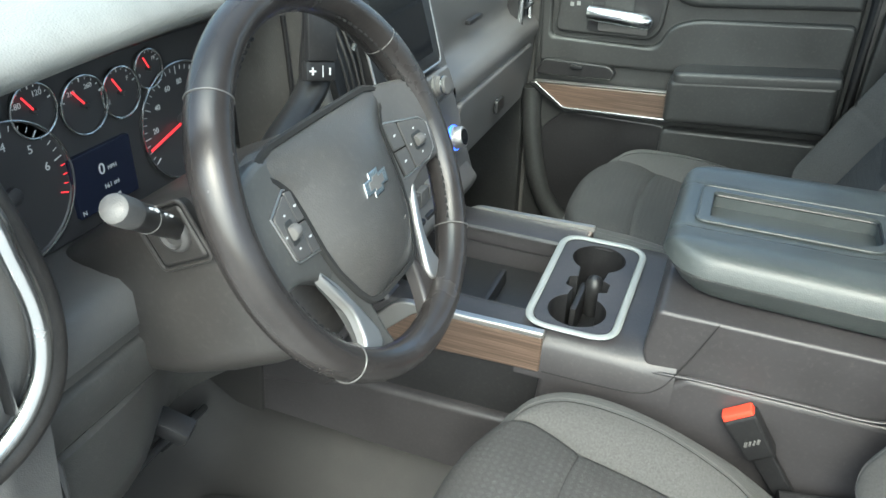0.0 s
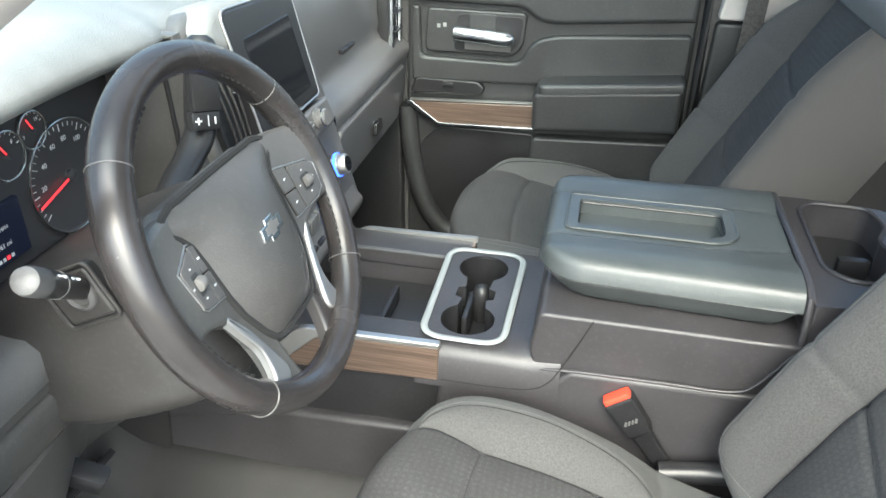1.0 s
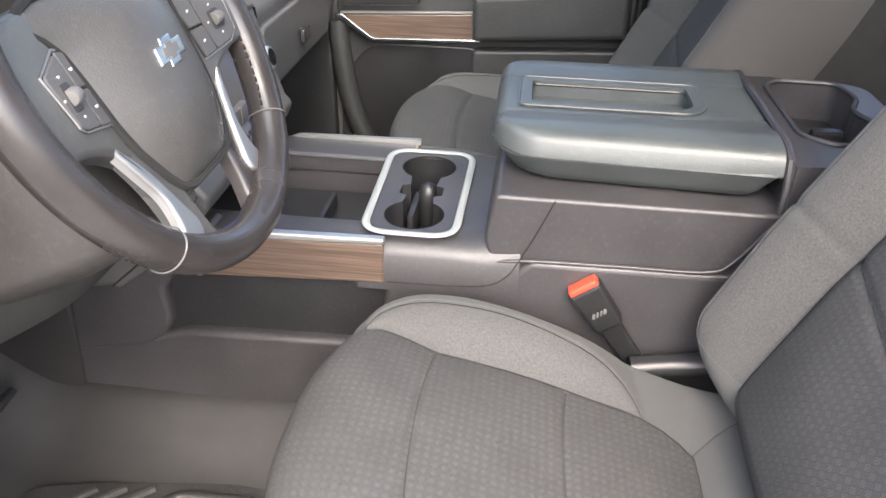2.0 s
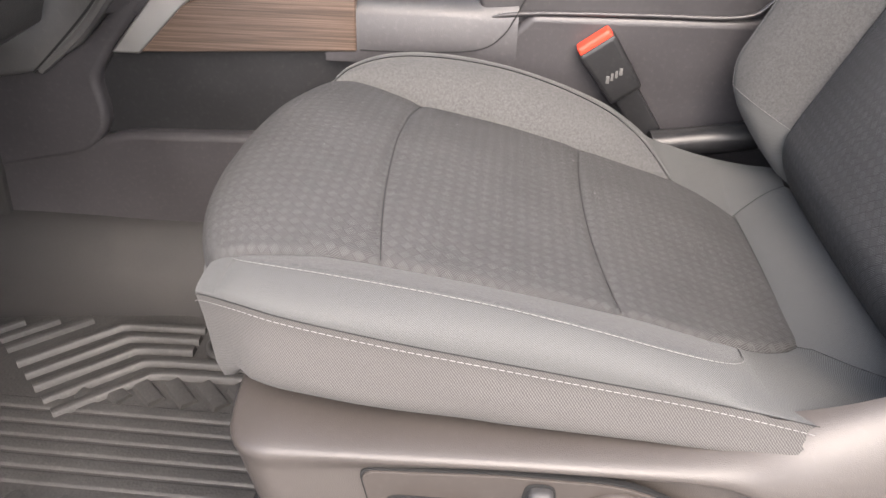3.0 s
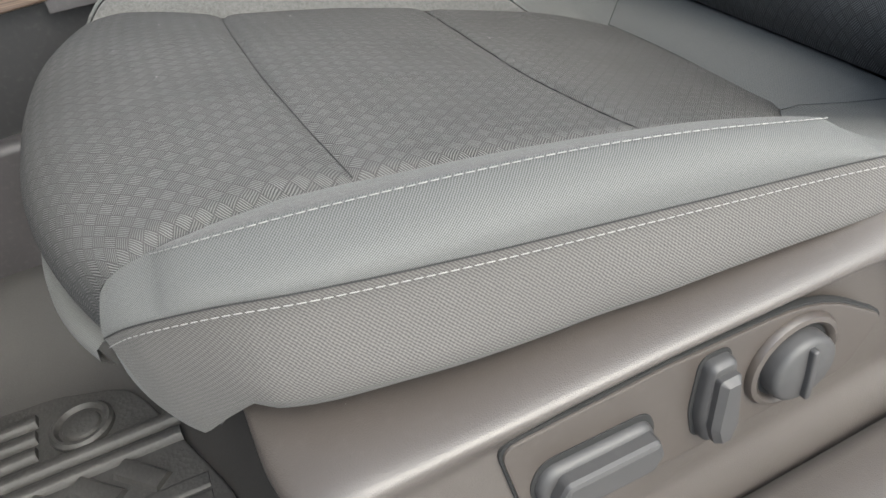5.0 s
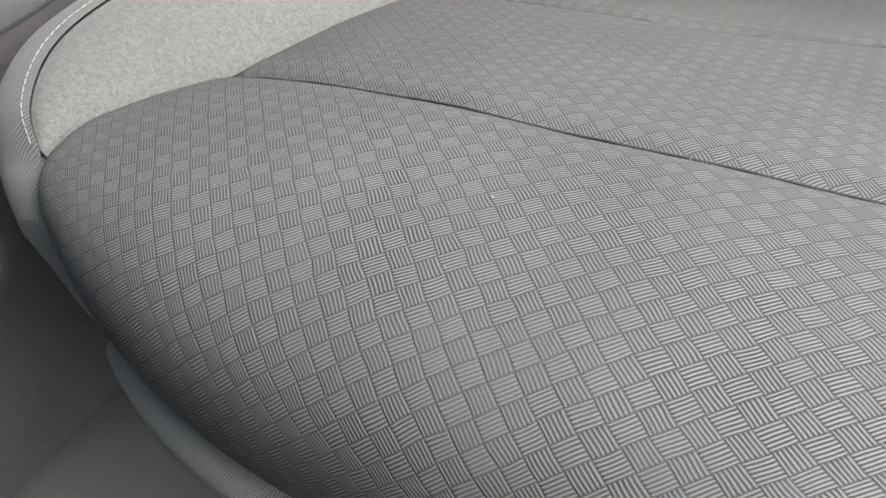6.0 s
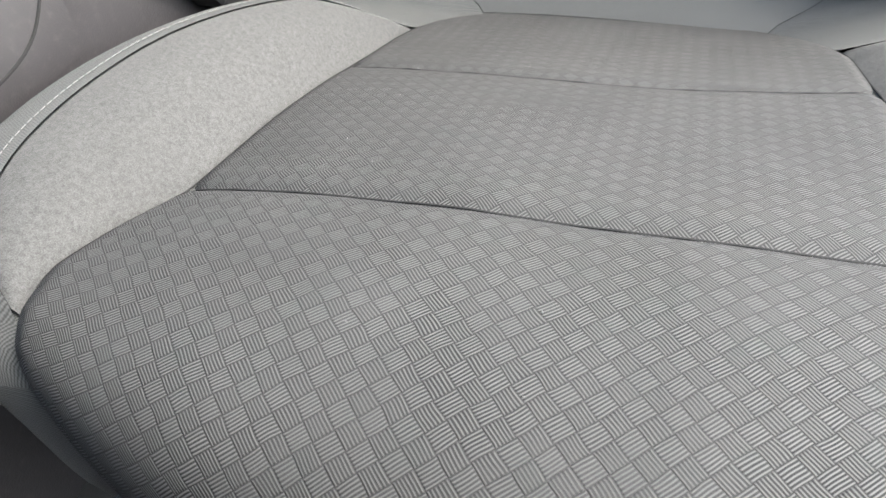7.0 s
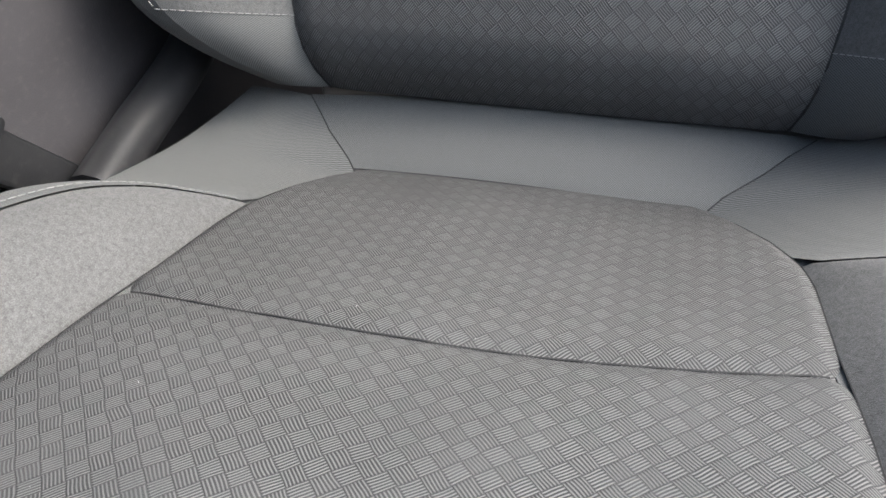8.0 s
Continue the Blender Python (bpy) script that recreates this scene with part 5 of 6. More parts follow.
part("lower_panel", slab(rounded([(-0.055, 0.422), (0.315, 0.440), (0.320, 0.05), (-0.055, 0.05)], [0.02, 0.01, 0.01, 0.01]), (0, DY - 0.034, 0), X, Z, -Y, 0.03, 0.010, 4), DOOR_PLASTIC, skin)
part("pocket_rim", tube(spline([(-0.40, DY - 0.012, 0.475), (-0.388, DY - 0.016, 0.36), (-0.366, DY - 0.022, 0.25), (-0.325, DY - 0.03, 0.16), (-0.262, DY - 0.034, 0.105), (-0.15, DY - 0.034, 0.09), (-0.04, DY - 0.034, 0.09)], 40), 0.026, 12), DOOR_PLASTIC, skin)
part("pocket_back", slab(rounded([(-0.36, 0.12), (-0.04, 0.10), (-0.04, 0.42), (-0.31, 0.42), (-0.37, 0.36)], 0.03), (0, DY - 0.006, 0), X, Z, -Y, 0.01, 0.004), BLACK_PLASTIC, skin)
structure("door_seal", tube([(0.340, 1.278, 0.05), (0.345, 1.276, 0.45), (0.338, 1.272, 0.80), (0.36, 1.27, 1.1)], 0.011, 8), BLACK_PLASTIC, "black rubber door seal")

# ---- steering wheel: u to the passenger side, v up in the rim's plane, n towards the driver ----
WC = Vector((-0.240, -0.003, 0.779))
TILT = radians(25.4)
WU, WV, WN = Y.copy(), Vector((-math.sin(TILT), 0, math.cos(TILT))), Vector((math.cos(TILT), 0, math.sin(TILT)))


def wh(u, v, n=0.0):
    return WC + WU * u + WV * v + WN * n


wheel = thing("steering_wheel", tuple(WC), "black leather steering wheel with worn rim and silver spoke trim", "steering wheel")
RR = 0.185
rim_pts = [wh(RR * math.cos(a), RR * math.sin(a)) for a in np.linspace(0, 2 * math.pi, 120, endpoint=False)]
rows = []
for k in range(121):
    a = 2 * math.pi * k / 120
    grip = 1 + 0.10 * (math.exp(-((math.degrees(a) % 360 - 150) / 22) ** 2) + math.exp(-((math.degrees(a) % 360 - 30) / 22) ** 2))
    row = []
    for j in range(18):
        b = 2 * math.pi * j / 18
        ro, ri = 0.0172 * grip * math.cos(b), 0.0195 * grip * math.sin(b)
        row.append(wh((RR + ro) * math.cos(a), (RR + ro) * math.sin(a), ri))
    rows.append(row)
bmr = grid(rows, closed=True)
bmesh.ops.remove_doubles(bmr, verts=bmr.verts, dist=1e-6)
bmesh.ops.recalc_face_normals(bmr, faces=bmr.faces[:])
rim = part("rim", bmr, LEATHER, wheel, "black leather rim with pale seam rings", 60)
for a in (137, 35, 318, 226):
    c, s = math.cos(radians(a)), math.sin(radians(a))
    pts = [wh((RR + 0.0186 * math.cos(b)) * c, (RR + 0.0186 * math.cos(b)) * s, 0.0208 * math.sin(b)) for b in np.linspace(0, 2 * math.pi, 24, endpoint=False)]
    part("rim_seam", tube(pts, 0.0008, 5, closed=True, up=(0.3, 0.2, 1)), GREY_KNOB, rim)
inner = [wh((RR - 0.0180) * math.cos(a), (RR - 0.0180) * math.sin(a), 0.006) for a in np.linspace(radians(-40), radians(60), 60)]
part("stitching", stitches(inner, tuple(WN), 0.006, 0.003, 0.0014), DARK_THREAD, rim)
inner = [wh((RR - 0.0180) * math.cos(a), (RR - 0.0180) * math.sin(a), 0.006) for a in np.linspace(radians(110), radians(220), 60)]
part("stitching", stitches(inner, tuple(WN), 0.006, 0.003, 0.0014), DARK_THREAD, rim)

# airbag cover as a crowned shield
def shield(v):
    return lerp(v, [(-0.114, 0.036), (-0.109, 0.050), (-0.094, 0.061), (-0.065, 0.075), (-0.04, 0.081), (0.0, 0.085), (0.024, 0.089), (0.038, 0.099), (0.048, 0.111), (0.055, 0.114), (0.061, 0.109), (0.067, 0.086)])
def dome(t, v):
    return -0.006 + 0.028 * (1 - abs(t) ** 2.4) * (1 - min(1.0, abs((v + 0.0235) / 0.0915)) ** 3.0)
pad_rows = []
for v in np.linspace(-0.114, 0.067, 44):
    pad_rows.append([wh(t * shield(v), v, dome(t, v)) for t in np.linspace(-1, 1, 44)])
def skirted(rows, drop, grow):
    mid = wh(0, -0.02)
    out = lambda p, d: p + (p - mid - WN * (p - mid).dot(WN)).normalized() * d
    ring = lambda p: out(p, grow) - WN * drop
    edge = lambda p: out(p, grow * 0.7) - WN * 0.0022
    rows = [[ring(p) for p in rows[0]], [edge(p) for p in rows[0]]] + rows + [[edge(p) for p in rows[-1]], [ring(p) for p in rows[-1]]]
    return [[ring(r[0]) if 1 < i < len(rows) - 2 else r[0], edge(r[0]) if 1 < i < len(rows) - 2 else r[0]] + r + [edge(r[-1]) if 1 < i < len(rows) - 2 else r[-1], ring(r[-1]) if 1 < i < len(rows) - 2 else r[-1]] for i, r in enumerate(rows)]
cover = part("airbag_cover", grid(skirted(pad_rows, 0.03, 0.0018)), PAD_VINYL, wheel, "matte dark grey airbag cover", 40)
outer_line = [r[0] for r in pad_rows] + pad_rows[-1][1:-1] + [r[-1] for r in pad_rows[::-1]] + pad_rows[0][1:-1][::-1]
part("cover_gap", tube([p + (p - wh(0, -0.02)).normalized() * 0.0026 - WN * 0.001 for p in outer_line], 0.0042, 6, closed=True, up=tuple(WN)), DARK_THREAD, cover)
# emblem as a plain slanted cross with bright edge
emb = [(0.72 * a, 0.72 * b) for a, b in [(-0.034, -0.010), (-0.0125, -0.010), (-0.015, -0.0175), (0.011, -0.0175), (0.0135, -0.010), (0.030, -0.010), (0.034, 0.010), (0.0125, 0.010), (0.015, 0.0175), (-0.011, 0.0175), (-0.0135, 0.010), (-0.030, 0.010)]]
eo = wh(0.0, -0.010, 0.0228)
em = part("emblem", slab(emb, eo, WU, WV, WN, 0.004, 0.001), CHROME, cover, "plain cross-shaped emblem with chrome edge")
part("emblem_field", slab([(x * 0.62, y * 0.56) for x, y in emb], eo + WN * 0.0005, WU, WV, WN, 0.002, 0.0004), GREY_KNOB, em)
for k in range(4):
    part("embossed_bar", box(wh(0.016 + 0.005 * k, -0.066 + 0.001 * k, 0.0168), (0.0008, 0.003, 0.006), 0.0002), GREY_KNOB, cover)
part("embossed_bar", box(wh(0.012, -0.042, 0.0192), (0.0008, 0.006, 0.003), 0.0002), GREY_KNOB, cover)
# spokes, dished towards the cover
for sg in (1, -1):
    SU, SD = (WU + WN * (0.2 * sg)).normalized(), (WN - WU * (0.2 * sg)).normalized()
    so = wh(0, 0, -0.0250)

    def sp_at(u, v, n=0.0):
        return so + SU * (u * sg) + WV * v + SD * n

    pod = rounded([(0.060 * sg, 0.062), (0.120 * sg, 0.066), (0.186 * sg, 0.052), (0.190 * sg, -0.046), (0.156 * sg, -0.040), (0.118 * sg, -0.050), (0.070 * sg, -0.080), (0.055 * sg, -0.03)], [0.01, 0.02, 0, 0, 0.02, 0.02, 0.02, 0.01])
    sp = part("spoke", slab(pod, sp_at(0, 0, 0), SU, WV, SD, 0.018, 0.006, 4), SPOKE if sg < 0 else STACK_PLASTIC, wheel, "scratched grey plastic side spoke")
    # four keys round a framed thumb roller
    if sg < 0:
        edge = [(0.092, 0.029), (0.104, 0.032), (0.142, 0.019), (0.136, -0.023), (0.130, -0.028), (0.088, -0.035)]
        mid, half_u, half_v = Vector((0.123, -0.002)), 0.0080, 0.0115
        keys_in = [[(0.0935, 0.0275), (0.1055, 0.0300), (0.1050, 0.0005), (0.0915, -0.0010)], [(0.0912, -0.0030), (0.1050, -0.0015), (0.1050, -0.0310), (0.0895, -0.0335)]]
        rocker = [(0.1072, 0.0295), (0.1405, 0.0180), (0.1345, -0.0225), (0.1290, -0.0270), (0.1070, -0.0305)]
    else:
        edge = [(0.094, 0.027), (0.156, 0.011), (0.167, 0.001), (0.162, -0.029), (0.148, -0.037), (0.097, -0.039)]
        mid, half_u, half_v = Vector((0.140, -0.011)), 0.0095, 0.0100
        keys_in = [[(0.0955, 0.0255), (0.1170, 0.0200), (0.1175, -0.0080), (0.0965, -0.0070)], [(0.0968, -0.0090), (0.1175, -0.0100), (0.1180, -0.0370), (0.0985, -0.0375)]]
        rocker = [(0.1195, 0.0190), (0.1550, 0.0100), (0.1655, 0.0005), (0.1608, -0.0280), (0.1475, -0.0355), (0.1200, -0.0370)]
    kp = part("switch_pad", slab(rounded([(u * sg, v) for u, v in edge], 0.005), sp_at(0, 0, 0.0010), SU, WV, SD, 0.004, 0.0010), GAP_SHADE, sp)
    part("pad_trim", tube([sp_at(u, v, 0.0010) for u, v in edge[:2] + edge[1:]], 0.0011, 8), SATIN, sp)
    lift = lambda u, v: (u * sg, v)
    for k, quad in enumerate(keys_in):
        c = sum((Vector(e) for e in quad), Vector((0, 0))) / 4
        bu_ = part("button", slab(rounded([lift(*e) for e in quad], 0.002), sp_at(0, 0, 0.0030), SU, WV, SD, 0.003, 0.0009), STACK_PLASTIC, kp)
        part("button_mark", box(sp_at(c.x, c.y, 0.0031), (0.0008, 0.0042, 0.0026), 0.0002), WHITE_INK, bu_)
    part("button", slab(rounded([lift(*e) for e in rocker], 0.005), sp_at(0, 0, 0.0032), SU, WV, SD, 0.003, 0.0010), STACK_PLASTIC, kp, "four-way rocker key")
    part("roller_frame", slab(rounded([lift(mid.x + a * half_u, mid.y + b_ * half_v) for a, b_ in ((-1, 1), (1, 1), (1, -1), (-1, -1))], 0.004), sp_at(0, 0, 0.0040), SU, WV, SD, 0.004, 0.0012), DOOR_PLASTIC, kp)
    part("thumb_roller", turned([(0.0, -0.0065), (0.0058, -0.0060), (0.0066, -0.0045), (0.0066, 0.0045), (0.0058, 0.0060), (0.0, 0.0065)], sp_at(mid.x, mid.y, 0.0052), SU, 16), GREY_KNOB, kp, "ridged grey thumb roller")
    for a, b_ in ((0, 1), (0, -1), (1, 0), (-1, 0)):
        part("button_mark", box(sp_at(mid.x + a * (half_u + 0.0045), mid.y + b_ * (half_v + 0.0045), 0.0033), (0.0008, 0.0026, 0.0020), 0.0002), WHITE_INK, kp)
    low = rounded([(0.052 * sg, -0.056), (0.100 * sg, -0.052), (0.084 * sg, -0.098), (0.082 * sg, -0.136), (0.094 * sg, -0.168), (0.030 * sg, -0.188), (0.043 * sg, -0.155), (0.048 * sg, -0.110)], [0.01, 0.01, 0.03, 0.02, 0, 0, 0.02, 0.03])
    part("lower_spoke", slab(low, wh(0, 0, -0.008), WU, WV, WN, 0.016, 0.006, 4), SPOKE if sg < 0 else LEATHER, wheel)
    bar = rounded([(u * sg, v) for u, v in ((0.103, -0.048), (0.109, -0.051), (0.0855, -0.106), (0.088, -0.131), (0.093, -0.142), (0.073, -0.157), (0.063, -0.152), (0.061, -0.139), (0.0755, -0.0985), (0.0855, -0.074))], [0.001, 0.001, 0.02, 0.01, 0.004, 0.004, 0.006, 0.01, 0.03, 0.02])
    part("spoke_trim", slab(bar, wh(0, 0, -0.0035), WU, WV, WN, 0.010, 0.004, 4), SATIN, wheel, "satin silver spoke trim")

# ---- steering column ----
column = thing("steering_column", tuple(WC - WN * 0.15), "dark plastic column shroud with stalk and shift lever", "steering column")
rows = []
for n, w, top, bot in ((-0.050, 0.074, 0.035, -0.116), (-0.060, 0.098, 0.046, -0.138), (-0.075, 0.110, 0.052, -0.148), (-0.12, 0.116, 0.056, -0.152), (-0.18, 0.118, 0.056, -0.152), (-0.25, 0.116, 0.052, -0.148), (-0.33, 0.108, 0.04, -0.13)):
    row = []
    for k in range(36):
        a = 2 * math.pi * k / 36
        ca, sa = math.cos(a), math.sin(a)
        e = 0.34
        u = w * math.copysign(abs(ca) ** e, ca) * (1.0 - 0.14 * max(0.0, -sa) ** 2)
        v = (top + bot) / 2 + (top - bot) / 2 * math.copysign(abs(sa) ** e, sa)
        row.append(wh(u, v, n))
    rows.append(row)
shroud = part("shroud", grid(rows, closed=True, caps=True, flip=True), SHROUD, column, "dark grey column shroud", 50)
# square bezel with a socket, from which the stalk comes
PC = Vector((-0.370, -0.1245, 0.743))
plate_q = [(-0.030, -0.027), (0.030, -0.027), (0.033, 0.028), (-0.027, 0.028)]
part("bezel_gap", slab(rounded([(u * 1.10, v * 1.10) for u, v in plate_q], 0.008), PC + Y * 0.0022, -WN, WV, -Y, 0.012, 0.001), GAP_SHADE, shroud)
bezel = part("stalk_bezel", slab(rounded(plate_q, 0.006), PC, -WN, WV, -Y, 0.012, 0.004, 3), SHROUD, shroud, "square stalk bezel")
part("bezel_edge", tube([PC - WN * u + WV * v + Y * 0.0020 for u, v in rounded([(u * 1.14, v * 1.14) for u, v in plate_q], 0.008)], 0.0022, 8, closed=True, up=(0, 1, 0)), SHROUD, shroud)
b0, b1 = Vector((-0.366, -0.116, 0.748)), Vector((-0.334, -0.219, 0.826))
ax = (b1 - b0)
part("stalk_socket", turned([(0.0185, -0.004), (0.0185, 0.002), (0.0165, 0.005), (0.013, 0.0065), (0.011, 0.003)], PC + Vector((0.004, 0, 0.005)), -Y, 28), STACK_PLASTIC, bezel)
stalk = part("stalk", tube([b0, b0 + ax * 0.12, b0 + ax * 0.24, b0 + ax * 0.36, b0 + ax * 0.50, b0 + ax * 0.52, b0 + ax * 0.78], [0.0105, 0.0105, 0.0110, 0.0118, 0.0122, 0.0126, 0.0128], 24), BLACK_PLASTIC, column, "black turn signal stalk with grey end cap")
part("stalk_band", tube([b0 + ax * 0.535, b0 + ax * 0.55], [0.0131, 0.0131], 24), GREY_KNOB, stalk)
part("stalk_cap", tube([b0 + ax * 0.775, b0 + ax * 0.78, b0 + ax * 0.94, b0 + ax * 0.985, b0 + ax * 1.0], [0.0120, 0.0134, 0.0134, 0.0120, 0.0085], 24), DASH_PLASTIC, stalk, "worn grey end cap")
sw = ax.normalized()
for k, (f, q) in enumerate(((0.40, 0.5), (0.46, 0.1), (0.62, 0.4), (0.66, -0.5), (0.70, -0.2), (0.38, -0.1), (0.60, -0.1), (0.72, 0.4))):
    side_v = sw.cross(Z).normalized()
    c = b0 + ax * f + (Vector((0.6, -0.35, 0.72)) - sw * (Vector((0.6, -0.35, 0.72)).dot(sw))).normalized() * 0.0126 + side_v * q * 0.006
    part("stalk_mark", box(c, (0.0045, 0.0022, 0.0016), 0.0004), WHITE_INK, stalk)
# shift lever on the far side of the column
lev = spline([(-0.375, 0.045, 0.752), (-0.386, 0.095, 0.764), (-0.393, 0.150, 0.778), (-0.395, 0.188, 0.800), (-0.396, 0.203, 0.840), (-0.396, 0.214, 0.880), (-0.398, 0.222, 0.915)], 28)
lever = part("shift_lever", tube(lev, [0.019] * 4 + [0.019, 0.019, 0.0195, 0.0195, 0.020, 0.020, 0.0205] + [0.021] * 4 + [0.023] * 10 + [0.022, 0.018, 0.010], 16, flat=0.72), BLACK_PLASTIC, column, "black column shift lever")
LT = Euler((radians(-10), radians(-12), radians(-28))).to_matrix()
LF = Vector((-0.384, 0.192, 0.870))
part("lever_face", box(LF, (0.012, 0.040, 0.084), 0.003, 2, LT.to_4x4()), BLACK_PLASTIC, lever)
LB = Vector((-0.382, 0.178, 0.818))
part("lever_button", box(LB, (0.014, 0.041, 0.024), 0.004, 2, LT.to_4x4()), BLACK_PLASTIC, lever)
for q, (wy, wz) in ((-0.012, (0.009, 0.0022)), (-0.012, (0.0022, 0.009)), (0.012, (0.0022, 0.009)), (0.002, (0.0010, 0.014))):
    part("button_mark", box(LB + LT @ Vector((0.0073, q, 0.0)), (0.001, wy, wz), 0.0002, 1, LT.to_4x4()), WHITE_INK, lever)

# ---- dashboard ----
dash = thing("dashboard", (-0.6, 0.49, 0.6), "dark grey dashboard with stitched vinyl and soft top", "dashboard")
# soft top: from the windshield to the hood lip over the dials, then on to the passenger side
rows = []
for y in np.linspace(-0.34, 1.30, 90):
    hood = 1 / (1 + math.exp((y - 0.27) / 0.02))
    left = 1 / (1 + math.exp(-(y + 0.25) / 0.02))
    lip_x = -0.50 + 0.045 * hood * left
    lip_z = 0.885 + 0.018 * hood * left * math.cos((y - 0.03) / 0.30 * 1.2)
    row = []
    for x, z in ((-1.04, 0.90), (-0.9, 0.925), (-0.75, 0.945), (-0.62, 0.948), (lip_x - 0.06, lip_z + 0.040), (lip_x - 0.022, lip_z + 0.026), (lip_x - 0.004, lip_z + 0.012), (lip_x, lip_z), (lip_x - 0.006, lip_z - 0.010), (lip_x - 0.030, lip_z - 0.018)):
        row.append((x, y, z))
    rows.append(row)
part("soft_top", grid(rows, flip=False), DASH_TOP, dash, "pebbled grey vinyl dash top", 60)
# binnacle walls round the dials
part("binnacle_roof", grid([[(-0.462, y, 0.889 + 0.016 * math.cos((y - 0.03) * 4)), (-0.52, y, 0.868), (-0.60, y, 0.862)] for y in np.linspace(-0.26, 0.27, 20)]), BLACK_PLASTIC, dash, "", 60)
part("binnacle_side", slab([(-0.62, 0.62), (-0.44, 0.62), (-0.44, 0.70), (-0.46, 0.90), (-0.62, 0.90)], (0, 0.262, 0), X, Z, -Y, 0.02, 0.004), DASH_PLASTIC, dash)
part("binnacle_side", slab([(-0.62, 0.62), (-0.44, 0.62), (-0.43, 0.70), (-0.45, 0.90), (-0.62, 0.90)], (0, -0.225, 0), X, Z, Y, 0.02, 0.004), DASH_PLASTIC, dash)
part("binnacle_sill", grid([[(-0.60, y, 0.665), (-0.50, y, 0.672), (-0.455, y, 0.672), (-0.44, y, 0.660), (-0.44, y, 0.62), (-0.46, y, 0.60)] for y in np.linspace(-0.24, 0.27, 10)], flip=True), DASH_PLASTIC, dash, "", 60)
# knee panel in three bands left of the column, one to its right
def band(y0, y1, prof, name, mat=KNEE_PLASTIC, label=""):
    return part(name, grid([[(x, y, z) for x, z in prof] for y in np.linspace(y0, y1, 8)], flip=True), mat, dash, label, 50)
band(-0.325, 0.262, [(-0.47, 0.645), (-0.446, 0.640), (-0.442, 0.632), (-0.444, 0.606), (-0.45, 0.602)], "trim_band")
band(-0.325, 0.262, [(-0.45, 0.601), (-0.443, 0.598), (-0.440, 0.592), (-0.448, 0.545), (-0.452, 0.538)], "upper_knee_panel")
knee_rows = []
for y in np.linspace(-0.335, 0.262, 24):
    inb = math.exp(-((y - 0.0) / 0.10) ** 2)
    knee_rows.append([(x + 0.05 * inb * f, y, z) for x, z, f in ((-0.452, 0.536, -0.6), (-0.446, 0.532, -0.6), (-0.445, 0.50, -0.9), (-0.452, 0.44, -1.2), (-0.475, 0.385, -1.2), (-0.53, 0.355, -1), (-0.65, 0.36, 0), (-0.9, 0.42, 0))])
knee = part("lower_knee_panel", grid(knee_rows, flip=True), KNEE_PLASTIC, dash, "dark grey lower knee panel", 50)
part("latch", box((-0.49, -0.055, 0.40), (0.05, 0.03, 0.03), 0.006, 2, Euler((0.2, 0.5, 0.3)).to_matrix().to_4x4()), BLACK_PLASTIC, knee)
# end panel with vent ring and parking brake switch
cap = part("dash_end", slab(rounded([(-0.66, 0.40), (-0.43, 0.44), (-0.40, 0.62), (-0.385, 0.86), (-0.50, 0.93), (-0.66, 0.93)], [0, 0.03, 0.03, 0.05, 0.03, 0]), (0, -0.335, 0), X, Z, -Y, 0.06, 0.02, 4), DASH_PLASTIC, dash)
VY = -0.034
vent = part("side_vent", slab(rounded([(-0.368 + VY, 0.655), (-0.285 + VY, 0.64), (-0.262 + VY, 0.70), (-0.262 + VY, 0.84), (-0.34 + VY, 0.86)], 0.02), (-0.415, 0, 0), Y, Z, X, 0.02, 0.004), BLACK_PLASTIC, dash, "air vent with satin chrome ring")
part("vent_ring", tube(spline([(-0.386, -0.258 + VY, 0.86), (-0.380, -0.244 + VY, 0.80), (-0.378, -0.240 + VY, 0.74), (-0.382, -0.252 + VY, 0.69), (-0.388, -0.285 + VY, 0.655), (-0.395, -0.34 + VY, 0.64), (-0.40, -0.38 + VY, 0.66), (-0.40, -0.39 + VY, 0.80), (-0.392, -0.33 + VY, 0.88)], 60, closed=True), 0.0092, 12, closed=True, up=(1, 0, 0)), CHROME, vent, "satin chrome ring")
part("vent_surround", tube(spline([(-0.398, -0.246 + VY, 0.87), (-0.390, -0.232 + VY, 0.80), (-0.388, -0.227 + VY, 0.735), (-0.392, -0.239 + VY, 0.675), (-0.398, -0.28 + VY, 0.636), (-0.405, -0.35 + VY, 0.622)], 40), 0.015, 12, up=(1, 0, 0)), SHROUD, vent)
for k in range(4):
    part("vent_slat", box((-0.41, -0.275 + VY - 0.022 * k, 0.755), (0.05, 0.004, 0.17), 0.001), BLACK_PLASTIC, vent)
part("vent_tab", box((-0.382, -0.292 + VY, 0.745), (0.010, 0.012, 0.03), 0.003), CHROME, vent)
ps = part("brake_switch_bezel", slab(rounded([(-0.309, 0.498), (-0.255, 0.498), (-0.253, 0.551), (-0.269, 0.565), (-0.301, 0.559)], 0.014), (-0.430, 0, 0), Y, Z, Vector((0.97, -0.1, 0.15)).normalized(), 0.014, 0.004, 3), DASH_PLASTIC, knee, "parking brake switch bezel")
bt = part("brake_switch", slab(rounded([(-0.301, 0.505), (-0.263, 0.505), (-0.263, 0.545), (-0.297, 0.545)], 0.006), (-0.4275, 0, 0), Y, Z, X, 0.01, 0.002), BLACK_PLASTIC, ps)
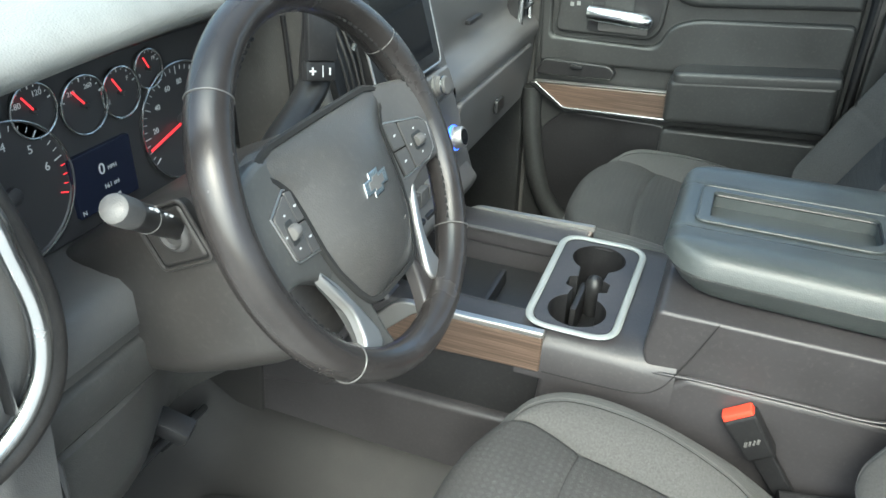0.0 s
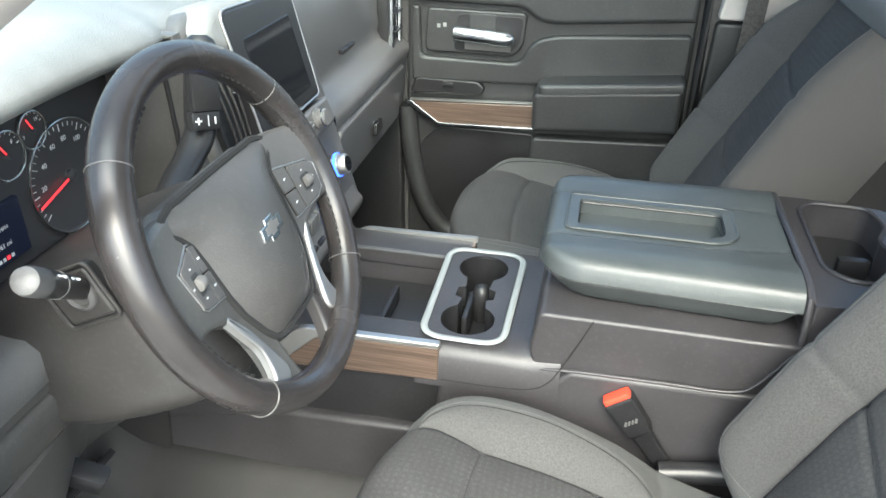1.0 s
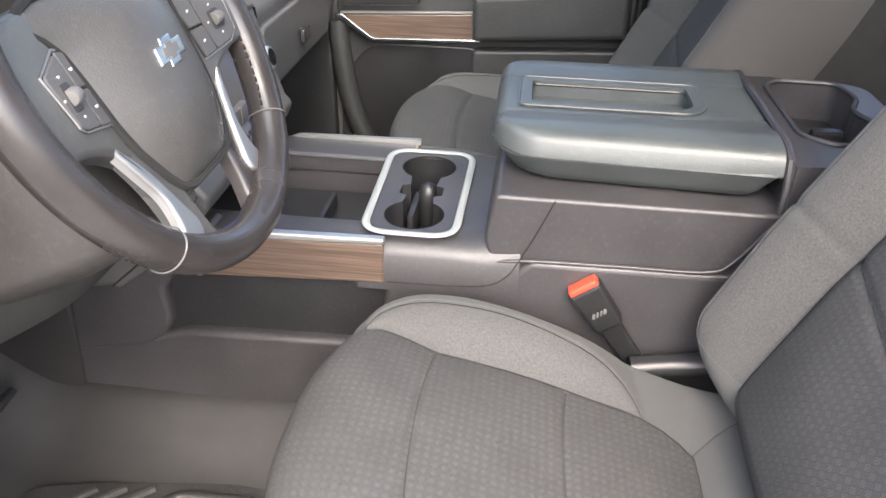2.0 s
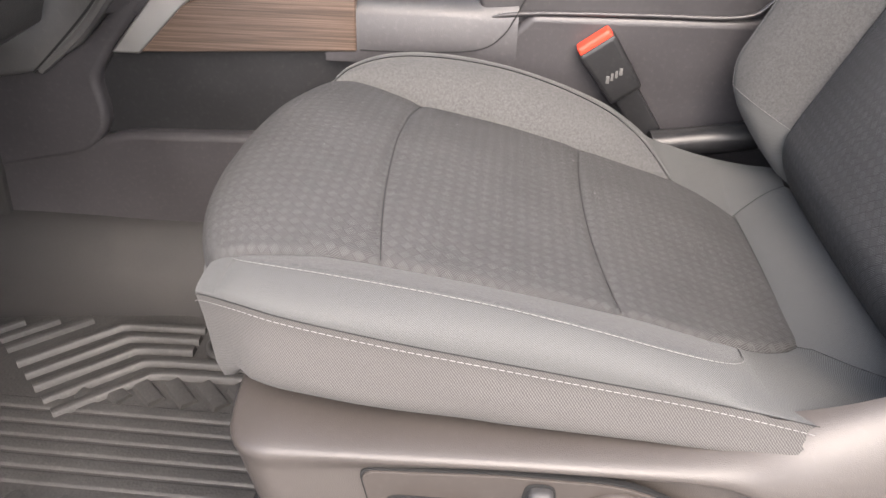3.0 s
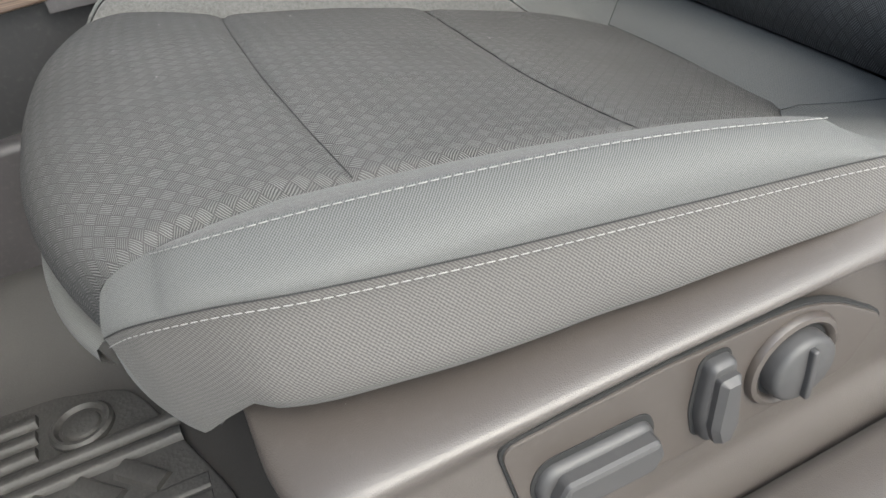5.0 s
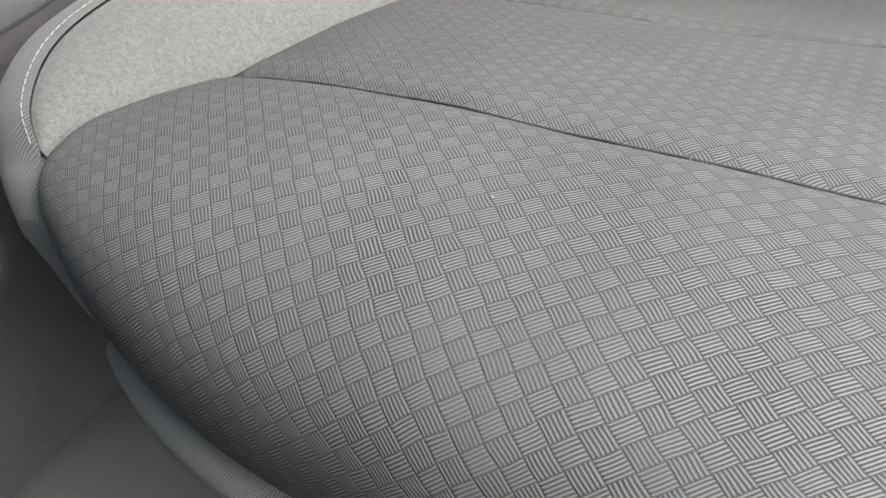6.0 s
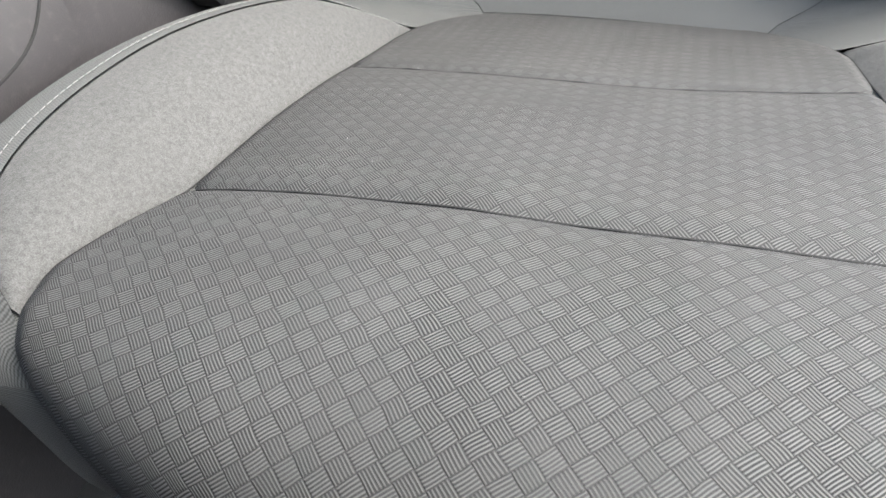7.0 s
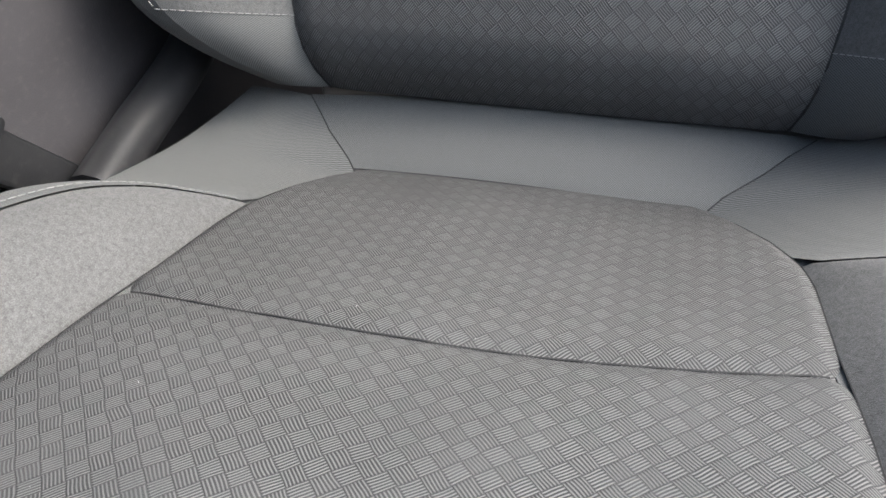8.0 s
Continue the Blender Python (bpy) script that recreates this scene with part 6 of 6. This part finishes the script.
part("switch_mark", tube([Vector((-0.4272, -0.282 + 0.006 * math.cos(a), 0.526 + 0.006 * math.sin(a))) for a in np.linspace(0, 2 * math.pi, 20, endpoint=False)], 0.0007, 5, closed=True, up=(1, 0, 0)), WHITE_INK, bt)

# ---- dials ----
cluster = thing("instrument_cluster", (-0.565, 0.02, 0.75), "black dial cluster with red needles and chrome rings", "instrument cluster")
CX = -0.560
board = part("cluster_board", slab(rounded([(-0.22, 0.668), (0.255, 0.668), (0.255, 0.858), (-0.22, 0.858)], 0.02), (CX, 0, 0), Y, Z, X, 0.03, 0.004), DIAL, cluster)


def text(body, place, size, mat, parent, turn_z=0.0):
    cu = bpy.data.curves.new("lettering", "FONT")
    cu.body, cu.size, cu.align_x, cu.align_y, cu.extrude = body, size, "CENTER", "CENTER", 0.0002
    ob = bpy.data.objects.new("lettering_source", cu)
    scene.collection.objects.link(ob)
    me = bpy.data.meshes.new_from_object(ob.evaluated_get(bpy.context.evaluated_depsgraph_get()))
    bpy.data.objects.remove(ob)
    m = Matrix(((0, 0, 1, place[0]), (1, 0, 0, place[1]), (0, 1, 0, place[2]), (0, 0, 0, 1))) @ Matrix.Rotation(turn_z, 4, "Z")
    me.transform(m)
    me.materials.clear()
    me.materials.append(mat)
    o = new("lettering", me)
    o.parent = parent
    return o


def gauge(y, z, r, needle_deg, marks, start, end, ring=CHROME, numbers=(), nsize=0.008, needle_len=0.8, hub=True, red_from=None):
    g = part("gauge", turned([(r, 0.0), (r, 0.004), (r * 0.97, 0.002), (0.0, 0.002)], (CX, y, z), X, 40), DIAL, cluster)
    part("gauge_ring", tube([Vector((CX + 0.005, y + r * math.cos(a), z + r * math.sin(a))) for a in np.linspace(0, 2 * math.pi, 48, endpoint=False)], 0.0017, 8, closed=True, up=(1, 0, 0)), ring, g)
    for k in range(marks):
        a = radians(start + (end - start) * k / (marks - 1))
        major = k % 4 == 0
        r0 = r * (0.80 if major else 0.86)
        c = Vector((CX + 0.0032, y + (r0 + r * 0.93) / 2 * math.cos(a), z + (r0 + r * 0.93) / 2 * math.sin(a)))
        red = red_from is not None and k >= red_from
        part("tick", box(c, (0.0006, r * 0.93 - r0, 0.0013 if major else 0.0008), 0, 1, Matrix.Rotation(a, 4, "X")), NEEDLE if red else WHITE_INK, g)
    for s, a in numbers:
        text(s, (CX + 0.0032, y + r * 0.66 * math.cos(radians(a)), z + r * 0.66 * math.sin(radians(a))), nsize, WHITE_INK, g)
    a = radians(needle_deg)
    L = r * needle_len
    part("needle", box((CX + 0.007, y + L * 0.42 * math.cos(a), z + L * 0.42 * math.sin(a)), (0.0015, L * 1.1, r * 0.032 + 0.0012), 0.0005, 1, Matrix.Rotation(a, 4, "X")), NEEDLE, g)
    if hub:
        part("needle_hub", turned([(r * 0.12, 0.0), (r * 0.12, 0.006), (r * 0.08, 0.008), (0.0, 0.008)], (CX + 0.002, y, z), X, 16), DIAL, g)
    return g


gauge(-0.134, 0.752, 0.076, 205, 29, 225, -20, CHROME, (("1", 200), ("2", 160), ("3", 120), ("4", 85), ("5", 48), ("6", 15)), 0.013, 0.75, red_from=25)
gauge(0.127, 0.745, 0.075, 195, 33, 215, -35, CHROME, (("20", 178), ("40", 145), ("60", 112), ("80", 85), ("100", 55), ("120", 22)), 0.0095, 0.95)
gauge(-0.086, 0.826, 0.028, 125, 9, 160, 20, CHROME, (("80", 150), ("120", 60)), 0.0085)
gauge(-0.022, 0.812, 0.032, 128, 9, 160, 20, CHROME, (("260", 60), ("210", 130)), 0.0075)
gauge(0.032, 0.810, 0.029, 122, 9, 160, 20, CHROME, (("F", 40), ("E", 200)), 0.0075)
gauge(0.081, 0.824, 0.023, 118, 9, 160, 20, CHROME, (("19", 40), ("9", 200)), 0.0065)
disp = part("trip_display", slab(rounded([(-0.062, 0.690), (0.030, 0.690), (0.030, 0.762), (-0.062, 0.762)], 0.003), (CX + 0.006, 0, 0), Y, Z, X, 0.006, 0.001), DISPLAY, cluster, "dark blue trip display")
text("0", (CX + 0.0068, -0.020, 0.736), 0.019, WHITE_INK, disp)
text("MPH", (CX + 0.0068, -0.0045, 0.734), 0.0068, WHITE_INK, disp)
text("161 mi", (CX + 0.0068, -0.010, 0.714), 0.0085, WHITE_INK, disp)
for k in range(5):
    part("display_bar", box((CX + 0.0068, -0.03 + 0.007 * k, 0.698), (0.0006, 0.0045, 0.0045), 0), WHITE_INK if k != 3 else NEEDLE, disp)
text("N", (CX + 0.0068, -0.056, 0.696), 0.008, WHITE_INK, disp)
text("P R N D L", (CX + 0.010, 0.120, 0.712), 0.006, WHITE_INK, cluster)
text("MPH", (CX + 0.010, 0.09, 0.745), 0.006, WHITE_INK, cluster)

# ---- centre stack ----
stack = thing("centre_stack", (-0.42, 0.49, 0.4), "centre stack with dark touch screen, knobs and vents", "dashboard controls")
SN = Vector((0.965, 0, 0.262))
SV = Vector((-0.262, 0, 0.965))
SO = Vector((-0.425, 0.49, 0.80))


def st(u, v, n=0.0):
    return SO + Y * u + SV * v + SN * n


body = part("stack_body", slab(rounded([(-0.225, -0.335), (0.225, -0.335), (0.215, -0.12), (0.195, 0.10), (0.15, 0.125), (-0.15, 0.125), (-0.205, 0.10)], [0, 0, 0.02, 0.04, 0.03, 0.03, 0.04]), st(0, 0, -0.02), Y, SV, SN, 0.12, 0.012, 4), DASH_PLASTIC, stack)
part("screen_pod", slab(rounded([(-0.108, -0.100), (0.130, -0.100), (0.142, 0.112), (-0.135, 0.130), (-0.180, 0.098), (-0.165, 0.066), (-0.118, 0.046)], [0.02, 0.02, 0.03, 0.04, 0.02, 0.02, 0.03]), st(0, 0, 0.008), Y, SV, SN, 0.10, 0.020, 6), DASH_TOP, stack, "grey vinyl screen pod")
scr = part("screen_bezel", slab(rounded([(-0.125, -0.088), (0.118, -0.088), (0.128, 0.10), (-0.125, 0.112)], [0.012, 0.012, 0.02, 0.02]), st(0, 0, 0.0125), Y, SV, SN, 0.05, 0.006, 4), BLACK_PLASTIC, stack, "black screen surround")
part("screen_frame", tube([st(u, v, 0.010) for u, v in rounded([(-0.125, -0.088), (0.118, -0.088), (0.128, 0.10), (-0.125, 0.112)], [0.012, 0.012, 0.02, 0.02])], 0.0022, 8, closed=True, up=tuple(SN)), SATIN, scr)
part("screen", slab(rounded([(-0.088, -0.066), (0.090, -0.066), (0.090, 0.062), (-0.088, 0.062)], 0.004), st(0, 0, 0.0135), Y, SV, SN, 0.004, 0.0008), SCREEN, scr, "dark glossy touch screen, switched off")
# radio strip
rs = part("radio_strip", slab(rounded([(-0.16, -0.150), (0.15, -0.150), (0.14, -0.098), (-0.15, -0.098)], 0.012), st(0, 0, 0.014), Y, SV, Vector((0.90, 0, 0.43)).normalized(), 0.04, 0.007, 3), DASH_PLASTIC, stack)
for u in (0.068, -0.10):
    kb = part("knob", turned([(0.0185, 0.0), (0.0185, 0.006), (0.0155, 0.008), (0.0155, 0.021), (0.0135, 0.0235), (0.0, 0.0235)], st(u, -0.120, 0.012), SN, 28), GREY_KNOB, rs, "satin grey tuning knob")
    part("knob_band", turned([(0.0165, 0.016), (0.0165, 0.019), (0.0150, 0.0195)], st(u, -0.120, 0.012), SN, 28), CHROME, kb)
for k in range(5):
    part("key", box(st(-0.055 + 0.022 * k, -0.124, 0.014), (0.01, 0.018, 0.018), 0.003), DASH_PLASTIC, rs)
    part("key_mark", box(st(-0.055 + 0.022 * k, -0.122, 0.0195), (0.001, 0.008, 0.003), 0.0002), WHITE_INK, rs)
# climate row
for u in (0.135, -0.135):
    kb = part("climate_knob", turned([(0.022, 0.0), (0.022, 0.010), (0.020, 0.012), (0.0195, 0.024), (0.0175, 0.027), (0.0, 0.027)], st(u, -0.235, -0.012), SN, 28), SATIN, stack, "temperature knob with blue lit ring")
    part("lit_ring", turned([(0.0236, 0.004), (0.0236, 0.009), (0.0225, 0.0095)], st(u, -0.235, -0.012), SN, 28), BLUE, kb)
    part("knob_face", turned([(0.0150, 0.0265), (0.0150, 0.0278), (0.0, 0.0278)], st(u, -0.235, -0.012), SN, 24), SCREEN, kb)
for r_ in range(2):
    for k in range(6):
        part("key", box(st(-0.095 + 0.038 * k, -0.285 - 0.045 * r_, -0.018), (0.014, 0.033, 0.030), 0.004), BLACK_PLASTIC if r_ else GREY_KNOB, stack)
        part("key_mark", box(st(-0.095 + 0.038 * k, -0.283 - 0.045 * r_, -0.0105), (0.001, 0.010, 0.004), 0.0002), GREY_KNOB, stack)
# air vents beside the screen with chrome blades
for u0 in (-0.152,):
    v_ = part("stack_vent", slab(rounded([(u0 - 0.046, -0.085), (u0 + 0.02, -0.118), (u0 + 0.050, -0.085), (u0 + 0.034, 0.05), (u0 - 0.046, 0.075)], 0.016), st(0, 0, -0.008), Y, SV, SN, 0.03, 0.004), BLACK_PLASTIC, stack, "tall air vent")
    for k in range(5):
        part("vent_slat", tube(spline([st(u0 - 0.036 + 0.015 * k, 0.055, -0.004), st(u0 - 0.034 + 0.016 * k, -0.01, 0.002), st(u0 - 0.026 + 0.014 * k, -0.085, -0.004)], 14), 0.0022, 8), SHROUD, v_)
    part("vent_tab", tube(spline([st(u0 - 0.012, 0.040, 0.004), st(u0 - 0.002, 0.030, 0.010), st(u0 + 0.004, 0.012, 0.010), st(u0 + 0.002, -0.002, 0.004)], 14), 0.0042, 8), CHROME, v_)
    part("vent_trim", tube(spline([st(u0 + 0.040, 0.050, 0.004), st(u0 + 0.054, -0.03, 0.006), st(u0 + 0.058, -0.085, 0.006), st(u0 + 0.040, -0.118, 0.006), st(u0 + 0.0, -0.128, 0.002)], 24), 0.0065, 10), SATIN, v_)
# leg of the stack that runs down into the console
leg = [(-0.340, 0.474), (-0.352, 0.447), (-0.389, 0.412), (-0.450, 0.348), (-0.512, 0.310), (-0.62, 0.29), (-0.95, 0.40), (-0.95, 0.64), (-0.46, 0.64), (-0.425, 0.60), (-0.385, 0.525)]
lg = part("stack_leg", slab(rounded(leg, [0.01, 0.01, 0, 0, 0.02, 0.02, 0, 0, 0.02, 0.02, 0.02]), (0, 0.288, 0), X, Z, -Y, 0.40, 0.008, 3), STACK_PLASTIC, stack, "dark plastic side of the stack")
part("leg_gap", tube(spline([(-0.359, 0.2872, 0.478), (-0.377, 0.2872, 0.452), (-0.432, 0.2872, 0.390), (-0.519, 0.2872, 0.310)], 24), 0.0016, 5), DARK_THREAD, lg)
part("leg_ridge", tube(spline([(-0.352, 0.291, 0.464), (-0.384, 0.291, 0.432), (-0.442, 0.291, 0.368), (-0.512, 0.292, 0.312)], 24), 0.0065, 8), STACK_PLASTIC, lg)
part("toe_filler", slab([(-0.95, 0.08), (-0.62, 0.08), (-0.60, 0.30), (-0.95, 0.42)], (0, 0.292, 0), X, Z, -Y, 0.38, 0.006), CARPET, stack)
# stitched flank of the stack towards the driver
flank_rows = [[(x, y, z0 - 0.004 * k) for k, (x, y) in enumerate(((-0.54, 0.216), (-0.495, 0.228), (-0.468, 0.246), (-0.452, 0.266), (-0.444, 0.286), (-0.440, 0.310)))] for z0 in np.linspace(0.882, 0.60, 30)]
part("flank", grid(flank_rows), KNEE_PLASTIC, stack, "stitched grey vinyl flank", 60)
part("stitching", stitches([(-0.4435, 0.2845, z0) for z0 in np.linspace(0.858, 0.62, 50)], (0.9, -0.5, 0)), THREAD, stack)
part("flank_edge", tube(spline([(-0.470, 0.243, 0.862), (-0.468, 0.246, 0.800), (-0.466, 0.248, 0.720), (-0.466, 0.249, 0.63)], 24), 0.0035, 8), BLACK_PLASTIC, stack)
part("flank_seam", tube([(-0.4425, 0.290, z0) for z0 in np.linspace(0.858, 0.50, 12)], 0.0010, 5), DARK_THREAD, stack)

# ---- passenger side of the dashboard ----
prof = [(-0.53, 0.90), (-0.495, 0.885), (-0.478, 0.86), (-0.462, 0.80), (-0.452, 0.71), (-0.455, 0.690), (-0.445, 0.672), (-0.415, 0.655), (-0.398, 0.640), (-0.396, 0.622), (-0.405, 0.600), (-0.408, 0.53), (-0.418, 0.47), (-0.45, 0.42), (-0.56, 0.39), (-0.9, 0.42)]
pd_rows = [[(x, y, z) for x, z in [tuple(p) for p in prof]] for y in np.linspace(0.70, 1.285, 20)]
pdash = part("passenger_fascia", grid(pd_rows, flip=True), DASH_PLASTIC, dash, "dark passenger fascia", 50)
gb_o = rounded([(0.735, -0.16), (1.215, -0.16), (1.235, -0.02), (0.72, -0.02)], 0.02)
gl = part("glove_box", slab(gb_o, (-0.392, 0, 0.62), Y, Vector((0.10, 0, 1)).normalized(), Vector((1, 0, -0.06)).normalized(), 0.03, 0.006, 3), DASH_PLASTIC, dash, "dark lower glove box door")
part("glove_latch", slab(rounded([(0.95, -0.115), (1.005, -0.115), (1.0, -0.085), (0.955, -0.085)], 0.006), (-0.3895, 0, 0.62), Y, Z, X, 0.008, 0.002), BLACK_PLASTIC, gl)
part("glove_lock", turned([(0.008, 0), (0.008, 0.004), (0.0, 0.004)], (-0.40, 0.978, 0.528), X, 16), CHROME, gl)
up = part("upper_glove_box", slab(rounded([(0.735, 0.70), (1.16, 0.70), (1.13, 0.845), (0.735, 0.845)], 0.02), (-0.447, 0, 0), Y, Vector((-0.10, 0, 1)).normalized(), Vector((1, 0, 0.1)).normalized(), 0.03, 0.006, 3), DASH_TOP, dash, "upper glove box door with slim pull")
part("pull", box((-0.438, 0.905, 0.722), (0.012, 0.08, 0.010), 0.003), BLACK_PLASTIC, up)
pv = part("side_vent", slab(rounded([(1.19, 0.645), (1.255, 0.645), (1.262, 0.88), (1.20, 0.88)], 0.02), (-0.425, 0, 0), Y, Z, X, 0.03, 0.004), BLACK_PLASTIC, dash, "air vent with satin chrome ring")
part("vent_ring", tube([Vector((-0.418, y, z)) for y, z in rounded([(1.185, 0.635), (1.262, 0.635), (1.27, 0.89), (1.195, 0.89)], 0.025)], 0.007, 8, closed=True, up=(1, 0, 0)), CHROME, pv, "satin chrome ring")
for k in range(4):
    part("vent_slat", box((-0.42, 1.225, 0.69 + 0.045 * k), (0.03, 0.06, 0.004), 0.001), BLACK_PLASTIC, pv)
structure("kick_panel", slab(rounded([(-1.0, 0.02), (-0.415, 0.02), (-0.42, 0.55), (-1.0, 0.55)], 0.02), (0, 1.275, 0), X, Z, -Y, 0.03, 0.008), DOOR_PLASTIC, "dark plastic kick panel in the passenger footwell")
structure("kick_panel", slab(rounded([(-1.0, 0.02), (-0.56, 0.02), (-0.50, 0.40), (-1.0, 0.50)], 0.02), (0, -0.315, 0), X, Z, Y, 0.03, 0.008), DOOR_PLASTIC, "dark plastic kick panel in the driver footwell")

# stray lint and crumbs on the cloth and the seat base
rng = random.Random(7)
lint = bmesh.new()
for _ in range(46):
    if rng.random() < 0.6:
        x, q = rng.uniform(-0.10, 0.30), rng.uniform(-0.13, 0.13)
        z = float(np.interp(x, [p[0] for p in CUSHION[5:]], [p[1] for p in CUSHION[5:]])) - 0.012 * (abs(q) / 0.16) ** 2.2 + 0.0006
    else:
        x, q = rng.uniform(-0.05, 0.25), -0.2515 - rng.uniform(0, 0.004)
        z = lerp(x, TOP_Z) + 0.0012
    s = rng.uniform(0.0002, 0.0006)
    a = rng.uniform(0, math.pi)
    p = Vector((x, q, z))
    e1, e2 = Vector((math.cos(a), math.sin(a), 0)) * s * 1.6, Vector((-math.sin(a), math.cos(a), 0.3)) * s * 0.6
    v = [lint.verts.new(p + k) for k in (e1, e2, -e1, -e2, Vector((0, 0, s * 0.8)), Vector((0, 0, -s * 0.8)))]
    for i, j, k in ((0, 1, 4), (1, 2, 4), (2, 3, 4), (3, 0, 4), (1, 0, 5), (2, 1, 5), (3, 2, 5), (0, 3, 5)):
        lint.faces.new((v[i], v[j], v[k]))
tagged(part("lint", lint, THREAD), "pale specks of lint scattered on the seat", "lint", "", "stuff")
